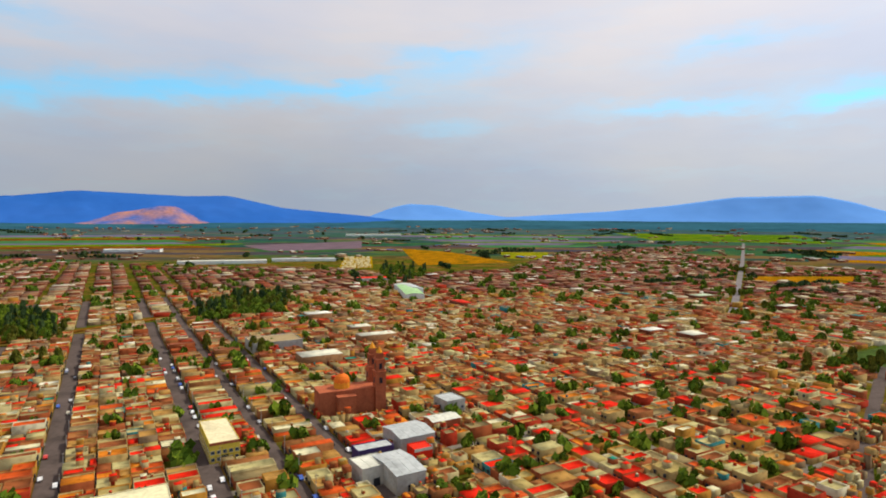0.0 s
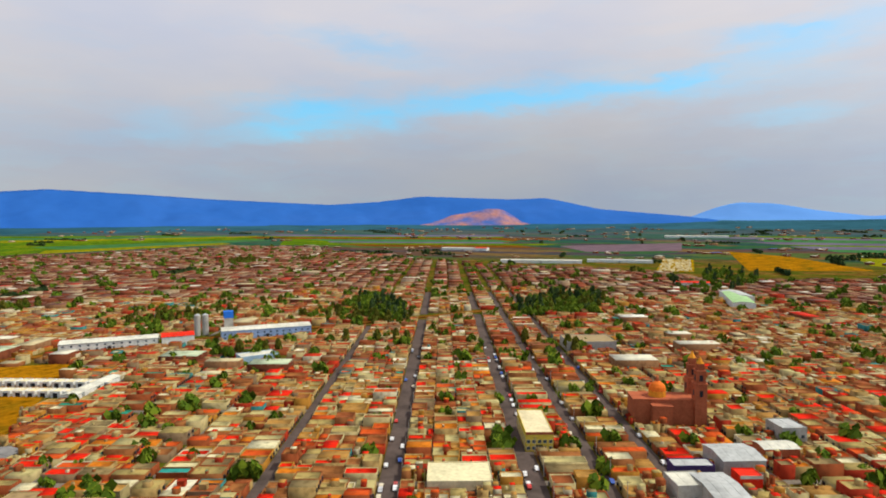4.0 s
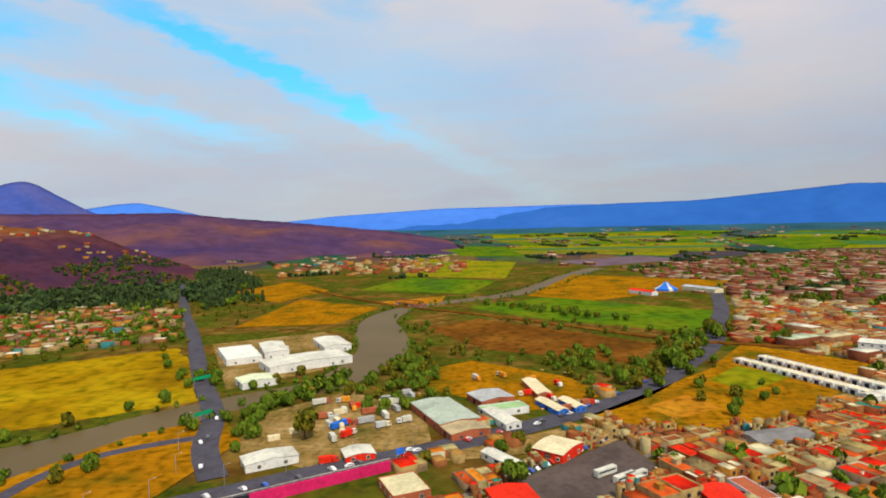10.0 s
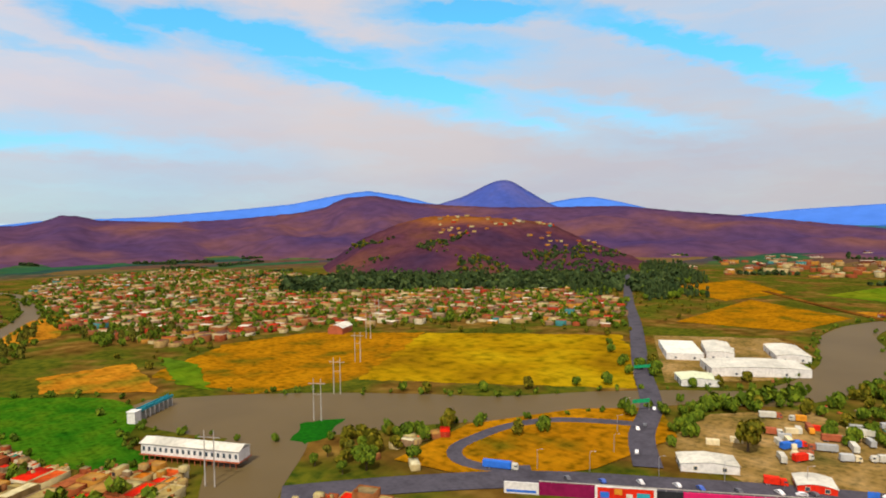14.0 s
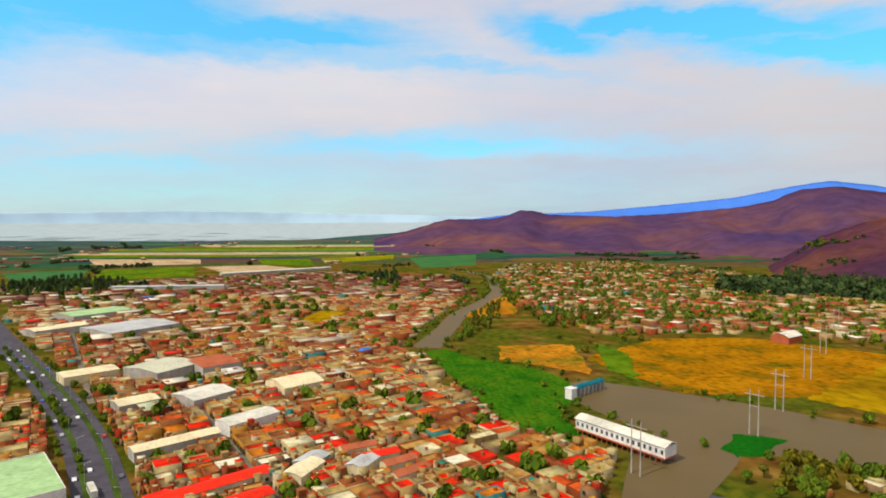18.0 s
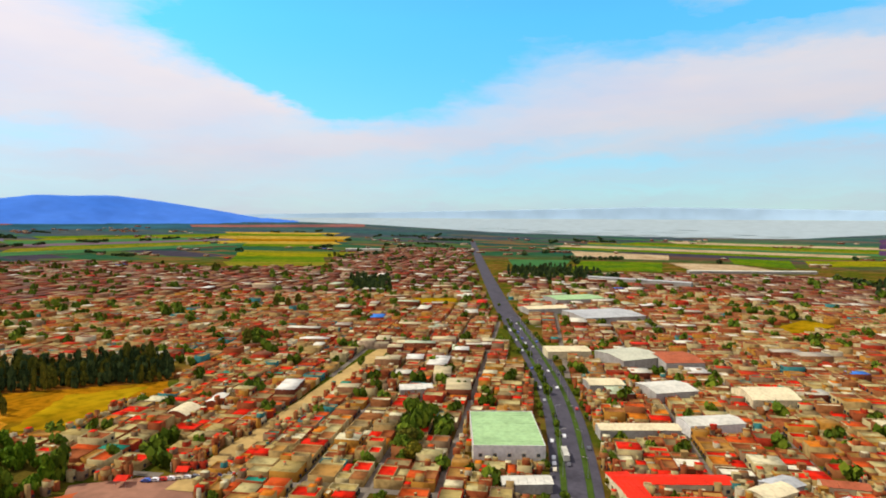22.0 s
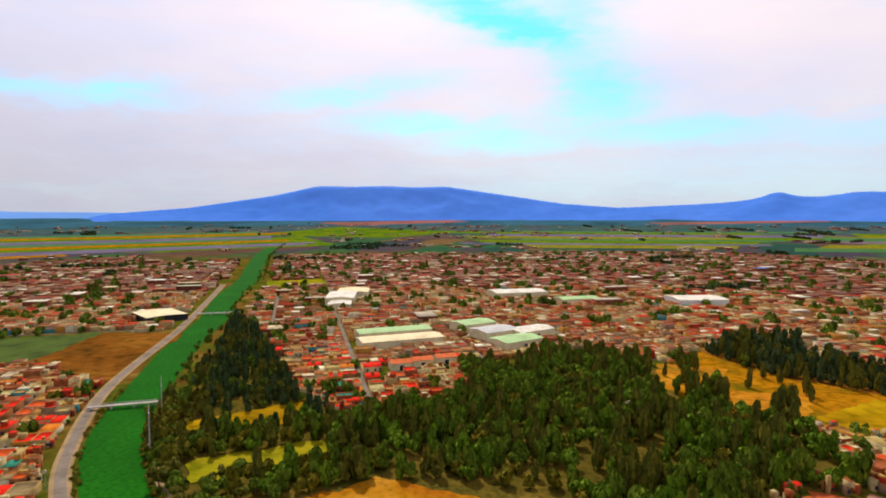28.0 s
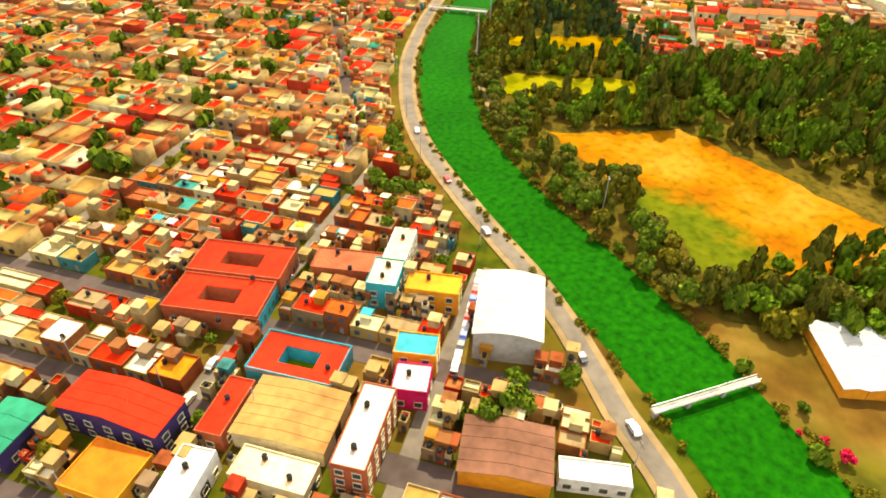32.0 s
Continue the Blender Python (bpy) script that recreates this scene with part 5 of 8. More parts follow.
def courtyard_house(x, y, w, d, turn, h, wall, roof, label, court=0.45, grass=None, lower=None):
    """Four wings round an open court."""
    take_rect(x, y, w, d, turn, 1.5)
    t = empty("courtyard_house", pose(x, y, 0, 0, 0, turn), label, "house")
    cw, cd = w * court, d * court
    wings = ((-w / 2, w / 2, -d / 2, -cd / 2), (-w / 2, w / 2, cd / 2, d / 2), (-w / 2, -cw / 2, -cd / 2, cd / 2), (cw / 2, w / 2, -cd / 2, cd / 2))
    for a, b, c, e in wings:
        quick("wall", (a + 0.01, b - 0.01, c + 0.01, e - 0.01, 0, h - 0.3), wall, t)
        quick("roof", (a, b, c, e, h - 0.3, h), roof, t)
    quick("court", (-cw / 2, cw / 2, -cd / 2, cd / 2, 0.02, 0.15), grass or M_CONCRETE, t, "open courtyard floor")
    quick("parapet", ((-w / 2, w / 2, -d / 2, -d / 2 + 0.25, h, h + 0.5), (-w / 2, w / 2, d / 2 - 0.25, d / 2, h, h + 0.5), (-w / 2, -w / 2 + 0.25, -d / 2 + 0.25, d / 2 - 0.25, h, h + 0.5),
                      (w / 2 - 0.25, w / 2, -d / 2 + 0.25, d / 2 - 0.25, h, h + 0.5)), wall, t)
    for k in range(5):
        put("window", pane_mesh(1.2, 1.6), t, -w / 2 + w * (k + 0.5) / 5, -d / 2 - 0.03, 1.2)
        put("window", pane_mesh(1.2, 1.6), t, w / 2 + 0.03, -d / 2 + d * (k + 0.5) / 5, 1.2, 90)
    if lower:
        quick("wall_band", (-w / 2 - 0.06, w / 2 + 0.06, -d / 2 - 0.06, -d / 2 + 0.02, 0, h - 0.8), lower, t)
    return t


# beside the canal, under the eye
building("white_hall", 92, 66, 23, 16, 37, 8.5, M_CONCRETE, M_WHITE, "big white-roofed hall with grey walls by the canal road", "hall", "arch", sheets=6, rise=1.3, doors=2)
courtyard_house(46, 90, 12.5, 21, 31, 4.8, M_TEAL, M_RED, "red-roofed courtyard house with teal walls", 0.42, M_GREEN)
building("house", 11, 102, 9.5, 24, 28, 8, M_NAVY, M_RED, "long red-roofed house with dark violet wall", "house", "gable", sheets=4, rise=1.6, windows=(2, 5))
building("apartment_house", 43, 62, 20, 7, 32, 10, M_BRICK, M_WHITE, "tall narrow house with white roof", "house", windows=(5, 2))
building("shed", 36, 78, 15, 20, 32, 5, M_CREAM, plain("rusted_sheet", (0.42, 0.22, 0.07), 0.7, 0.45, 2), "long shed with rusty brown sheet roof", "shed", "gable", sheets=6, rise=0.8, doors=1)
building("house", 27, 89, 15, 6, 32, 5, M_BRICK, M_RED, "narrow red-roofed street house", "house", windows=(3, 1))
building("house", 3, 91, 11, 13, 28, 5, M_ORANGE_PAINT, plain("orange_roof", (0.66, 0.17, 0.02), 0.8, 0.3, 2), "orange-roofed house beside the street", "house", windows=(3, 3))
building("house", 85, 86, 7.5, 14, 36, 7, M_ORANGE_PAINT, M_ORANGE_PAINT, "bright orange flat-roofed house", "house", windows=(2, 3))
building("house", 78, 97, 11, 8, 36, 8, M_TEAL, M_CREAM, "teal-walled house with cream roof terrace", "house", windows=(3, 2))
building("house", 67, 73, 7, 10, 38, 7, M_ORANGE_PAINT, M_TEAL, "orange house with a teal sheet roof", "house", windows=(2, 2))
building("house", 60, 67, 8, 8, 38, 6, M_MAGENTA, M_WHITE, "house with crimson wall and white roof", "house", windows=(2, 2))
building("house", 13, 79, 12, 7, 34, 6, M_WHITE_WALL, M_WHITE, "white house with a bright flat roof", "house", windows=(3, 2))
building("house", -8, 114, 12, 9, 30, 6, M_NAVY, plain("green_sheet", (0.02, 0.24, 0.13), 0.6, 0.2, 2), "house with dark green sheet roof", "house", "gable", sheets=3, rise=1, windows=(2, 2))
building("house", 26, 69, 7, 16, 30, 5, M_CREAM, M_CREAM, "cream house with a flat roof", "house", windows=(2, 4))
courtyard_house(54.6, 129.7, 13.6, 26, 37, 6.0, M_BRICK, M_RED, "large red-roofed house round a paved patio", 0.42, M_CONCRETE)
courtyard_house(43.2, 121.2, 13.6, 25, 37, 5.6, M_BRICK, M_RED, "red-roofed house round a patio with teal walls", 0.40, M_TEAL, M_TEAL)
building("house", 86, 102, 24, 6.5, 35, 7, M_WHITE_WALL, M_CREAM, "long narrow cream-roofed house", "house", windows=(6, 1))
building("house", 75, 110, 9, 18, 38, 6, M_BRICK, M_BRICK, "brick-red house beside the canal street", "house", windows=(2, 4))
building("workshop", 62, 41, 13, 18, 36, 5, M_ORANGE_PAINT, plain("brown_sheet", (0.22, 0.10, 0.06), 0.7, 0.4, 2), "workshop with brown sheet roofs", "workshop", "gable", sheets=5, rise=1)
building("shop", 71, 26, 5, 14, 38, 4, M_WHITE_WALL, M_WHITE, "low white-roofed shop by the canal road", "shop", windows=(1, 4))
for k in range(3):
    building("warehouse", 140.9 + 3.9 * k, 3.9 - 4.4 * k, 22, 5.6, 41, 3.0, M_ORANGE_PAINT, M_GREY_ROOF, "long shed with pale ribbed roof and orange edge", "warehouse", "gable", sheets=6, rise=0.7, doors=2, eave=0.2)
M_FLOWER = foliage("crimson_flowers", (0.45, 0.005, 0.02), (0.6, 0.01, 0.05), (0.7, 0.02, 0.12))


# by the avenue
building("market_hall", 152, -246, 48, 32, -53, 9, M_WHITE_WALL, M_PALEGREEN, "big hall with pale green sheet roof", "hall", "flat", sheets=8, windows=(8, 5), doors=3)
for x, y, w, d, trn, lab in ((73, -247, 46, 9, 37, "long red-roofed school wing"), (83, -228, 9, 32, 43, "red-roofed school wing beside the avenue"), (61, -231, 28, 8.5, 37, "red-roofed inner school wing"),
                             (50, -214, 40, 9, 37, "red-roofed rear school wing")):
    building("school_wing", x, y, w, d, trn, 4.6, M_CREAM, M_RED, lab, "school", "gable", sheets=4, rise=1.0, windows=(8 if w > d else 2, 2 if w > d else 6), doors=2)
building("shed", 79, -328, 30, 14, 46, 6, M_WHITE_WALL, M_WHITE, "long shed with ribbed white roof", "shed", "gable", sheets=9, rise=1.2)
building("gymnasium", 66, -399, 28, 26, 38, 6, M_CREAM, M_CREAM, "gymnasium with cream vaulted roof", "hall", "arch", sheets=6, rise=3)
building("warehouse", 167, -447, 36, 36, 58, 7, M_CONCRETE, plain("beige_sheet", (0.52, 0.52, 0.38), 0.6, 0.15, 2), "warehouse with beige sheet roof", "warehouse", "gable", sheets=6, rise=1.5)
building("warehouse", 136, -458, 28, 36, 40, 7, M_CONCRETE, M_BRICK, "warehouse with dull red roof", "warehouse", "gable", sheets=5, rise=1.5)
building("warehouse", 214, -438, 34, 20, 40, 6, M_CREAM, M_CREAM, "long low warehouse with cream roof", "warehouse", "gable", sheets=6, rise=1)
building("warehouse", 117, -377, 28, 24, 50, 6, M_CONCRETE, M_WHITE, "white-roofed warehouse in several bays", "warehouse", "gable", sheets=6, rise=1.5)
for x, y, w, d, trn, roof, lab in ((18, -285, 17, 7, 24, M_BRICK, "barn with rusty red roof"), (7, -275, 16, 7, 26, M_RED, "barn with red roof"), (-1, -266, 16, 6.5, 32, M_BRICK, "barn with dull red roof"),
                                   (-6, -255, 18, 6, 36, M_BRICK, "long barn with brick-red roof"), (15, -266, 14, 9, 60, M_GREY_ROOF, "barn with grey sheet roof"), (40, -261, 18, 10, 65, M_CREAM, "barn with cream vaulted roof")):
    building("barn", x, y, w, d, trn, 4.2, M_CREAM, roof, lab, "barn", "gable" if roof is not M_CREAM else "arch", sheets=3, rise=1.3)

for x, y, w, d, trn, h, roof, lab in ((262, -622, 70, 56, 52, 7, M_GREY_ROOF, "huge grey-roofed store beside the avenue"), (345, -724, 66, 44, 52, 7, M_PALEGREEN, "green-roofed works by the avenue"), (335, -627, 50, 26, 52, 6, M_CREAM, "cream-roofed works by the avenue"),
                                      (152, -364, 22, 16, 40, 6, M_CREAM, "cream-roofed workshop near the avenue"), (106, -298, 40, 10, 38, 5, M_CREAM, "long cream-roofed school block"), (240, -284, 20, 12, 45, 5, M_WHITE, "white-roofed block off the avenue"),
                                      (120, -211, 20, 8, 40, 4, M_WHITE, "white-roofed shop by the avenue"), (360, -1000, 170, 16, 3, 7, M_GREY_ROOF, "long pale factory roof south of town"), (250, -1325, 250, 12, 36, 5, M_WHITE, "very long white greenhouse roof"),
                                      (1370, -1365, 110, 26, 36, 8, M_WHITE, "white factory roof beyond the town"), (38, -272, 14, 10, 62, 4, M_GREY_ROOF, "vaulted grey barn among houses")):
    building("warehouse", x, y, w, d, trn, h, M_CONCRETE, roof, lab, "warehouse", "gable", sheets=6, rise=1.2)
for x, y, w, d, trn, h, roof, lab in ((-920, 1800, 150, 30, 8, 7, M_WHITE, "white factory sheds north of town"), (-850, 1790, 40, 30, 8, 9, M_RED, "factory block with a red roof"), (-498, 1375, 190, 22, 17, 7, M_WHITE, "long pale shed at the edge of town"),
                                      (-335, 1470, 150, 26, 11, 6, M_GREY_ROOF, "long lilac-grey shed at the edge of town"), (-46, 842, 110, 24, -79, 8, M_PALEGREEN, "pale green vaulted hall among the houses"), (-330, 2900, 260, 40, 12, 8, M_WHITE, "far white greenhouses on the plain"),
                                      (-120, 1020, 50, 12, 20, 6, M_RED, "red-roofed hall among houses")):
    building("warehouse", x, y, w, d, trn, h, M_WHITE_WALL, roof, lab, "warehouse", "arch" if trn == -79 else "gable", sheets=6, rise=1.5, z=land(x, y))
# cemetery at the edge of town
patch("yard", [(-217, 1270), (-262, 1620), (-190, 1630), (-147, 1274)], M_GOLD, "dry yellow cemetery ground", z=0.12, category="cemetery")

# church
take_rect(-52, 340, 30, 30, 29, 3)
church = empty("church", pose(-52, 340, 0, 0, 0, 24), "brick-red church with two towers and an orange dome", "church")
part("nave", box_bm((-19, 14, -7, 7, 0, 13), (-19.3, 14.3, -7.3, 7.3, 13, 13.6)), M_BRICK, church)
part("transept", box_bm((-10, 0, -12, 12, 0, 11), (-10.3, 0.3, -12.3, 12.3, 11, 11.5)), M_BRICK, church)
part("drum", tube_bm(((-5, 0, 13.6), (-5, 0, 17.0), 4.6), n=12), M_ORANGE_PAINT, church)
dome = bmesh.new()
bmesh.ops.create_uvsphere(dome, u_segments=16, v_segments=8, radius=4.6)
bmesh.ops.translate(dome, verts=dome.verts, vec=(-5, 0, 17))
dome_part = part("dome", dome, plain("orange_dome", (0.72, 0.16, 0.02), 0.5, 0.2, 2), church, "orange tiled dome")
part("lantern", tube_bm(((-5, 0, 21.4), (-5, 0, 23.2), 0.9), ((-5, 0, 23.2), (-5, 0, 24.4), 0.9, 0.05), n=8), M_BRICK, dome_part)
for sy in (-6.5, 6.5):
    tower = part("tower", box_bm((12, 18, sy - 3, sy + 3, 0, 22), (11.7, 18.3, sy - 3.3, sy + 3.3, 22, 22.7), (12.6, 17.4, sy - 2.4, sy + 2.4, 22.7, 29), (12.3, 17.7, sy - 2.7, sy + 2.7, 29, 29.6),
                                  (13.2, 16.8, sy - 1.8, sy + 1.8, 29.6, 33)), M_BRICK, church)
    part("spire", tube_bm(((15, sy, 33), (15, sy, 36.5), 2.0, 0.1), n=8), M_ORANGE_PAINT, tower)
    # solid dark blocks; the shade inside the belfry is put into their colour
    for z0 in (16, 24):
        part("belfry_shade", box_bm((11.9 if z0 < 20 else 12.5, 18.1 if z0 < 20 else 17.5, sy - 0.9, sy + 0.9, z0, z0 + 3.2), (14.1, 15.9, sy - (3.1 if z0 < 20 else 2.5), sy + (3.1 if z0 < 20 else 2.5), z0, z0 + 3.2)), M_DARK, tower)

# market and big roofs of the centre
building("market_hall", -30, 248, 13, 13, 33, 8, M_CONCRETE, M_WHITE, "market hall with bright white roof", "hall", sheets=3)
building("market_hall", -18, 247, 13, 24, 30, 8, M_CONCRETE, M_GREY_ROOF, "market hall with grey-green sheet roof", "hall", "gable", sheets=4, rise=1.2)
building("market_hall", -16, 286, 18, 19, 31, 8, M_CONCRETE, M_GREY_ROOF, "market hall with a grey roof", "hall", "gable", sheets=4, rise=1.4)
building("market_hall", -31, 268, 17, 8, 29, 7, M_NAVY, M_GREY_ROOF, "low hall with grey roof and dark opening", "hall", sheets=3)
building("shop", -10, 268, 9, 8, 29, 7, M_RED, M_RED, "shop with red roof and white band", "shop", trim=M_WHITE)
building("hall", 0, 307, 16, 10, 30, 7, M_BRICK, M_WHITE, "white-roofed hall with brick wall", "hall", "gable", sheets=4, rise=1)
building("shop", 4, 335, 12, 14, 32, 9, M_CONCRETE, M_GREY_ROOF, "block with pale blue-grey roof", "building", sheets=2, windows=(3, 3))
building("town_hall", -105, 281, 13, 34, 29, 9, plain("yellow_render", (0.62, 0.45, 0.06), 0.8, 0.2, 2), M_CREAM, "yellow three-storey building with arcaded front", "building", windows=(5, 10), trim=M_BRICK)
building("hall", -113, 216, 26, 19, 29, 6, M_CREAM, plain("pale_roof", (0.70, 0.63, 0.38), 0.8, 0.2, 2), "broad cream flat-roofed hall", "hall", windows=(5, 4))
building("hall", -140, 500, 40, 30, 30, 8, M_CONCRETE, plain("olive_roof", (0.34, 0.25, 0.13), 0.8, 0.2, 2), "hall with olive-brown roof", "hall")

# factory and silos by the railway
building("factory", -500, 313, 74, 20, 52, 7, M_WHITE_WALL, M_WHITE, "long white factory shed by the railway", "factory", "gable", sheets=10, rise=1.5, windows=(12, 3))
building("factory", -464, 352, 26, 22, 54, 8, M_WHITE_WALL, M_RED, "factory block with a red roof", "factory", "gable", sheets=4, rise=1.5)
building("factory", -422, 416, 80, 22, 51, 8, plain("pale_blue_ribs", (0.30, 0.40, 0.62), 0.7, 0.2, 2), M_WHITE, "blue and white ribbed factory hall", "factory", "gable", sheets=16, rise=1.5, windows=(14, 3))
building("factory", -350, 335, 28, 15, 62, 6, plain("pale_blue_wall", (0.35, 0.5, 0.62), 0.8, 0.15, 2), M_WHITE, "pale blue factory office", "factory", windows=(6, 3))
take_rect(-474, 390, 30, 16, 52, 2)
for k in range(2):
    silo = empty("silo", pose(-478 + 4.4 * k, 384 + 5.4 * k, 0, 0, 0, 0), "tall grey concrete silo", "silo", "grain silos")
    part("shell", tube_bm(((0, 0, 0), (0, 0, 19), 2.9), n=20), M_CONCRETE, silo)
    part("cap", tube_bm(((0, 0, 19), (0, 0, 20.4), 3.0, 0.6), n=20), M_GREY_ROOF, silo)
take_rect(-452, 398, 9, 9, 40, 1)
bx = empty("lift_tower", pose(-452, 398, 0, 0, 0, 50), "blue lift tower beside the silos", "tower")
part("wall", box_bm(-4, 4, -4, 4, 0, 17), M_CONCRETE, bx)
part("head_house", box_bm(-4.3, 4.3, -4.3, 4.3, 17, 23), M_BLUE, bx)

# roadside sheds west of the town
for args in (("shed", -337, -37, 44, 24, 29, 6.5, M_BRICK, plain("greenish_sheet", (0.40, 0.45, 0.36), 0.6, 0.25, 2), "large shed with greenish-grey sheet roof", "shed", "gable", 8),
             ("shed", -312, -24, 17, 22, 29, 5.5, M_BRICK, plain("tan_sheet", (0.46, 0.36, 0.2), 0.7, 0.3, 2), "shed with tan weathered roof", "shed", "gable", 4),
             ("shed", -369, -12, 20, 22, 30, 6, M_BRICK, M_GREY_ROOF, "brick shed with a pale grey roof", "shed", "gable", 5),
             ("shed", -331, -5, 29, 9, 28, 5, M_WHITE_WALL, M_WHITE, "white shed with glazed end", "shed", "gable", 5),
             ("canopy", -348, -4, 12, 27, 25, 5, M_WHITE_WALL, M_PALEGREEN, "pale green canopy over a yard", "canopy", "flat", 4),
             ("shed", -392, 17, 36, 9, 14, 5, M_BRICK, M_CREAM, "long shed with cream roof and dark front", "shed", "gable", 5),
             ("shed", -354, 24, 26, 7, 27, 4.5, M_BLUE, M_CREAM, "open vehicle shed with cream roof", "shed", "gable", 5),
             ("shed", -358, 36, 20, 7, 24, 4.5, M_BLUE, M_CREAM, "open bus shed with cream roof", "shed", "gable", 4),
             ("store", -231, 1, 19, 17, 20, 6, M_RED, M_RED, "store with bright red roof", "shop", "gable", 4),
             ("store", -286, 22, 16, 20, 57, 6, M_RED, M_CREAM, "red-walled store with cream vaulted roof", "shop", "arch", 4),
             ("shed", -273, -4, 22, 7, 40, 4.5, M_WHITE_WALL, M_WHITE, "white shed with a sheet roof", "shed", "gable", 4),
             ("store", -242, -44, 20, 16, 29, 5, M_BRICK, plain("cream_sheet", (0.62, 0.55, 0.32), 0.7, 0.2, 2), "store with broad cream roof by the highway", "shop", "flat", 4),
             ("barn", -269, -112, 13, 24, 34, 5, M_WHITE_WALL, M_WHITE, "white barn with ribbed roof", "barn", "gable", 6),
             ("tent", -278, -72, 12, 14, 25, 4, M_RED, M_WHITE, "white peaked canopy over red trucks", "canopy", "arch", 3),
             ("shed", -306, 129, 32, 15, 108, 5, M_CONCRETE, plain("dark_grey_sheet", (0.22, 0.21, 0.2), 0.7, 0.2, 2), "dark grey-roofed yard building", "shed", "gable", 4),
             ("store", -238, 80, 14, 14, 14, 6, M_RED, M_RED, "store with a bright red roof", "shop", "gable", 3),
             ("house", -243, 93, 20, 8, 18, 6, M_WHITE_WALL, M_BRICK, "white-walled house with many windows", "house", "flat", 1),
             ("shed", -384, 227, 46, 9, 115, 5, M_WHITE_WALL, M_WHITE, "long white shed beside small row houses", "shed", "gable", 5),
             ("warehouse", -490, -227, 54, 28, 33, 7, M_WHITE_WALL, plain("ribbed_white", (0.74, 0.78, 0.66), 0.5, 0.15, 2), "white warehouse with ribbed roof by the river", "warehouse", "flat", 12),
             ("warehouse", -508, -204, 48, 20, 28, 8, M_WHITE_WALL, M_WHITE, "bright white warehouse by the river", "warehouse", "gable", 5),
             ("warehouse", -464, -160, 30, 66, 38, 8, M_WHITE_WALL, M_WHITE, "long white warehouse with vaulted bays", "warehouse", "arch", 6),
             ("warehouse", -535, -160, 46, 24, 30, 7, M_WHITE_WALL, M_WHITE, "white vaulted warehouse at the yard's end", "warehouse", "arch", 5),
             ("warehouse", -407, -177, 20, 24, 38, 6, M_WHITE_WALL, plain("pale_lime_sheet", (0.66, 0.70, 0.46), 0.5, 0.15, 2), "warehouse with pale lime roof", "warehouse", "gable", 4)):
    building(*args[:6], args[6] * 0.72, *args[7:12], sheets=args[12], windows=(3, 2), rise=1.2)
rows = random.Random(5)
for k in range(14):
    building("row_house", -470 + 7.2 * k, 172 + 3.5 * k, 6.4, 8, 26, 3.6, M_WHITE_WALL, M_CREAM, "small white terraced house in an estate row", "house", windows=(1, 0))
    building("row_house", -478 + 7.2 * k, 192 + 3.5 * k, 6.4, 8, 26, 3.6, M_WHITE_WALL, M_CREAM, "small white terraced house in an estate row", "house", windows=(1, 0))

# beyond the park
building("warehouse", 530, 455, 50, 40, 58, 6, M_DARK, M_CREAM, "low dark-fronted warehouse with cream roof", "warehouse", "gable", sheets=6, rise=1)
for x, y, w, d, trn, h, roof, lab in ((690, 322, 60, 34, 20, 9, M_WHITE, "white factory hall beside the canal"), (745, 330, 46, 40, 20, 8, M_CREAM, "cream-roofed factory hall beside the canal"), (652, 306, 40, 26, 20, 6, M_WHITE, "low white factory wing"),
                                      (505, 186, 66, 22, -53, 7, M_PALEGREEN, "pale green-roofed warehouse behind the park"), (478, 170, 70, 24, -53, 6, M_CREAM, "long cream-roofed warehouse behind the park"),
                                      (560, 126, 36, 26, -40, 7, M_PALEGREEN, "pale green warehouse behind the park"), (530, 100, 36, 28, -40, 7, M_GREY_ROOF, "grey-roofed warehouse behind the park"), (500, 76, 40, 26, -40, 6, M_PALEGREEN, "low pale green shed behind the park"),
                                      (545, 70, 40, 24, -40, 6, M_WHITE, "white-roofed warehouse among houses"), (800, 120, 70, 40, -60, 7, M_WHITE, "broad white-roofed works in the town"), (760, 40, 50, 26, -60, 6, M_PALEGREEN, "pale works roof in the town")):
    building("warehouse", x, y, w, d, trn, h, M_CREAM, roof, lab, "warehouse", "gable", sheets=6, rise=1.5)
for x, y in ((402, 143), (414, 131), (427, 117)):
    building("house", x, y, 15, 10, -56, 5, M_CREAM, plain("orange_tile", (0.62, 0.15, 0.05), 0.8, 0.2, 2), "house with orange pitched roof", "house", "gable", rise=2)
building("hall", 790, -100, 60, 42, -70, 7, M_WHITE_WALL, M_WHITE, "large white-roofed hall in the town", "hall", "gable", sheets=5, rise=1.5)
building("kiosk", 352, -16, 12, 8, -50, 4, M_WHITE_WALL, M_WHITE, "white canopy among the park trees", "canopy", "arch", rise=1.5)
building("pavilion", 308, -170, 15, 13, -60, 5, M_BRICK, M_CREAM, "pavilion with cream vaulted roof", "hall", "arch", sheets=3, rise=2.5)
building("shed", 316, -196, 16, 7, -55, 4.5, M_BRICK, M_WHITE, "low brick shed with white roof", "shed", "gable", sheets=2, rise=0.8)
building("hall", -50, 880, 60, 26, -70, 8, M_WHITE_WALL, M_GREY_ROOF, "pale-roofed hall in the north of town", "hall", "gable", sheets=5)

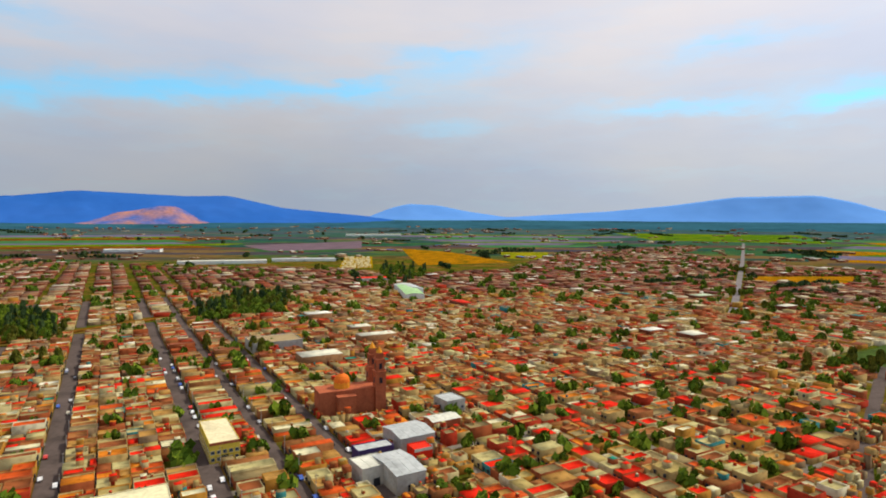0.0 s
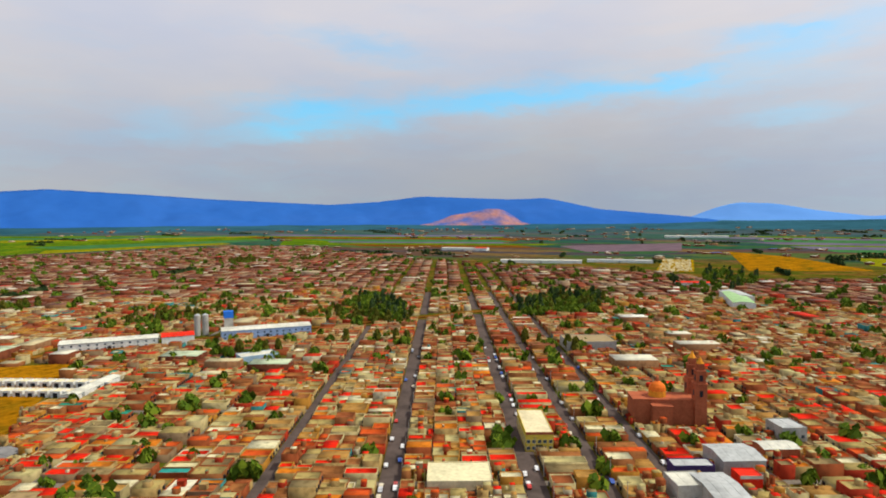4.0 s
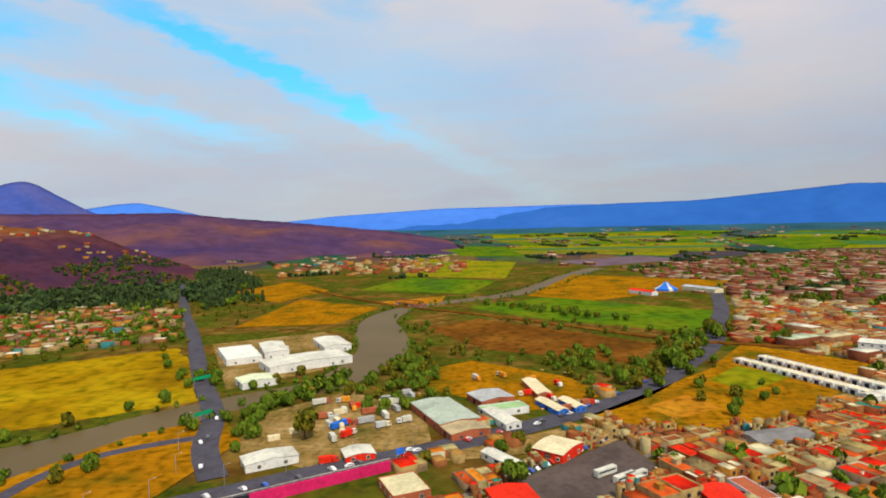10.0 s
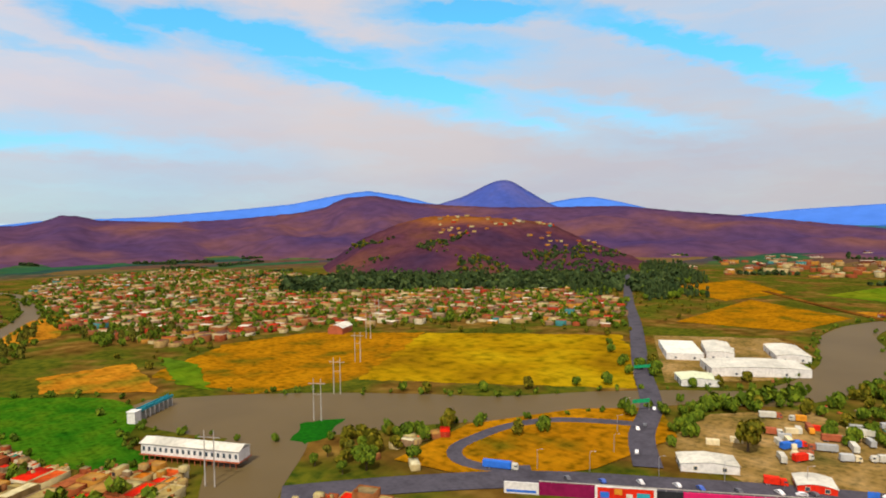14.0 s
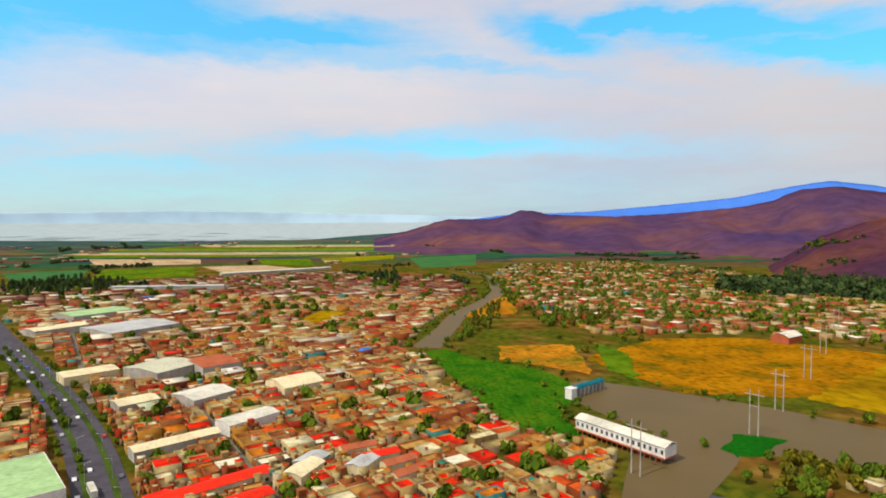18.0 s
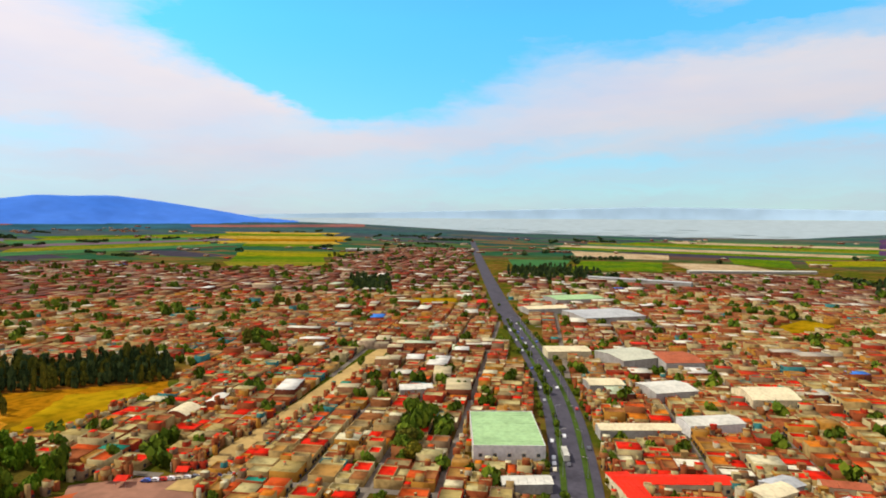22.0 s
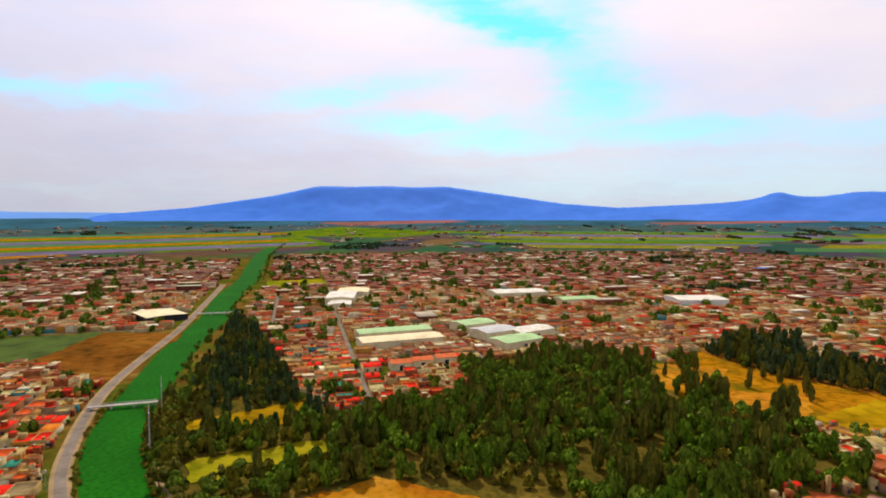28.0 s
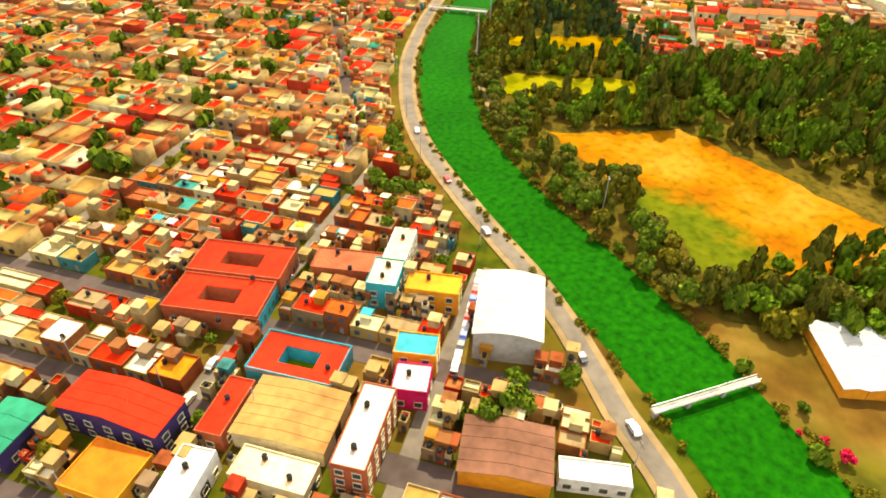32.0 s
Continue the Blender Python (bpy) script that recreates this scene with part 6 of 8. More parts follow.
# market on stilts over the river arm
lw = empty("riverside_hall", pose(-110, -284, 0, 0, 0, 122), "long white hall on brown stilts over the water", "hall")
take_rect(-110, -284, 56, 12, 122, 3)
part("wall", box_bm(-26, 26, -4.5, 4.5, 3.2, 8.2), M_WHITE_WALL, lw)
part("deck", box_bm(-26.4, 26.4, -5.4, 5.4, 2.8, 3.15), M_BRICK, lw)
bm = bmesh.new()
for sy in (-1, 1):
    v = [bm.verts.new(p) for p in ((-26.5, sy * 5.1, 8.2), (26.5, sy * 5.1, 8.2), (26.5, 0, 10.0), (-26.5, 0, 10.0), (-26.5, sy * 5.1, 8.0), (26.5, sy * 5.1, 8.0), (26.5, 0, 9.8), (-26.5, 0, 9.8))]
    for f in ((0, 1, 2, 3), (7, 6, 5, 4), (0, 4, 5, 1), (0, 3, 7, 4), (1, 5, 6, 2)):
        bm.faces.new([v[i] for i in f])
part("roof", bm, M_WHITE, lw)
for k in range(17):
    xx = -24.5 + 49 * k / 16
    for sy in (-1, 1):
        put("window", pane_mesh(1.3, 2.0), lw, xx, sy * 4.52, 4.6, 0 if sy < 0 else 180)
        part("stilt", tube_bm(((xx, sy * 4.6, 0), (xx, sy * 4.6, 2.8), 0.22), n=6), M_BRICK, lw)

# sluice gate across the green arm
gate = empty("sluice_gate", pose(-121, -374, 0, 0, 0, 36), "teal steel sluice gate with white end tower", "sluice")
part("beam", box_bm((-17, 14, -1.6, 1.6, 5.2, 6.0), (-17, 14, -1.6, -1.3, 6.0, 7.0), (-17, 14, 1.3, 1.6, 6.0, 7.0)), M_TEAL, gate)
for k in range(8):
    part("pier", box_bm(-16 + 4.1 * k, -15.2 + 4.1 * k, -2, 2, 0, 5.2), M_CONCRETE, gate)
part("tower", box_bm((14, 19, -2.5, 2.5, 0, 6.5), (13.7, 19.3, -2.8, 2.8, 6.5, 6.9)), M_WHITE_WALL, gate)

# painted wall and underpass, sized to hide the highway's gap from the camera
take_rect(-222, -107, 140, 16, 126, 2)
mural = empty("retaining_wall", pose(-221, -112, 0, 0, 0, 126), "painted retaining wall in front of the highway", "wall")
part("wall_block", box_bm((-59, -45, -0.4, 0.4, 0, 4.6)), M_WHITE_WALL, mural, "white end of the wall with a blue stripe")
part("stripe", box_bm((-58, -46, 0.41, 0.5, 0.6, 1.6), (-58, -46, -0.5, -0.41, 0.6, 1.6)), M_BLUE, mural)
part("mural_panel", box_bm((-44.9, -23, -0.4, 0.4, 0, 5.2)), plain("dark_crimson_wall", (0.22, 0.01, 0.06), 0.8, 0.3, 2), mural, "dark crimson painted panel")
red_mural = part("mural_panel", box_bm((-22, -0.6, -0.6, 0.6, 0.4, 5.0)), M_RED, mural, "red and blue painted panel in a white frame")
for a0, a1, z0, z1, paint in ((-21, -17.5, 0.8, 3.2, M_BLUE), (-15.5, -12.5, 2.4, 4.6, M_ORANGE_PAINT), (-11, -8.5, 0.9, 2.8, M_WHITE), (-7, -2, 1.0, 3.4, M_TEAL)):
    part("mural_patch", box_bm((a0, a1, 0.61, 0.68, z0, z1), (a0, a1, -0.68, -0.61, z0, z1)), paint, red_mural)
part("frame", box_bm((-23, -22, -0.7, 0.7, 0, 5.4), (-0.6, 0.5, -0.7, 0.7, 0, 5.4), (-22, -0.6, -0.7, 0.7, 5.0, 5.4)), M_WHITE_WALL, mural)
part("mural_panel", box_bm((10.5, 72, -0.4, 0.4, 0, 4.7)), M_MAGENTA, mural, "long magenta painted panel")
# closed dark panel whose colour is the shade of the passage
part("underpass", box_bm((0.5, 10.4, -0.2, 0.3, 0, 4.6)), M_DARK, mural, "dark panel for the shade in the underpass")
part("rail", box_bm((-44.9, 72, -0.2, 0.2, 5.45, 5.75), *[(-44 + 4 * k, -43.8 + 4 * k, -0.1, 0.1, 4.6, 5.45) for k in range(29)]), M_CONCRETE, mural)

# footbridges over the canal
def footbridge(x, y, turn, length, label, half=1.6):
    t = empty("footbridge", pose(x, y, 0, 0, 0, turn), label, "bridge")
    part("deck", box_bm(-length / 2, length / 2, -half, half, 2.0, 2.4), M_CONCRETE, t)
    for sy in (-half + 0.1, half - 0.1):
        part("railing", box_bm((-length / 2, length / 2, sy - 0.06, sy + 0.06, 3.2, 3.35), *[(-length / 2 + 2 * k, -length / 2 + 2 * k + 0.1, sy - 0.05, sy + 0.05, 2.4, 3.2) for k in range(int(length // 2))]), M_STEEL, t)
    for sx in (-length / 2 + 1, -length / 6, length / 6, length / 2 - 1):
        part("pier", box_bm(sx - 0.5, sx + 0.5, -half + 0.2, half - 0.2, 0, 2.0), M_CONCRETE, t)


footbridge(107, 20, -25, 29, "narrow grey concrete footbridge over the green canal", 0.8)
footbridge(278, 265, -57, 36, "low footbridge across the green canal")
footbridge(566, 410, -60, 44, "low bridge where the canal leaves town")


# tall line poles by the river
def line_poles(x, y, turn, h=24):
    t = empty("power_pole", pose(x, y, 0, 0, 0, turn), "tall pale twin power pole", "pole", "power line poles")
    for s in (-2.2, 2.2):
        part("mast", tube_bm(((s, 0, 0), (s, 0, h), 0.38, 0.22), n=6), M_CONCRETE, t)
    part("crossarm", box_bm((-5, 5, -0.15, 0.15, h - 3, h - 2.7)), M_STEEL, t)
    part("brace", box_bm((-2.2, 2.2, -0.1, 0.1, h - 9, h - 8.8)), M_STEEL, t)


for x, y in ((-103, -251), (-182, -293), (-220, -330), (-284, -396), (-350, -470), (-430, -560)):
    line_poles(x, y, 125)
for x, y in ((270, 232), (230, 205)):
    line_poles(x, y, 40, 22)

mast = empty("power_pole", pose(154, 79, 0, 0, 0, 40), "thin pale pole in the park clearing", "pole", "power line poles")
part("mast", tube_bm(((0, 0, 0), (0, 0, 15), 0.22, 0.12), n=6), M_CONCRETE, mast)
part("crossarm", box_bm((-1.0, 1.0, -0.07, 0.07, 14.0, 14.15)), M_STEEL, mast)

# ---------------- houses ----------------
class Heap:
    """Collects many simple houses into one mesh."""

    def __init__(self):
        self.boxes = []

    def add(self, x, y, w, d, h, turn, z=0.0, parapet=0.0):
        self.boxes.append((x, y, w, d, h, turn, z, parapet))

    def build(self, name, wall, roof, label, category="houses"):
        b = np.array(self.boxes, dtype=float)
        if not len(b):
            return None
        rim = b[:, 7] > 0
        objs = []
        verts, faces, mats = [], [], []
        base = 0
        for kind in (False, True):
            s = b[rim == kind]
            if not len(s):
                continue
            c, sn = np.cos(np.radians(s[:, 5])), np.sin(np.radians(s[:, 5]))
            rings = [(1.0, 0.0, "z0"), (1.0, 0.0, "top")] + ([(None, 0.0, "top"), (None, 0.0, "deck")] if kind else [])
            vs = np.zeros((len(s), 4 * len(rings), 3))
            for r, (scale, _, level) in enumerate(rings):
                inset = 0.0 if scale else 0.25
                for q, (sx, sy) in enumerate(((-1, -1), (1, -1), (1, 1), (-1, 1))):
                    lx, ly = sx * (s[:, 2] / 2 - inset), sy * (s[:, 3] / 2 - inset)
                    vs[:, 4 * r + q, 0] = s[:, 0] + lx * c - ly * sn
                    vs[:, 4 * r + q, 1] = s[:, 1] + lx * sn + ly * c
                    vs[:, 4 * r + q, 2] = s[:, 6] + (0 if level == "z0" else s[:, 4] + (s[:, 7] if level == "top" else 0))
            local, lm = [], []
            for r in range(len(rings) - 1):
                for q in range(4):
                    p = (q + 1) % 4
                    local.append((4 * r + q, 4 * r + p, 4 * r + 4 + p, 4 * r + 4 + q))
                    lm.append(0)
            t = 4 * (len(rings) - 1)
            local.append((t, t + 1, t + 2, t + 3))
            lm.append(1)
            n = 4 * len(rings)
            f = np.array(local)[None] + (base + np.arange(len(s)) * n)[:, None, None]
            verts.append(vs.reshape(-1, 3))
            faces.append(f.reshape(-1, 4))
            mats.append(np.tile(lm, len(s)))
            base += len(s) * n
        V, F, A = np.concatenate(verts), np.concatenate(faces), np.concatenate(mats)
        me = bpy.data.meshes.new(name)
        me.vertices.add(len(V))
        me.vertices.foreach_set("co", V.ravel())
        me.loops.add(F.size)
        me.loops.foreach_set("vertex_index", F.ravel())
        me.polygons.add(len(F))
        me.polygons.foreach_set("loop_start", np.arange(len(F)) * 4)
        me.polygons.foreach_set("material_index", A)
        me.update(calc_edges=True)
        me.materials.append(wall)
        me.materials.append(roof)
        return tagged(part_mesh(name, me, None), label, category, kind="stuff")


rng = random.Random(7)
gardens = []
near_lots, ring_lots = [], []      # those built one by one
middle, second, outer, distant, openings = Heap(), Heap(), Heap(), Heap(), Heap()
NEAR_STRETCH = [(-34, 64), (72, 8), (108, 58), (128, 112), (152, 172), (212, 245), (168, 262), (96, 222), (20, 180), (-44, 140)]
near_map = inside(NEAR_STRETCH, GX, GY)


def cell(x, y):
    top = taken.shape[0] - 1
    return min(top, max(0, int((x + HALF) / CELL))), min(top, max(0, int((y + HALF) / CELL)))


HEIGHTS = (2.8, 2.9, 3.0, 3.0, 3.1, 3.1, 3.2, 3.2, 3.2, 3.3, 3.4, 3.4, 3.5, 3.8, 4.2, 5.8, 6.2)


def lot(x, y, w, d, turn, r, deeper=True):
    """One plot of the town: a house, often with a lower back part and a room on the roof."""
    at = cell(x, y)
    if -40 < y < 62 and 106 + 0.42 * y < x < 210:          # bare yard on the park side of the canal
        return
    if not in_town[at] or (taken[at] and r > 420):
        return
    c, s = math.cos(radians(turn)), math.sin(radians(turn))
    for sx in (-0.36, 0.0, 0.36):
        for sy in (-0.36, 0.0, 0.36):
            if taken[cell(x + sx * w * c - sy * d * s, y + sx * w * s + sy * d * c)]:
                if deeper and r < 420:             # fit smaller rooms into what is left
                    for qx in (-0.25, 0.25):
                        for qy in (-0.25, 0.25):
                            lot(x + qx * w * c - qy * d * s, y + qx * w * s + qy * d * c, w / 2, d / 2, turn, r, w > 5)
                return
    green = 0.05 + 0.10 * max(0.0, noise.noise(Vector((x / 120, y / 120, 3))) + 0.25)
    if rng.random() < green:
        gardens.append((x, y, min(w, d), r))
        return
    h = rng.choice(HEIGHTS) + rng.uniform(-0.2, 0.4)
    if near_map[at] and len(near_lots) < 290:
        near_lots.append((x, y, w, d, h, turn))
        return
    if 215 < math.hypot(x, y) < 300 and len(ring_lots) < 70 and rng.random() < 0.16:
        ring_lots.append((x, y, w, d, h, turn))
        return
    if r < 900:
        heap = middle if r < 470 else second
        if rng.random() < 0.5:
            front = d * rng.uniform(0.4, 0.75)
            o = (d - front) / 2
            heap.add(x + s * o, y - c * o, w - 0.1, front, h, turn, 0, rng.choice((0.0, 0.4, 0.6)))
            back = d - front - rng.uniform(0.0, 1.5)
            bw = w * rng.uniform(0.6, 1.0)
            o, side = d / 2 - back / 2, (w - bw) / 2 * rng.choice((-1, 1))
            heap.add(x - s * o + c * side, y + c * o + s * side, bw - 0.1, back, max(2.7, h * rng.uniform(0.45, 0.95)), turn, 0, rng.choice((0.0, 0.4)))
        else:
            if r < 520:
                for sy in (-1, 1):
                    for sx in ((-0.25, 0.25) if w > 5 else (0.0,)):
                        for z in ((1.0,) if h < 5 else (1.0, 3.9)):
                            ox, oy = sx * w, sy * d * 0.5
                            openings.add(x + ox * c - oy * s, y + ox * s + oy * c, 1.2, 0.5, 1.3, turn, z, 0)
            heap.add(x, y, w - 0.1, d * rng.uniform(0.88, 0.97), h, turn, 0, rng.choice((0.0, 0.4, 0.6)))
        if r < 600 and rng.random() < 0.25:
            heap.add(x + rng.uniform(-2, 2), y + rng.uniform(-2, 2), rng.uniform(2, 3.5), rng.uniform(2, 3.5), 2.3, turn, h, 0)
        if r < 450 and rng.random() < 0.35:
            heap.add(x + rng.uniform(-2.5, 2.5), y + rng.uniform(-2.5, 2.5), 1.1, 1.1, 1.3, turn, h, 0)
    else:
        heap = outer if r < 1500 else distant
        heap.add(x, y, w * rng.uniform(0.8, 1.0), d * rng.uniform(0.7, 1.0), h, turn + rng.uniform(-1, 1), land(x, y), 0)


def fill_block(u0, u1, v0, v1):
    cx, cy = to_world((u0 + u1) / 2, (v0 + v1) / 2)
    r = math.hypot(cx, cy)
    if r > 2350:
        return
    wide = 6.5 if r < 240 else 7.0 if r < 600 else 8.5 if r < 900 else 12.0 if r < 1400 else 18.0
    deep = 10.0 if r < 240 else 13.5 if r < 900 else 20.0
    n = max(1, round((v1 - v0) / deep))
    depth = (v1 - v0) / n
    for row in range(n):
        u = u0
        while u < u1 - 3:
            w = min(wide * rng.uniform(0.65, 1.5), u1 - u)
            if u1 - u - w < 3.5:
                w = u1 - u
            x, y = to_world(u + w / 2, v0 + depth * (row + 0.5))
            lot(x, y, w, depth, TURN + 90 + (180 if row < n / 2 else 0), r)
            u += w


for v0, v1 in zip(V_STREETS, V_STREETS[1:]):
    main = {-75: 3.6, -23: 5.0, 37: 5.2, 66: 4.0, 94: 4.0}
    for u0, u1 in zip(U_STREETS, U_STREETS[1:]):
        near_side = main if u0 > -60 else {}
        fill_block(u0 + 2.3, u1 - 2.3, v0 + near_side.get(v0, 2.0), v1 - near_side.get(v1, 2.0))

def on_street(x, y):
    """True where one of the wide streets or the river bank runs."""
    u, v = -US * x + UC * y, UC * x + US * y
    return (u > -60 and any(abs(v - q) < 17 for q in (-75, -23, 37, 66, 94))) or (-110 < x < 20 and -640 < y < -440)


# large pale roofs scattered through the town
pale = Heap()
for k in range(260):
    a, r = rng.uniform(0, 6.283), 420 + 1500 * rng.random()
    x, y = r * math.cos(a), r * math.sin(a)
    if in_town[cell(x, y)] and not taken[cell(x, y)] and not on_street(x, y):
        pale.add(x, y, rng.uniform(14, 34), rng.uniform(10, 20), rng.uniform(6.5, 9), TURN + rng.choice((0, 90)), land(x, y), 0)
for k in range(150):
    q, o = rng.random(), rng.choice((-1, 1)) * rng.uniform(24, 210)
    x, y = 160 + 480 * q - 0.8 * o, -330 - 640 * q - 0.6 * o
    if in_town[cell(x, y)] and not taken[cell(x, y)] and not on_street(x, y):
        pale.add(x, y, rng.uniform(10, 28), rng.uniform(8, 16), rng.uniform(4.5, 7), 36 + rng.choice((0, 90)), 0, 0)
M_PALE = shades("pale_roof_finish", [(0.0, (0.60, 0.57, 0.44)), (0.3, (0.50, 0.42, 0.24)), (0.55, (0.42, 0.48, 0.32)), (0.7, (0.66, 0.64, 0.55)), (0.8, (0.38, 0.33, 0.25)), (0.93, (0.55, 0.03, 0.015)), (0.97, (0.05, 0.2, 0.6))], size=8.0)

middle.build("houses", M_WALL, M_ROOF, "crowded low town houses with red, tan and white flat roofs")
second.build("houses", M_WALL, M_ROOF_DULL, "crowded town houses with brown, tan and red flat roofs")
openings.build("windows", M_DARK, M_DARK, "dark windows and doorways of the town houses", "windows")
outer.build("houses", M_FAR_WALL, M_FAR_ROOF, "crowded reddish-brown houses farther out")
distant.build("houses", M_FAR_WALL, M_FAR_ROOF, "far reddish-brown houses at the edge of town")
pale.build("workshops", M_FAR_WALL, M_PALE, "pale workshop and warehouse roofs among the houses", "workshops")
for plot in near_lots:
    near_house(*plot)
for plot in ring_lots:
    plain_house(*plot)


# ---------------- the village across the river ----------------
vr = random.Random(11)
VILLAGE = [(-150, -760), (-170, -1100), (-277, -1475), (-588, -1543), (-720, -1240), (-640, -1000), (-700, -800), (-846, -596), (-761, -427), (-685, -385), (-571, -325), (-480, -470), (-330, -560), (-200, -560)]
village_map = inside(VILLAGE, GX, GY)
M_VILLAGE_ROOF = shades("village_roof_finish", [(0.0, (0.28, 0.055, 0.018)), (0.22, (0.18, 0.075, 0.04)), (0.42, (0.30, 0.17, 0.075)), (0.6, (0.14, 0.075, 0.05)), (0.76, (0.40, 0.31, 0.18)), (0.88, (0.70, 0.64, 0.5)), (0.95, (0.5, 0.03, 0.01))], size=8.0)
village = Heap()
for gx in range(-860, -140, 13):
    for gy in range(-1550, -320, 13):
        x, y = gx + vr.uniform(-4, 4), gy + vr.uniform(-4, 4)
        if village_map[cell(x, y)] and not taken[cell(x, y)] and vr.random() < 0.62 + 0.6 * noise.noise(Vector((x / 90, y / 90, 0))):
            village.add(x, y, vr.uniform(7, 13), vr.uniform(7, 14), vr.choice((3, 3.4, 3.6, 6)), 25 + vr.uniform(-15, 15), 0, 0)
for k in range(150):
    a, r = radians(vr.uniform(94, 112)), vr.uniform(1350, 1800)
    village.add(-math.sin(a) * r, math.cos(a) * r, vr.uniform(8, 20), vr.uniform(8, 20), vr.choice((3.5, 6, 9)), vr.uniform(0, 90), 0, 0)
hill_map = BVHTree.FromPolygons([v.co[:] for v in front_hill.data.vertices], [p.vertices[:] for p in front_hill.data.polygons])
for k in range(130):                    # houses on the hill, thickest along its crest
    a = radians(vr.uniform(121.5, 136.5))
    r = 1640 - 150 * vr.random() ** 1.6
    x, y = -math.sin(a) * r, math.cos(a) * r
    spot = hill_map.ray_cast(Vector((x, y, 400)), Vector((0, 0, -1)))[0]
    if spot and noise.noise(Vector((x / 60, y / 60, 4))) > -0.1:
        village.add(x, y, vr.uniform(6, 12), vr.uniform(6, 11), vr.uniform(4, 6), 25 + vr.uniform(-20, 20), spot.z - 1.2, 0)
village.build("houses", M_WALL, M_VILLAGE_ROOF, "scattered village houses below the hill")

# small buildings in the yards along the highway
west = Heap()
for k in range(120):
    s, off = vr.uniform(0, 1), vr.choice((-1, 1)) * vr.uniform(16, 60)
    x = float(np.interp(s, [0, 0.4, 0.7, 1], [-262, -338, -461, -650])) + off * 0.8
    y = float(np.interp(s, [0, 0.4, 0.7, 1], [-82, 28, 128, 215])) - off * 0.55
    if not taken[cell(x, y)] and not in_town[cell(x, y)]:
        west.add(x, y, vr.uniform(5, 13), vr.uniform(4, 9), vr.uniform(2.6, 4.6), 32 + vr.uniform(-8, 8), 0, 0)
for k in range(60):
    x, y = -300 + vr.uniform(-110, 60), 110 + vr.uniform(-80, 90)
    if not taken[cell(x, y)]:
        west.add(x, y, vr.uniform(5, 12), vr.uniform(5, 10), vr.uniform(2.8, 4.6), 32 + vr.uniform(-6, 6), 0, 0)
for k in range(26):
    x, y = -200 + vr.uniform(-20, 30), -215 + vr.uniform(-18, 18)
    if not taken[cell(x, y)]:
        west.add(x, y, vr.uniform(4, 9), vr.uniform(4, 7), vr.uniform(2.6, 3.6), vr.uniform(0, 90), 0, 0)
west.build("sheds", M_WALL, M_ROOF, "small sheds and huts in the roadside yards", "sheds")

# ---------------- trees ----------------
def crown_arrays(seed, n, leaf, shape):
    """Leaf clumps of a crown of unit radius and height: many small bent quads over a lumpy body."""
    q = random.Random(seed)
    lumps = []
    for k in range(9):
        a, zz = q.uniform(0, 6.28), q.random()
        if shape == "tall":
            rad = 0.55 * math.sin(math.pi * min(0.98, 0.12 + 0.86 * zz)) ** 0.7
            lumps.append((math.cos(a) * rad * 0.5, math.sin(a) * rad * 0.5, zz, 0.34 + 0.1 * q.random(), 0.16))
        else:
            rad = q.uniform(0.2, 0.62)
            lumps.append((math.cos(a) * rad, math.sin(a) * rad, 0.35 + 0.5 * zz, q.uniform(0.34, 0.52), q.uniform(0.22, 0.34)))
    V, F = [], []
    for k in range(n):
        lx, ly, lz, lr, lh = lumps[k % len(lumps)]
        d = Vector((q.gauss(0, 1), q.gauss(0, 1), q.gauss(0.25, 1))).normalized()
        s = q.uniform(0.72, 1.05)
        c = Vector((lx + d.x * lr * s, ly + d.y * lr * s, lz + d.z * lh * s))
        nrm = (d + Vector((q.uniform(-.6, .6), q.uniform(-.6, .6), q.uniform(-.3, .6)))).normalized()
        t1 = nrm.orthogonal().normalized()
        t2 = nrm.cross(t1)
        w = leaf * q.uniform(0.6, 1.3)
        i = len(V)
        for su, sv in ((-1, -0.8), (1, -0.9), (0.8, 1), (-0.9, 0.8)):
            p = c + t1 * (su * w) + t2 * (sv * w) + nrm * q.uniform(-0.3, 0.3) * w
            V.append((p.x, p.y, p.z))
        F.append((i, i + 1, i + 2, i + 3))
    return np.array(V), np.array(F)


def crown_mesh(name, seed, n, leaf, shape, material, size):
    V, F = crown_arrays(seed, n, leaf, shape)
    me = mesh_from(name, (V * np.array(size)).tolist(), F.tolist())
    me.materials.append(material)
    return me


def trunk_mesh(h, r):
    bm = tube_bm(((0, 0, 0), (0.1, 0, h * 0.55), r, r * 0.7), ((0.1, 0, h * 0.5), (h * 0.16, h * 0.1, h * 0.95), r * 0.6, r * 0.2), ((0.1, 0, h * 0.5), (-h * 0.14, -h * 0.1, h * 0.9), r * 0.6, r * 0.2),
                 ((0.1, 0, h * 0.5), (-0.1, h * 0.14, h), r * 0.5, r * 0.2), n=6)
    me = bpy.data.meshes.new("trunk")
    bm.to_mesh(me)
    bm.free()
    me.materials.append(M_BARK)
    return me


KINDS = {}
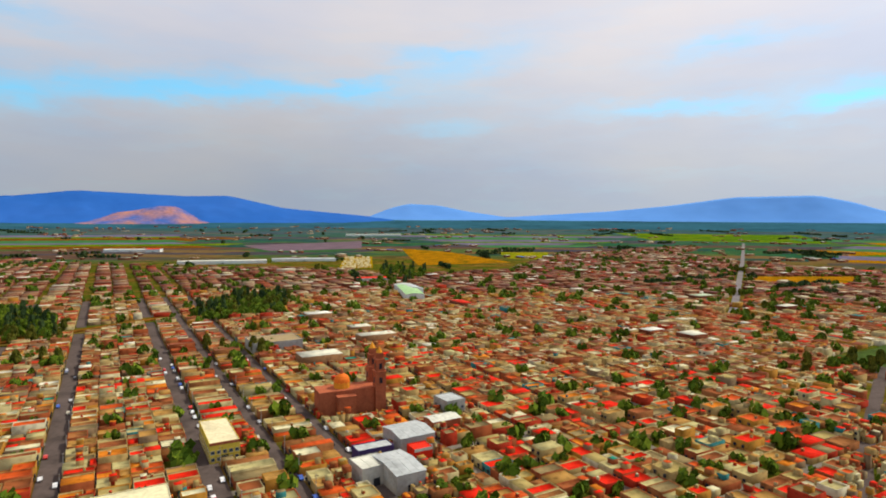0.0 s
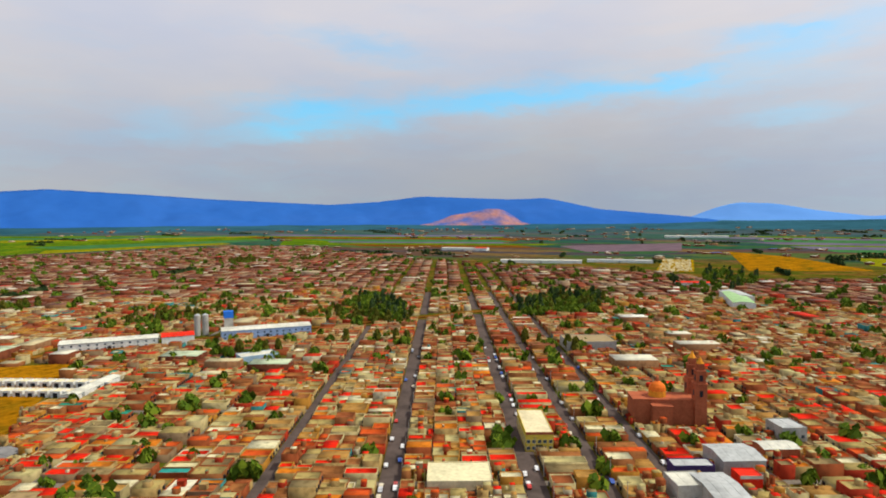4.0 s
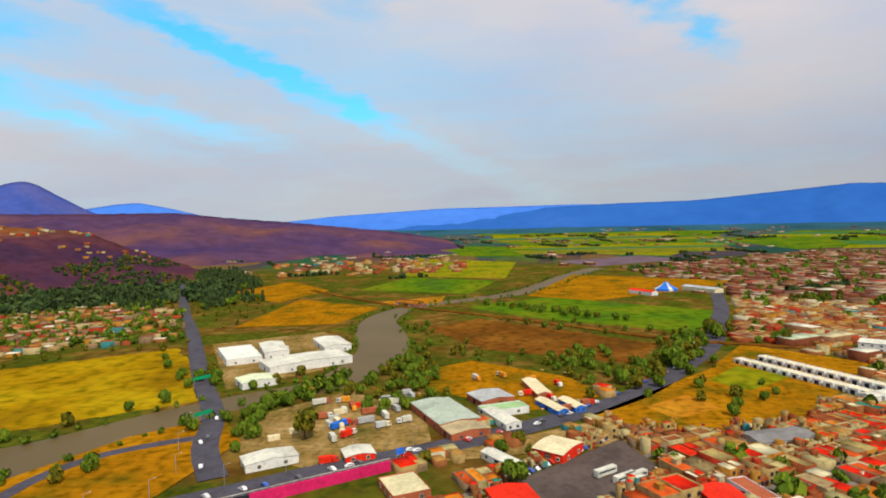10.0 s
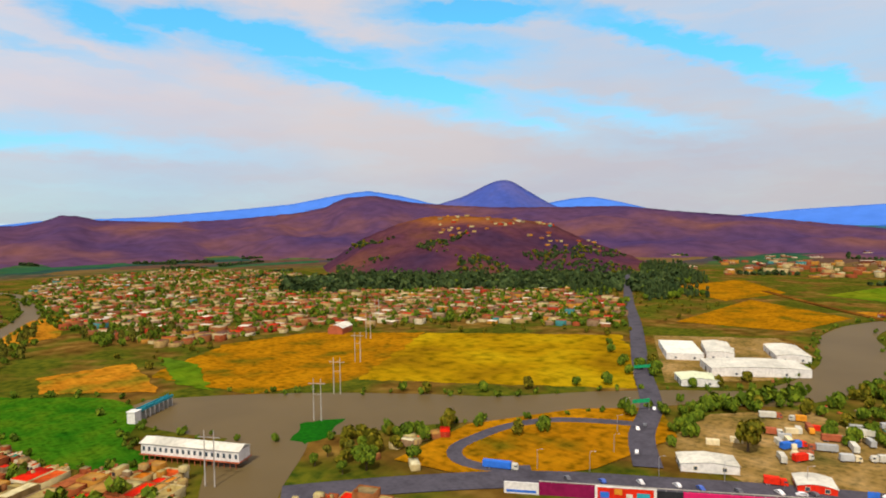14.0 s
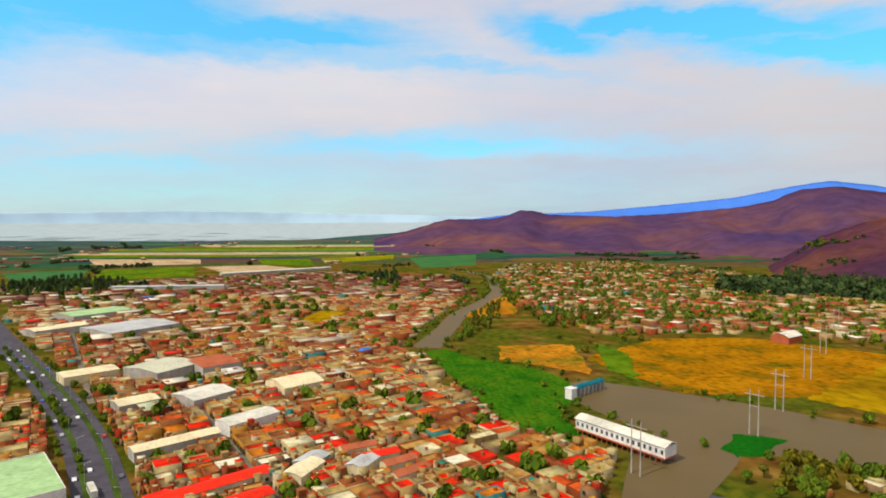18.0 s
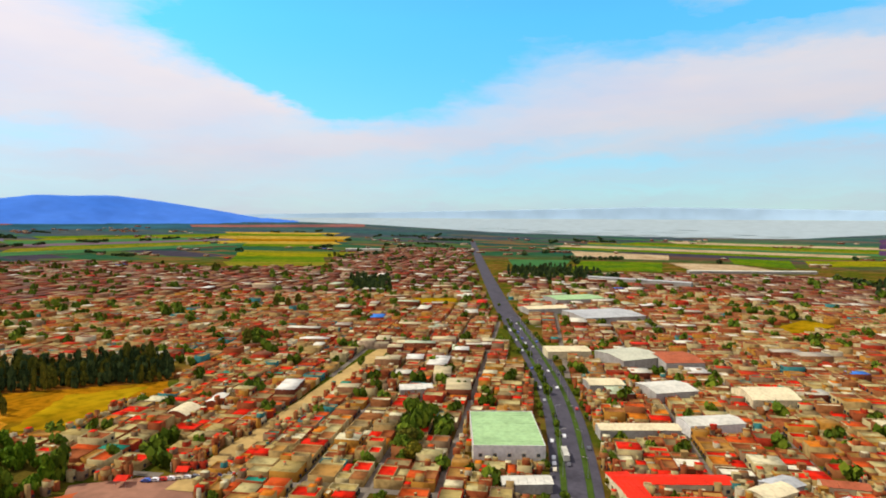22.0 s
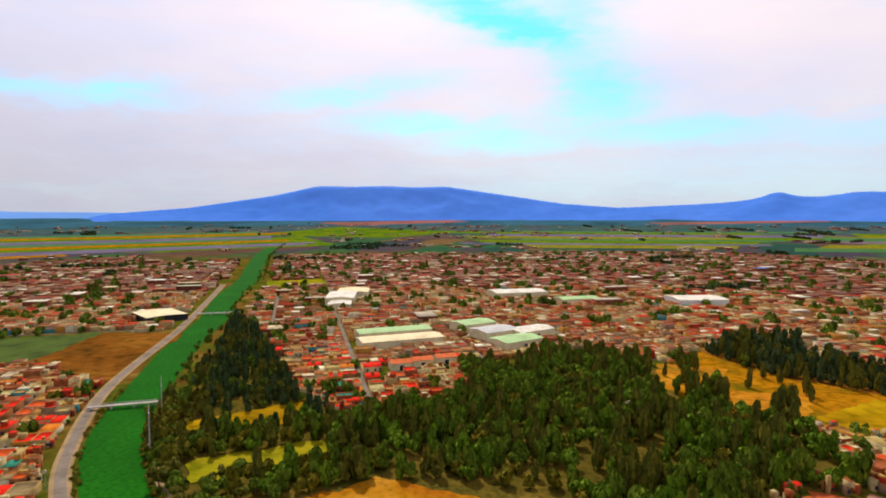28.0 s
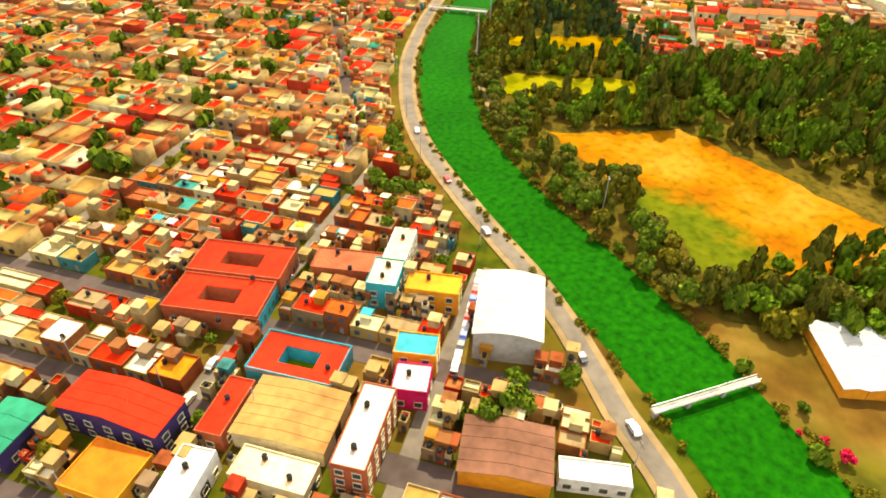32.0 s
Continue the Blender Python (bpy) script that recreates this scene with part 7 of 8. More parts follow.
for kind, shape, mats_of, size, trunk in (("broad", "broad", (M_LEAF, M_LEAF_OLIVE, M_LEAF), (3.6, 3.6, 5.0), (3.2, 0.3)), ("dark", "broad", (M_LEAF_DARK, M_LEAF_DARK, M_LEAF), (3.8, 3.8, 5.5), (3.6, 0.3)),
                                          ("tall", "tall", (M_LEAF_DARK, M_LEAF_OLIVE, M_LEAF_DARK), (3.6, 3.6, 9.5), (4.0, 0.3))):
    KINDS[kind] = [(crown_mesh("crown", 30 + 7 * i + len(kind), 760, 0.105, shape, m, size), trunk_mesh(*trunk), trunk[0] * 0.55) for i, m in enumerate(mats_of)]
TREE_LABEL = {"broad": "leafy green tree with a rounded crown", "dark": "dense dark green tree", "tall": "tall slender dark tree"}
tr = random.Random(3)


def tree(x, y, kind="broad", scale=1.0, label="", group="trees along streets and banks"):
    for line in (river_line, branch_line, canal_line):       # none in the water
        off = np.hypot(line[:, 0] - x, line[:, 1] - y)
        if off.min() < line[off.argmin()][2] / 2 + 0.5:
            return None
    if not label and math.hypot(x, y) > 290:             # farther out: joined with the others
        s = scale * tr.uniform(0.85, 1.2) * (0.8 if kind == "tall" else 0.85)
        (deep_dark if kind == "tall" else deep_round if kind == "broad" else deep_olive).add(x, y, s)
        return None
    crown, trunk, lift = tr.choice(KINDS[kind])
    t = empty("tree", pose(x, y, 0, 0, 0, tr.uniform(0, 360)) @ Matrix.Scale(scale * tr.uniform(0.85, 1.2), 4), label or TREE_LABEL[kind], "tree", group)
    put("trunk", trunk, t, 0, 0, 0)
    put("crown", crown, t, 0, 0, lift)
    return t


class Grove:
    """Many trees joined into one: far woods and town greenery."""

    def __init__(self, n, leaf, shape, size, seed):
        self.V, self.F = crown_arrays(seed, n, leaf, shape)
        self.V = self.V * np.array(size) + np.array((0, 0, size[2] * 0.12))
        self.rows = []

    def add(self, x, y, s, z=None):
        self.rows.append((x, y, s, tr.uniform(0, 6.28), land(x, y) if z is None else z))

    def build(self, name, material, label, category="trees"):
        if not self.rows:
            return
        r = np.array(self.rows)
        c, s = np.cos(r[:, 3]), np.sin(r[:, 3])
        V = np.zeros((len(r), len(self.V), 3))
        V[:, :, 0] = r[:, 0, None] + r[:, 2, None] * (self.V[None, :, 0] * c[:, None] - self.V[None, :, 1] * s[:, None])
        V[:, :, 1] = r[:, 1, None] + r[:, 2, None] * (self.V[None, :, 0] * s[:, None] + self.V[None, :, 1] * c[:, None])
        V[:, :, 2] = r[:, 2, None] * self.V[None, :, 2] + r[:, 4, None]
        F = (self.F[None] + (np.arange(len(r)) * len(self.V))[:, None, None]).reshape(-1, 4)
        me = bpy.data.meshes.new(name)
        me.vertices.add(V.shape[0] * V.shape[1])
        me.vertices.foreach_set("co", V.ravel())
        me.loops.add(F.size)
        me.loops.foreach_set("vertex_index", F.ravel())
        me.polygons.add(len(F))
        me.polygons.foreach_set("loop_start", np.arange(len(F)) * 4)
        me.update(calc_edges=True)
        me.materials.append(material)
        tagged(part_mesh(name, me, None), label, category, kind="stuff")


def scatter(poly, step, seed, skip=()):
    """Jittered points inside a polygon, outside the skipped ones."""
    q = np.random.RandomState(seed)
    lo, hi = np.min(poly, axis=0), np.max(poly, axis=0)
    gx, gy = np.meshgrid(np.arange(lo[0], hi[0], step), np.arange(lo[1], hi[1], step), indexing="ij")
    x, y = gx.ravel() + q.uniform(-0.45, 0.45, gx.size) * step, gy.ravel() + q.uniform(-0.45, 0.45, gx.size) * step
    keep = inside(poly, x, y)
    for s in skip:
        keep &= ~inside(s, x, y)
    return [(float(a), float(b)) for a, b in zip(x[keep], y[keep])]


CLEARINGS = [[(262, 218), (315, 172), (288, 150), (243, 200)], [(222, 180), (266, 132), (240, 116), (205, 162)],
             [(190, 134), (232, 92), (236, 48), (236, 12), (206, 4), (172, 30), (147, 38), (158, 66), (182, 86), (172, 112)],
             [(323, -133), (297, -156), (292, -177), (323, -224), (333, -209), (312, -178)]]
patch("clearing", CLEARINGS[0], M_GOLD, "pale dry grass strip between trees", z=0.1)
patch("clearing", CLEARINGS[1], M_LIME, "grassy yellow-green clearing between trees", z=0.1)
patch("clearing", CLEARINGS[3], M_GOLD, "dry yellow lawn beside the pavilion", z=0.1)
road("path", [(272, 236), (248, 220), (226, 200), (204, 178), (187, 156)], 3.2, M_DIRT_ROAD, "pale footpath under the canal trees", z=0.4, category="path")

deep_dark = Grove(250, 0.2, "tall", (5.0, 5.0, 10.0), 91)
deep_round = Grove(230, 0.2, "broad", (4.4, 4.4, 7.0), 92)
deep_olive = Grove(230, 0.2, "broad", (4.2, 4.2, 6.5), 93)
# the park woods: the near fringe tree by tree, the rest joined
FRINGE = [(128, 30), (146, 86), (172, 140), (212, 192), (262, 232), (300, 252), (312, 236), (250, 190), (240, 165), (205, 130), (186, 92), (166, 60), (150, 30)]
for x, y in scatter(FRINGE, 6.8, 1, CLEARINGS):
    tree(x, y, tr.choice(("dark", "tall", "dark", "broad")), tr.uniform(0.75, 1.15), group="park trees")
gums = [Grove(330, 0.15, "tall", (4.6, 4.6, 15.0), 101), Grove(330, 0.15, "tall", (5.4, 5.4, 13.0), 102)]
fresh = [Grove(300, 0.15, "broad", (4.6, 4.6, 7.5), 103), Grove(280, 0.16, "tall", (4.4, 4.4, 11.0), 104)]
pines = Grove(170, 0.2, "tall", (4.2, 4.2, 11.0), 105)
for x, y in scatter(WOODS, 6.4, 2, CLEARINGS + [FRINGE]):
    lie = noise.noise(Vector((x / 26, y / 26, 1)))
    if lie < -0.18 and x > 240 and tr.random() < 0.7:          # gaps where the ground shows
        continue
    if x + y > 440 and y > 150:                                # the dark block by the canal
        (pines if tr.random() < 0.6 else deep_dark if tr.random() < 0.6 else deep_round).add(x, y, tr.uniform(0.5, 0.95))
        continue
    r = tr.random() + 0.35 * noise.noise(Vector((x / 40, y / 40, 8)))
    kind = gums[0] if r < 0.12 else gums[1] if r < 0.28 else fresh[0] if r < 0.46 else fresh[1] if r < 0.6 else deep_dark if r < 0.68 else deep_round if r < 0.82 else deep_olive
    kind.add(x, y, tr.uniform(0.6, 1.0) + 0.4 * max(0, lie))
for x, y in scatter(FAR_BAND, 6.5, 6):
    (pines if tr.random() < 0.6 else deep_dark if tr.random() < 0.6 else gums[0]).add(x, y, tr.uniform(0.5, 1.1) * (1.0 + 0.4 * noise.noise(Vector((x / 30, y / 30, 2)))))
for k in range(26):                                            # loose tall trees on the bare earth
    x, y = tr.uniform(340, 470), tr.uniform(-115, -20)
    if abs(y + 70) > 12 or x > 420:
        gums[k % 2].add(x, y, tr.uniform(0.5, 0.95))
for k in range(16):                                            # a row of cypresses between the clearings
    q = k / 15
    pines.add(243 + 48 * q + tr.uniform(-2, 2), 190 - 40 * q + tr.uniform(-2, 2), tr.uniform(0.4, 0.62))
for poly, step in (([(-465, 500), (-460, 625), (-360, 580), (-322, 515), (-380, 495)], 11), ([(-270, 625), (-275, 790), (-212, 860), (-180, 730), (-228, 625)], 12), ([(-580, 345), (-665, 460), (-630, 515), (-525, 495), (-540, 420)], 13),
                                      ([(-60, -540), (-110, -640), (-150, -820), (-180, -960), (-110, -900), (-60, -720), (-30, -560)], 13), ([(-150, -690), (-230, -680), (-240, -620), (-160, -600)], 13)):
    for x, y in scatter(poly, step, 5):
        if np.min(np.hypot(upper_line[:, 0] - x, upper_line[:, 1] - y)) > 24:
            (deep_dark if tr.random() < 0.4 else deep_round).add(x, y, tr.uniform(0.6, 1.0))
for poly, step in (([(-655, -975), (-800, -1190), (-1000, -1060), (-1100, -860), (-1000, -640), (-800, -470), (-740, -480), (-840, -600), (-700, -780)], 12), ([(-1381, -741), (-1414, -661), (-926, -345), (-773, -406)], 13),
                   ([(-505, 690), (-393, 619), (-332, 522), (-382, 520), (-470, 590)], 10), ([(-278, 657), (-271, 820), (-210, 822), (-175, 660), (-244, 616)], 10), ([(-123, 923), (-125, 1330), (-15, 1214), (-57, 963)], 22),
                   ([(643, -1036), (565, -1150), (410, -1012), (544, -904)], 14), ([(750, -711), (704, -764), (576, -625), (627, -604)], 11), ([(41, -1165), (-12, -1245), (-11, -1041), (35, -1005)], 13)):
    for x, y in scatter(poly, step, 9):
        if not taken[cell(x, y)]:
            (pines if tr.random() < (0.75 if y < 0 else 0.3) else deep_round).add(x, y, tr.uniform(0.8, 1.4))
far_row = random.Random(17)
far_trees = Grove(46, 0.36, "broad", (4.6, 4.6, 6.0), 97)
# lines of trees between the far fields and in the outer town
for k in range(300):
    a, r = radians(far_row.uniform(0, 360)), 900 + 2600 * far_row.random() ** 0.7
    x, y = -math.sin(a) * r, math.cos(a) * r
    t = radians(far_row.choice((12, 102, 29, 119)))
    for i in range(far_row.randint(5, 16)):
        px, py = x + math.cos(t) * i * 13, y + math.sin(t) * i * 13
        if py < -2700 and px < 2600:             # the lake
            continue
        if not (-HALF < px < HALF and -HALF < py < HALF) or not taken[cell(px, py)]:
            far_trees.add(px, py, far_row.uniform(0.8, 1.6))
for k in range(70):
    a, r = far_row.uniform(0, 6.283), far_row.uniform(420, 1700)
    x, y = r * math.cos(a), r * math.sin(a)
    if in_town[cell(x, y)] and not taken[cell(x, y)]:
        for i in range(far_row.randint(4, 14)):
            (deep_round if far_row.random() < 0.6 else deep_dark).add(x + far_row.gauss(0, 16), y + far_row.gauss(0, 10), far_row.uniform(0.7, 1.2))

# single trees: river banks, avenue, yards
for x, y in ((-347, -148), (-358, -138), (-372, -126), (-384, -119), (-407, -92), (-440, -84), (-478, -78), (-319, -184), (-330, -190), (-308, -172), (-232, -322), (-264, -288), (-290, -264), (-317, -250),
             (-345, -230), (-361, -220), (-252, -306), (-149, -343), (-142, -290), (-130, -340), (-116, -345), (-150, -280), (-245, -196), (-255, -190), (-170, -300), (-430, -245), (-415, -238), (-395, -222),
             (-520, -310), (-480, -290), (-450, -268), (-560, -330), (-180, -212), (-172, -225), (-186, -228), (-165, -238), (-195, -236), (-205, -228), (-178, -242)):
    tree(x + tr.uniform(-3, 3), y + tr.uniform(-3, 3), tr.choice(("broad", "dark", "broad")), tr.uniform(0.8, 1.25))
tree(-301, -106, "broad", 2.1, "big round dark green tree in a yard")
tree(-250, 2, "broad", 1.5, "round green tree by the bus yard")
for k in range(26):                       # highway verge
    s = k / 25
    x, y = -392 - 180 * s + tr.uniform(-7, 7), 62 + 92 * s + tr.uniform(-7, 7)
    tree(x - 10, y + 12, tr.choice(("broad", "dark")), tr.uniform(0.9, 1.4))
av = spline([(x, y, 1) for x, y in AVENUE[1:7]], 7.0)
d_av = np.gradient(av[:, :2], axis=0)
d_av /= np.linalg.norm(d_av, axis=1)[:, None]
for k in range(4, len(av) - 1, 2):
    n = Vector((-d_av[k][1], d_av[k][0]))
    for side in (-12.5, 12.5, 5.2):
        if tr.random() < (0.5 if abs(side) > 5 else 0.6) and k < 80:
            tree(av[k][0] + n.x * side, av[k][1] + n.y * side, "broad", tr.uniform(0.4, 0.75), group="avenue trees")
for k in range(18):
    q = k / 17
    tree(172 + 40 * q + tr.uniform(-5, 5), -198 - 58 * q + tr.uniform(-5, 5), tr.choice(("broad", "dark")), tr.uniform(0.9, 1.5), group="trees behind the market hall")
for x, y, s in ((112, 132, 1.3), (118, 124, 1.2), (104, 126, 1.1), (122, 140, 1.2), (128, 150, 1.0), (110, 140, 1.1), (133, 158, 1.1), (98, 120, 0.8), (66, 50, 1.0), (72, 47, 1.1), (78, 52, 0.9), (62, 55, 0.7), (70, 42, 0.7),
                (88, 44, 0.7), (5, 108, 0.6), (-4, 104, 0.7), (22, 92, 0.5), (140, 165, 0.9), (125, 132, 1.1), (100, 140, 0.8)):
    tree(x, y, "broad", s, group="garden trees")

# thickets by the river and between the sheds
for poly, step in (([(-392, -72), (-446, -98), (-486, -84), (-446, -50), (-400, -44)], 9), ([(-296, -140), (-345, -160), (-352, -150), (-300, -128)], 9), ([(-345, -70), (-392, -100), (-386, -108), (-338, -80)], 9),
                   ([(-440, 40), (-500, 90), (-520, 60), (-450, 20)], 12), ([(-640, 150), (-700, 110), (-820, -20), (-800, -40), (-690, 80)], 13),
                   ([(-140, -222), (-200, -232), (-226, -246), (-170, -262)], 11), ([(-390, -205), (-425, -232), (-440, -222), (-400, -196)], 10), ([(-330, 100), (-390, 70), (-440, 150), (-380, 190)], 22)):
    for x, y in scatter(poly, step, 44):
        tree(x, y, tr.choice(("broad", "dark", "broad")), tr.uniform(0.7, 1.2), group="thicket trees")

# small greenery in yards all over town
yards = Grove(60, 0.3, "broad", (2.6, 2.6, 3.6), 95)
yq = random.Random(8)
for k in range(3600):
    a, r = yq.uniform(0, 2 * math.pi), 190 + 1500 * yq.random() ** 0.8
    x, y = r * math.cos(a), r * math.sin(a)
    if in_town[cell(x, y)] and not taken[cell(x, y)] and noise.noise(Vector((x / 130, y / 130, 3))) > -0.12:
        yards.add(x, y, yq.uniform(0.9, 2.0))
for x, y in scatter(VILLAGE, 15, 12):
    yards.add(x, y, yq.uniform(0.8, 1.7))
for line, off in ((river_line, 4), (canal_line, 6), (upper_line, 8), (marsh_line, 3)):
    for k in range(len(line)):
        for side in (-1, 1):
            if line is canal_line and side > 0:
                continue
            d = line[min(k + 1, len(line) - 1)] - line[max(k - 1, 0)]
            n = Vector((-d[1], d[0])).normalized()
            for rep in range(2):
                w = side * (line[k][2] / 2 + yq.uniform(0, off))
                if yq.random() < 0.55:
                    yards.add(line[k][0] + n.x * w + yq.uniform(-5, 5), line[k][1] + n.y * w + yq.uniform(-5, 5), yq.uniform(0.4, 1.0))

# ---------------- vehicles ----------------
OBJ_CAR = shades("car_paint", [(0.0, (0.75, 0.75, 0.74)), (0.35, (0.10, 0.10, 0.11)), (0.5, (0.45, 0.46, 0.48)), (0.65, (0.50, 0.03, 0.02)), (0.78, (0.04, 0.10, 0.40)), (0.9, (0.62, 0.55, 0.4))], 0.35, 8.0, "object", 5.3, 0.5)


def prism(profile, w):
    bm = bmesh.new()
    a = [bm.verts.new((x, -w / 2, z)) for x, z in profile]
    b = [bm.verts.new((x, w / 2, z)) for x, z in profile]
    bm.faces.new(a[::-1])
    bm.faces.new(b)
    for i in range(len(profile)):
        j = (i + 1) % len(profile)
        bm.faces.new((a[i], a[j], b[j], b[i]))
    return bm


def saved(bm, name, material):
    me = bpy.data.meshes.new(name)
    bm.to_mesh(me)
    bm.free()
    me.materials.append(material)
    return me


CAR_BODY = saved(prism([(-2.1, 0.35), (2.1, 0.35), (2.15, 0.75), (1.2, 0.95), (0.7, 1.42), (-1.1, 1.46), (-1.75, 1.0), (-2.15, 0.9)], 1.72), "body", OBJ_CAR)
CAR_GLASS = saved(prism([(1.12, 0.98), (0.66, 1.38), (-1.08, 1.42), (-1.66, 1.02)], 1.76), "windows", M_GLASS)
RIM = saved(tube_bm(((0, -0.115, 0), (0, 0.115, 0), 0.17), n=8), "rim", M_STEEL)
WHEEL = saved(tube_bm(((0, -0.1, 0), (0, 0.1, 0), 0.33), n=10), "wheel", M_TANK)


def car(x, y, turn, z=0.2):
    t = empty("car", pose(x, y, z, 0, 0, turn), "car standing on the street", "car", "cars on the streets")
    put("body", CAR_BODY, t, 0, 0, 0)
    put("windows", CAR_GLASS, t, 0, 0, 0)
    for sx in (-1.35, 1.35):
        for sy in (-0.8, 0.8):
            put("wheel", WHEEL, t, sx, sy, 0.33)


cq = random.Random(31)
for v, n in ((-23, 26), (37, 22), (66, 12), (94, 10)):
    for k in range(n):
        x, y = to_world(175 + cq.uniform(0, 330), v + cq.choice((-2.9, 2.9)))
        car(x, y, TURN + 90 + cq.choice((0, 180)))
for k in range(11):
    car(81 + 2.9 * k - 8, 71 + 1.9 * k - 5, 33)
for k in range(8):
    x, y = to_world(cq.uniform(74, 77), 60 + 9 * k + cq.uniform(-2, 2))
    car(x, y, TURN)
for k in range(30):
    s = cq.uniform(10, 70)
    i = int(s)
    n = Vector((-d_av[i][1], d_av[i][0])) * cq.choice((-8.5, -2.2, 2.2, 8.5))
    car(av[i][0] + n.x, av[i][1] + n.y, math.degrees(math.atan2(d_av[i][1], d_av[i][0])), 0.15)
for x, y, turn in ((-214, -148, 60), (-232, -124, 58), (-244, -104, 56), (-252, -92, 56), (-262, -80, 58), (-280, -50, 58), (-300, -22, 55), (-222, -136, 238), (-240, -112, 238), (-270, -70, 238), (-310, -4, 50),
                   (-262, -142, 205), (-300, -158, 205), (-330, -168, 25), (-90, 40, 0), (-292, -158, 40)):
    car(x, y, turn, 0.4)
for k in range(18):                     # parked in a row at the bus yard
    car(-262 - 2.6 * k, 6 + 2.4 * k, 40, 0.15)


def long_vehicle(name, x, y, turn, length, body, label, category, cab=None):
    t = empty(name, pose(x, y, 0.25, 0, 0, turn), label, category)
    back = length - 3.2 if cab else length
    quick("body", (-length / 2, -length / 2 + back, -1.25, 1.25, 0.7, 3.5), body, t)
    if cab:
        part("cab", prism([(length / 2 - 2.9, 0.6), (length / 2, 0.6), (length / 2, 1.6), (length / 2 - 0.5, 2.9), (length / 2 - 2.9, 3.0)], 2.4), cab, t)
    quick("windows", ((-length / 2 + 0.5, length / 2 - 0.8, -1.28, 1.28, 2.0, 2.8) if not cab else (length / 2 - 1.6, length / 2 - 0.4, -1.22, 1.22, 1.8, 2.5)), M_GLASS, t)
    for sx in (-length * 0.4, -length * 0.3, length * 0.36):
        for sy in (-1.1, 1.1):
            w = put("wheel", WHEEL, t, sx, sy, 0.45)
            w.scale = (1.4, 1.4, 1.4)
            put("rim", RIM, w, 0, 0, 0)


for k, (x, y) in enumerate(((-262, 40), (-256, 47), (-252, 50), (-258, 52))):
    long_vehicle("bus", x, y, 128, 11.5, M_WHITE, "white coach parked in the bus yard", "bus")
long_vehicle("articulated_truck", -203, -176, 120, 16, M_BLUE, "articulated truck with blue trailer and white cab", "truck", M_WHITE)
long_vehicle("bus", 122, -250, -56, 11, M_WHITE, "pale bus on the avenue", "bus")
long_vehicle("truck", -320, -92, 150, 14, M_BLUE, "blue trailer parked in a yard", "truck", M_RED)
long_vehicle("truck", -306, -84, 150, 10, M_RED, "red truck parked in a yard", "truck", M_WHITE)
long_vehicle("truck", -270, -84, 115, 9, M_RED, "red truck parked under a canopy", "truck", M_RED)


# ---------------- lamps and signs along the roads ----------------
POLE = saved(tube_bm(((0, 0, 0), (0, 0, 9), 0.14, 0.09), n=6), "pole", M_STEEL)
ARM = saved(tube_bm(((0, 0, 8.9), (2.0, 0, 9.4), 0.07, 0.05), n=5), "arm", M_STEEL)
HEAD = saved(box_bm(1.8, 2.7, -0.18, 0.18, 9.3, 9.5), "lamp_head", M_CONCRETE)


def street_lamp(x, y, turn):
    t = empty("street_lamp", pose(x, y, 0.2, 0, 0, turn), "tall grey street lamp with one arm", "lamp post", "street lamps")
    put("pole", POLE, t, 0, 0, 0)
    put("arm", ARM, t, 0, 0, 0)
    put("lamp_head", HEAD, t, 0, 0, 0)


for k in range(6, 66, 5):
    n = Vector((-d_av[k][1], d_av[k][0]))
    for side in (-5.2, 5.2):
        street_lamp(av[k][0] + n.x * side, av[k][1] + n.y * side, math.degrees(math.atan2(n.y, n.x)) + (180 if side > 0 else 0))
for x, y in ((-228, -146), (-244, -122), (-258, -100), (-276, -74), (-292, -48), (-312, -18), (-255, -150), (-282, -164), (-312, -176), (-214, -164)):
    street_lamp(x, y, 120)


def sign(x, y, turn, w, h, z, material, label):
    t = empty("road_sign", pose(x, y, 0.2, 0, 0, turn), label, "sign")
    part("panel", box_bm((-w / 2, w / 2, -0.1, 0.1, z, z + h)), material, t)
    for sx in (-w / 2 + 0.3, w / 2 - 0.3):
        part("post", tube_bm(((sx, 0.15, 0), (sx, 0.15, z + h * 0.8), 0.14), n=6), M_STEEL, t)


M_SIGN = plain("sign_green", (0.01, 0.30, 0.12), 0.5, 0.1, 2, bump=0)
sign(-400, -213, 148, 13, 2.2, 5.2, M_SIGN, "wide green overhead road sign")
sign(-322, -172, 150, 11, 2.2, 5.2, M_SIGN, "green overhead road sign by the bridge")
sign(-268, -50, 122, 4.0, 3.0, 5.5, M_BLUE, "blue roadside sign on posts")

# red awnings at the square
for x, y in ((252, -113), (241, -133)):
    t = empty("awning", pose(x, y, 0.2, 0, 0, -50), "red market awning at the square", "awning")
    part("canopy", prism([(-3, 2.6), (3, 2.6), (0, 4.0)], 5), M_RED, t)
    for sx in (-2.7, 2.7):
        for sy in (-2.2, 2.2):
            part("post", tube_bm(((sx, sy, 0), (sx, sy, 2.65), 0.06), n=5), M_STEEL, t)
for k in range(14):
    car(247 - 2.0 * k, -120 - 2.4 * k, 35, 0.15)
# more trees by the highway and along the near river bank
for k in range(22):
    s = k / 21
    tree(-430 - 170 * s + tr.uniform(-14, 14), 88 + 92 * s + tr.uniform(-12, 12) + 18, tr.choice(("broad", "dark")), tr.uniform(1.1, 1.8))
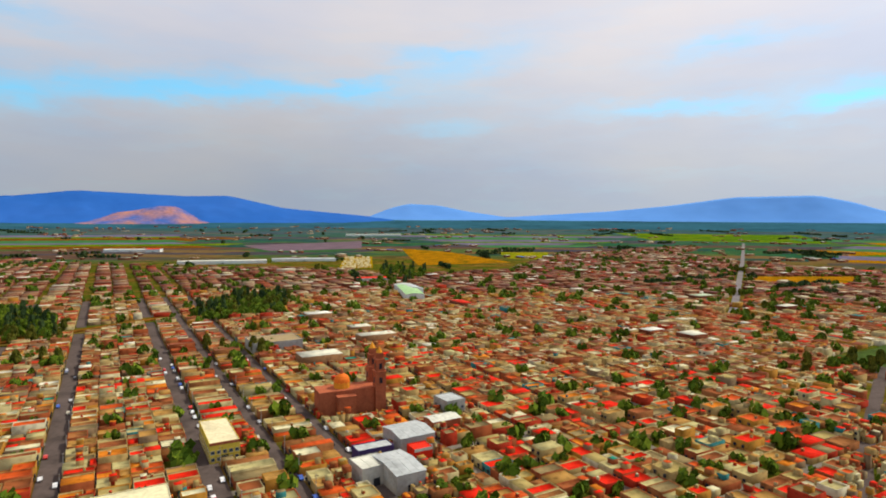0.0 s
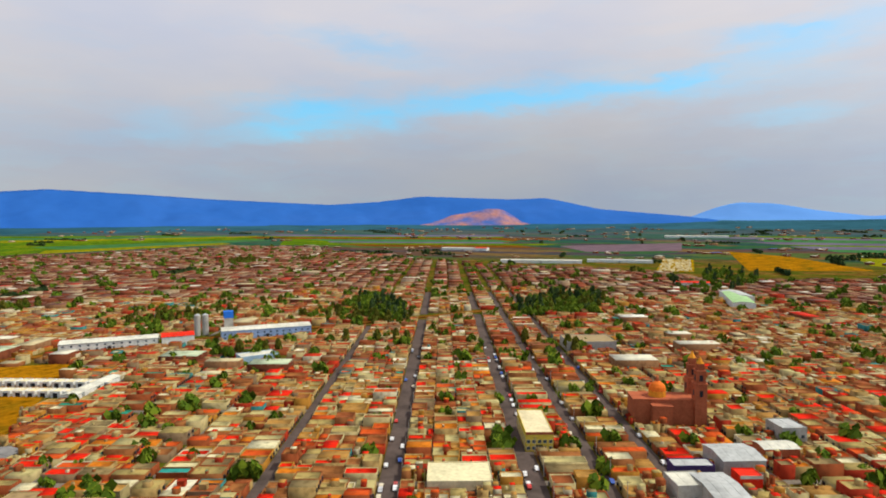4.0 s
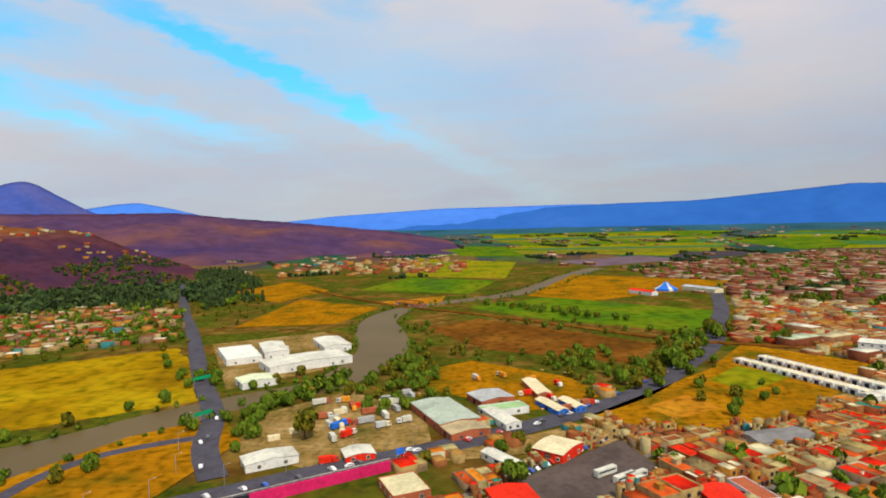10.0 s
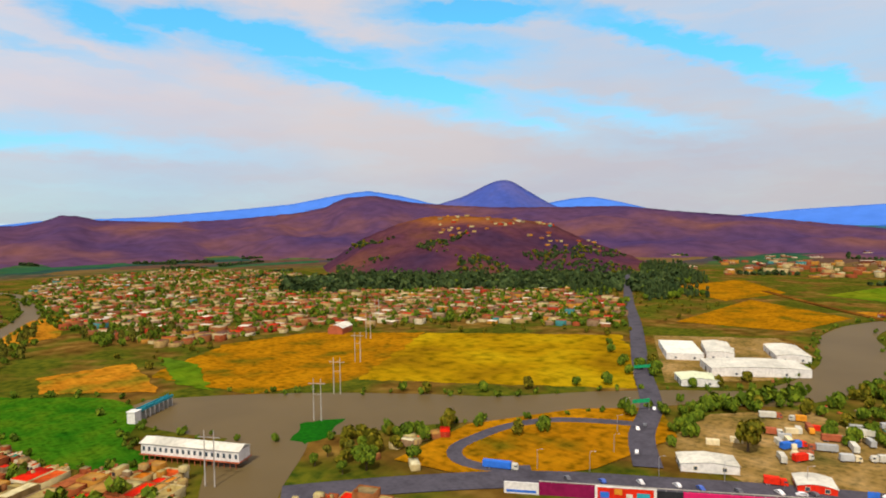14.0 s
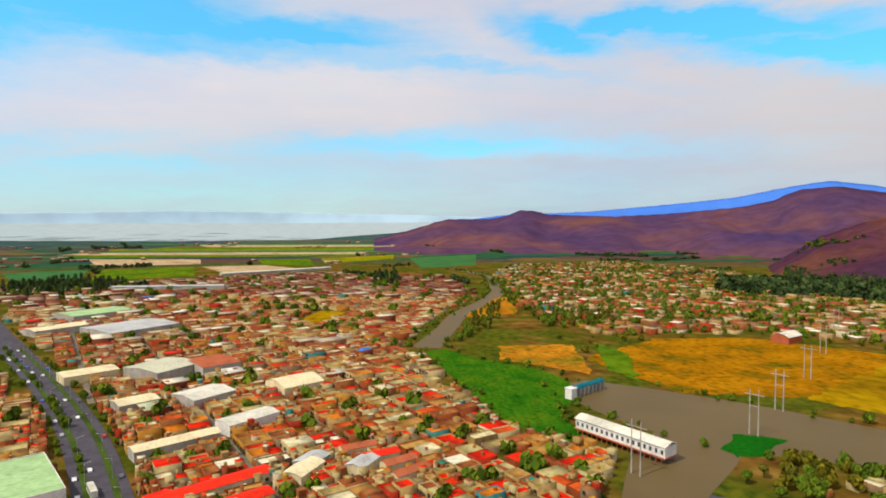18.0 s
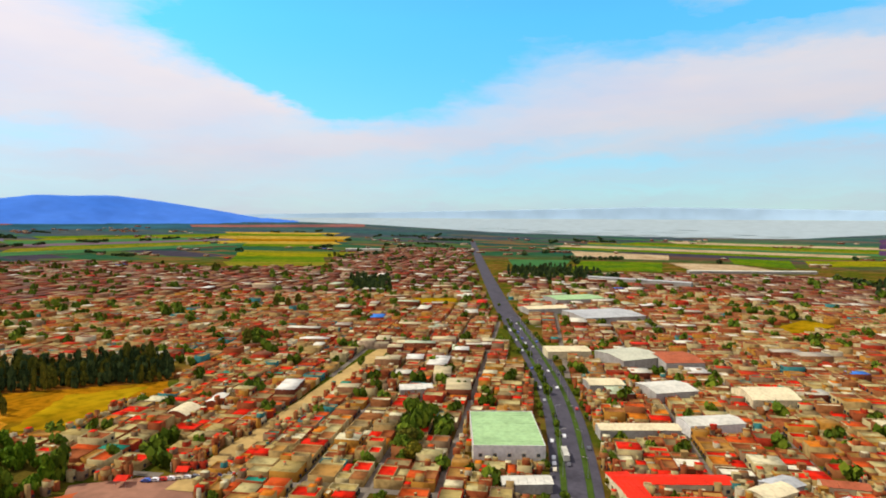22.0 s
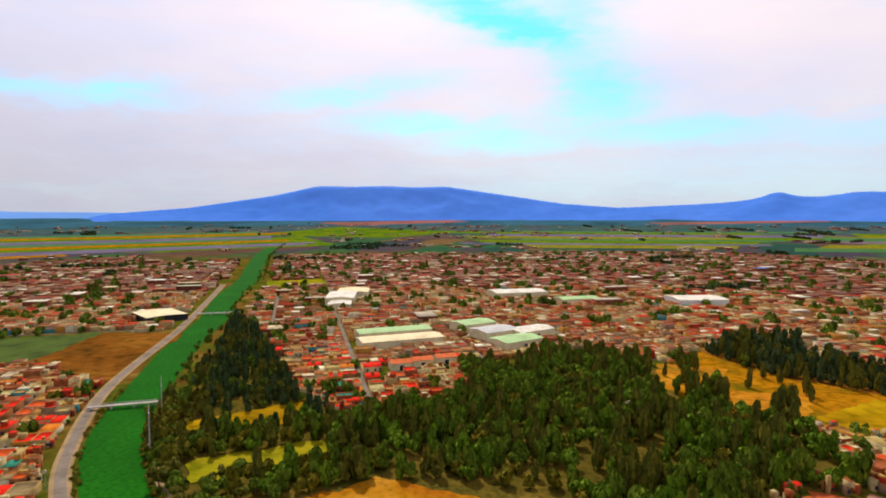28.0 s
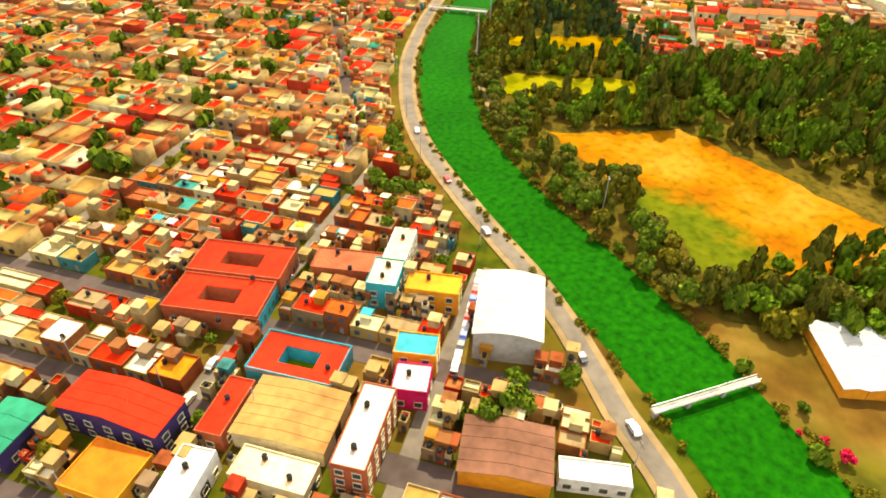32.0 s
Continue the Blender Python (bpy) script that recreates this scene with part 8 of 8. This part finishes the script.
for x, y in ((-150, -222), (-158, -232), (-168, -246), (-182, -252), (-196, -246), (-160, -218), (-210, -238), (-224, -232), (-146, -238), (-176, -232), (-238, -222), (-330, -176), (-342, -170), (-336, -184), (-326, -160),
             (-362, -40), (-376, -50), (-390, -62), (-352, -62), (-366, -70), (-342, -74)):
    tree(x, y, tr.choice(("broad", "dark")), tr.uniform(0.8, 1.3))

# gardens and yards inside the town blocks
for x, y, w, r in gardens:
    if r < 230:
        tree(x, y, "broad", min(0.8, w / 9.0) * tr.uniform(0.6, 1.0), group="garden trees")
        continue
    for k in range(1 if r < 700 else 2):
        yards.add(x + tr.uniform(-1, 1) * w * 0.2, y + tr.uniform(-1, 1) * w * 0.2, min(2.0, w / 4.5) * tr.uniform(0.7, 1.15))
for k in range(17):
    q = k / 16
    tree(134 + 36 * q + tr.uniform(-2, 2), 40 - 38 * q + tr.uniform(-2, 2), tr.choice(("dark", "tall", "broad")), tr.uniform(0.7, 1.0), group="park trees")
for k in range(26):
    q = k / 25
    yards.add(-345 - 68 * q + tr.uniform(-2, 2), -150 + 36 * q + tr.uniform(-2, 2), tr.uniform(1.0, 2.2))
# scrub and trees between the western yards
WEST = [(-205, -150), (-330, -205), (-420, -215), (-640, -90), (-700, 30), (-560, 210), (-430, 270), (-330, 170), (-300, 60), (-255, -60)]
wild = random.Random(77)
for x, y in scatter(WEST, 10, 71):
    if not taken[cell(x, y)] and not in_town[cell(x, y)] and wild.random() < 0.28:
        (deep_round if wild.random() < 0.5 else deep_olive).add(x, y, wild.uniform(0.35, 0.95))
for x, y in scatter([(-250, -350), (-410, -452), (-530, -306), (-640, -301), (-884, -310), (-950, -560), (-560, -372), (-480, -470), (-330, -560), (-150, -560), (-130, -430)], 22, 72):
    if not taken[cell(x, y)] and wild.random() < 0.5:
        deep_olive.add(x, y, wild.uniform(0.3, 0.8))
# shrubs on the canal banks
shrubs = Grove(240, 0.12, "broad", (1.7, 1.7, 2.0), 99)
for k in range(len(canal_line) - 1):
    d = canal_line[k + 1] - canal_line[k]
    n = Vector((-d[1], d[0])).normalized()
    if math.hypot(canal_line[k][0], canal_line[k][1]) > 420:
        continue
    for side in (-1, 1):
        for rep in range(12):
            f = wild.random()
            w = side * (canal_line[k][2] / 2 + wild.uniform(-0.6, 2.4))
            if wild.random() < (0.8 if side < 0 else 0.35):
                shrubs.add(canal_line[k][0] + d[0] * f + n.x * w, canal_line[k][1] + d[1] * f + n.y * w, wild.uniform(0.3, 0.95))
blooms = Grove(260, 0.12, "broad", (1.7, 1.7, 2.0), 98)
for x, y, q in ((115, -3, 0.8), (113.5, -8, 1.2), (113.5, 1.5, 0.5)):
    blooms.add(x, y, q)
blooms.build("flowering_bushes", M_FLOWER, "crimson and magenta flowering bushes by the canal", "bushes")
shrubs.build("bushes", M_LEAF_OLIVE, "low shrubs along the canal banks", "bushes")
# dark woods at the foot of the hill
for k in range(900):
    a, r = radians(wild.uniform(115, 151)), wild.uniform(985, 1230)
    x, y = -math.sin(a) * r, math.cos(a) * r
    if not taken[cell(x, y)]:
        far_trees.add(x, y, wild.uniform(1.2, 2.2))
# scrub on the front hill, thickest in its folds and towards the road
for k in range(2600):
    a, r = radians(wild.uniform(118, 149)), wild.uniform(1135, 1630)
    x, y = -math.sin(a) * r, math.cos(a) * r
    if noise.noise(Vector((x / 110, y / 110, 6))) + (0.25 if math.degrees(a) < 127 else 0.0) + (1300 - r) / 900 < 0.12:
        continue
    spot = hill_map.ray_cast(Vector((x, y, 400)), Vector((0, 0, -1)))[0]
    if spot:
        (far_trees if wild.random() < 0.7 else deep_olive).add(x, y, wild.uniform(0.5, 1.2), spot.z - 0.8)
yards.build("bushes", M_LEAF, "bushes and small trees in yards and along banks", "bushes")
for g_, m_, l_ in ((gums[0], M_LEAF_DARK, "tall slender gum trees of the park"), (gums[1], M_LEAF, "tall feathery trees of the park"), (fresh[0], M_LEAF_BRIGHT, "bright green trees of the park"),
                   (fresh[1], M_LEAF_BRIGHT, "slim bright green trees of the park"), (pines, M_PINE, "dark blue-green pines and cypresses")):
    g_.build("woods", m_, l_)
far_trees.build("woods", M_PINE, "far lines of trees between the fields")
deep_dark.build("woods", M_LEAF_DARK, "tall dark trees of the park woods and groves")
deep_round.build("woods", M_LEAF, "dense green trees of the woods and groves")
deep_olive.build("woods", M_LEAF_OLIVE, "olive-brown trees of the park woods")

# ---------------- more things in the west ----------------
def truss_bridge(x, y, turn, length):
    t = empty("railway_bridge", pose(x, y, 0, 0, 0, turn), "rust-red steel railway bridge over the river", "bridge")
    rust = plain("rust_red_steel", (0.30, 0.06, 0.03), 0.7, 0.3, 1.5)
    part("deck", box_bm((-length / 2, length / 2, -2.4, 2.4, 2.4, 3.2)), rust, t)
    for sy in (-2.4, 2.4):
        part("top_chord", box_bm((-length / 2 + 6, length / 2 - 6, sy - 0.2, sy + 0.2, 8.0, 8.5)), rust, t)
        n = 10
        for k in range(n):
            a, b = -length / 2 + length * k / n, -length / 2 + length * (k + 1) / n
            lo, hi = (3.0, 8.2) if k % 2 == 0 else (8.2, 3.0)
            part("diagonal", tube_bm(((a, sy, lo), (b, sy, hi), 0.2), n=5), rust, t)
    for sx in (-length / 2 + 3, 0, length / 2 - 3):
        part("pier", box_bm((sx - 1.2, sx + 1.2, -3, 3, 0, 2.4)), M_CONCRETE, t)


truss_bridge(-800, -130, math.degrees(math.atan2(53, 49)), 58)


def tent(x, y, r, h):
    t = empty("tent", pose(x, y, 0.1), "large blue striped show tent on an open lot", "tent")
    n = 16
    for k in range(n):
        a, b = 2 * math.pi * k / n, 2 * math.pi * (k + 1) / n
        bm = bmesh.new()
        ring = [(r, 0.0), (r, 3.0), (r * 0.5, h * 0.55), (r * 0.12, h)]
        va = [bm.verts.new((q * math.cos(a), q * math.sin(a), z)) for q, z in ring]
        vb = [bm.verts.new((q * math.cos(b), q * math.sin(b), z)) for q, z in ring]
        for i in range(3):
            bm.faces.new((va[i], vb[i], vb[i + 1], va[i + 1]))
        part("canvas", bm, M_BLUE if k % 4 else M_WHITE, t)
    part("mast", tube_bm(((0, 0, 0), (0, 0, h + 2.5), 0.3, 0.15), n=6), M_STEEL, t)


tent(-948, 238, 17, 13)
building("warehouse", -930, 285, 60, 18, 32, 6, M_CREAM, M_GREY_ROOF, "long grey-roofed shed beside the show tent", "warehouse", "gable", sheets=6)
building("school", -905, 195, 46, 12, 32, 5, M_WHITE_WALL, M_RED, "low white building with red sheet roof", "building", "gable", sheets=5)
building("village_hall", -352, -520, 24, 16, 30, 6, M_BRICK, M_WHITE, "village hall with white vaulted roof", "hall", "arch", sheets=5, rise=3)

# lorries, vans and containers in the western yards
wq = random.Random(50)
PAINTS = (("white", M_WHITE), ("red", M_RED), ("orange", M_ORANGE_PAINT), ("white", M_WHITE), ("cream", M_CREAM), ("grey", M_GREY_ROOF), ("rusty brown", M_BRICK))
for x, y in ((-360, -116), (-365, -102), (-335, -106), (-321, -92), (-344, -80), (-339, -70), (-361, -72), (-324, -83), (-311, -84), (-352, -92), (-330, -60), (-348, -66), (-318, -70), (-300, -92), (-430, -4), (-418, 14),
             (-404, 30), (-372, 24), (-384, 8), (-420, -22), (-500, -200), (-520, -196), (-470, -176), (-350, 30), (-364, 44)):
    word, paint = wq.choice(PAINTS)
    cab_word, cab = wq.choice(PAINTS)
    long_vehicle("truck", x + wq.uniform(-2, 2), y + wq.uniform(-2, 2), wq.choice((30, 120, 35, 210, 300)) + wq.uniform(-8, 8), wq.uniform(7.5, 13), paint, f"{word} truck with {cab_word} cab parked on bare earth", "truck", cab)
for k in range(34):                     # traffic on the highway
    s = wq.random()
    x = float(np.interp(s, [0, 0.4, 0.7, 1], [-262, -338, -461, -650]))
    y = float(np.interp(s, [0, 0.4, 0.7, 1], [-82, 28, 128, 215]))
    o = wq.choice((-5.5, -2.2, 2.2, 5.5))
    car(x + o * 0.8, y - o * 0.55, 124 + (180 if o > 0 else 0), 0.55)


def container(x, y, turn, paint, word):
    t = empty("container", pose(x, y, 0.1, 0, 0, turn), f"{word} steel shipping container in a yard", "container")
    part("body", box_bm((-3, 3, -1.2, 1.2, 0, 2.55)), paint, t)
    for k in range(9):
        part("rib", box_bm((-2.8 + 0.68 * k, -2.6 + 0.68 * k, -1.26, 1.26, 0.1, 2.5)), paint, t)
    for s in (-0.6, 0.6):
        part("door", box_bm((3.0, 3.06, s - 0.56, s + 0.56, 0.1, 2.45)), paint, t)


for k in range(12):
    word, paint = wq.choice(PAINTS)
    container(-300 - 8 * k + wq.uniform(-3, 3), -120 + 5 * k + wq.uniform(-8, 8), wq.choice((30, 118)) + wq.uniform(-6, 6), paint, word)

# pallets and crates heaped in the yards
heap_of_goods = Heap()
for k in range(420):
    cx, cy = wq.choice(((-330, -90), (-370, -100), (-410, 0), (-380, 30), (-500, -205), (-350, 60), (-400, 100), (-300, -60), (-470, -160)))
    x, y = cx + wq.gauss(0, 22), cy + wq.gauss(0, 16)
    if not taken[cell(x, y)]:
        heap_of_goods.add(x, y, wq.uniform(0.8, 3.0), wq.uniform(0.8, 2.2), wq.uniform(0.4, 1.8), wq.uniform(0, 180), 0, 0)
heap_of_goods.build("crates", M_WALL, M_ROOF, "crates, pallets and scrap heaped in the yards", "crates")

graves = Heap()
for k in range(260):
    q, o = wq.random(), wq.uniform(-32, 32)
    graves.add(-182 - 45 * q + o, 1275 + 340 * q, wq.uniform(1.6, 4), wq.uniform(2, 5), wq.uniform(1.0, 3.2), 8, 0, 0)
graves.build("graves", M_CREAM, M_CREAM, "pale tombs and vaults in the cemetery", "graves")
# barns and sheds scattered over the far fields
barns = Heap()
for k in range(700):
    a, r = wq.uniform(0, 6.283), 1500 + 2300 * wq.random() ** 0.8
    x, y = r * math.cos(a), r * math.sin(a)
    az = math.degrees(math.atan2(-x, y)) % 360
    if 118 < az < 172 or (176 < az < 238 and r > 2900):
        continue
    if -HALF < x < HALF and -HALF < y < HALF and (taken[cell(x, y)] or in_town[cell(x, y)]):
        continue
    for i in range(wq.randint(1, 5)):
        px, py = x + wq.gauss(0, 45), y + wq.gauss(0, 30)
        barns.add(px, py, wq.uniform(9, 34), wq.uniform(8, 16), wq.uniform(3.5, 7), TURN + wq.choice((0, 90)), land(px, py) - 0.5, 0)
barns.build("barns", M_FAR_WALL, M_PALE, "far barns and houses scattered over the fields", "barns")


# ---------------- rooftops and the canal road near the eye ----------------
TANK_BODY = saved(tube_bm(((0, 0, 0.35), (0, 0, 1.35), 0.58), n=12), "body", M_TANK)
TANK_LID = saved(tube_bm(((0, 0, 1.35), (0, 0, 1.62), 0.56, 0.2), n=12), "lid", M_TANK)
TANK_STAND = saved(box_bm(-0.5, 0.5, -0.5, 0.5, 0.0, 0.35), "stand", M_BRICK)


def water_tank(x, y, z):
    t = empty("water_tank", pose(x, y, z, 0, 0, wq.uniform(0, 90)), "black plastic water tank on a flat roof", "water tank", "rooftop tanks")
    put("stand", TANK_STAND, t, 0, 0, 0)
    put("body", TANK_BODY, t, 0, 0, 0)
    put("lid", TANK_LID, t, 0, 0, 0)


for x, y, z in ((46, 65, 10), (38, 59, 10), (14, 80, 6), (26, 72, 5), (27, 65, 5), (85, 88, 7), (80, 98, 8), (76, 96, 8), (60, 68, 6), (92, 106, 7), (80, 98.5, 8), (75, 114, 6), (73, 106, 6), (28, 90, 5), (48.5, 82.5, 4.8), (52, 120, 6.0), (38, 112, 5.6)):
    water_tank(x, y, z)

POST = saved(tube_bm(((0, 0, 0), (0, 0, 8.5), 0.16, 0.11), n=6), "post", M_CONCRETE)
BAR = saved(box_bm(-1.1, 1.1, -0.06, 0.06, 7.8, 7.95), "crossarm", M_BARK)


def utility_pole(x, y, turn):
    t = empty("utility_pole", pose(x, y, 0.2, 0, 0, turn), "concrete utility pole with wooden crossarm", "pole", "utility poles")
    put("post", POST, t, 0, 0, 0)
    put("crossarm", BAR, t, 0, 0, 0)


for x, y in ((80, 22), (92, 46), (104, 70), (113, 95), (122, 120), (136, 146), (156, 176), (184, 214)):
    utility_pole(x, y, 60)
for k in range(16):
    for v in (-18, 41.8, 70):
        x, y = to_world(60 + 24 * k, v)
        if math.hypot(x, y) < 420:
            utility_pole(x, y, TURN)
for x, y, turn in ((97, 47, 62), (109, 70, 65), (119, 98, 68), (132, 128, 65), (88, 27, 60), (150, 163, 50)):
    car(x, y, turn, 0.5)
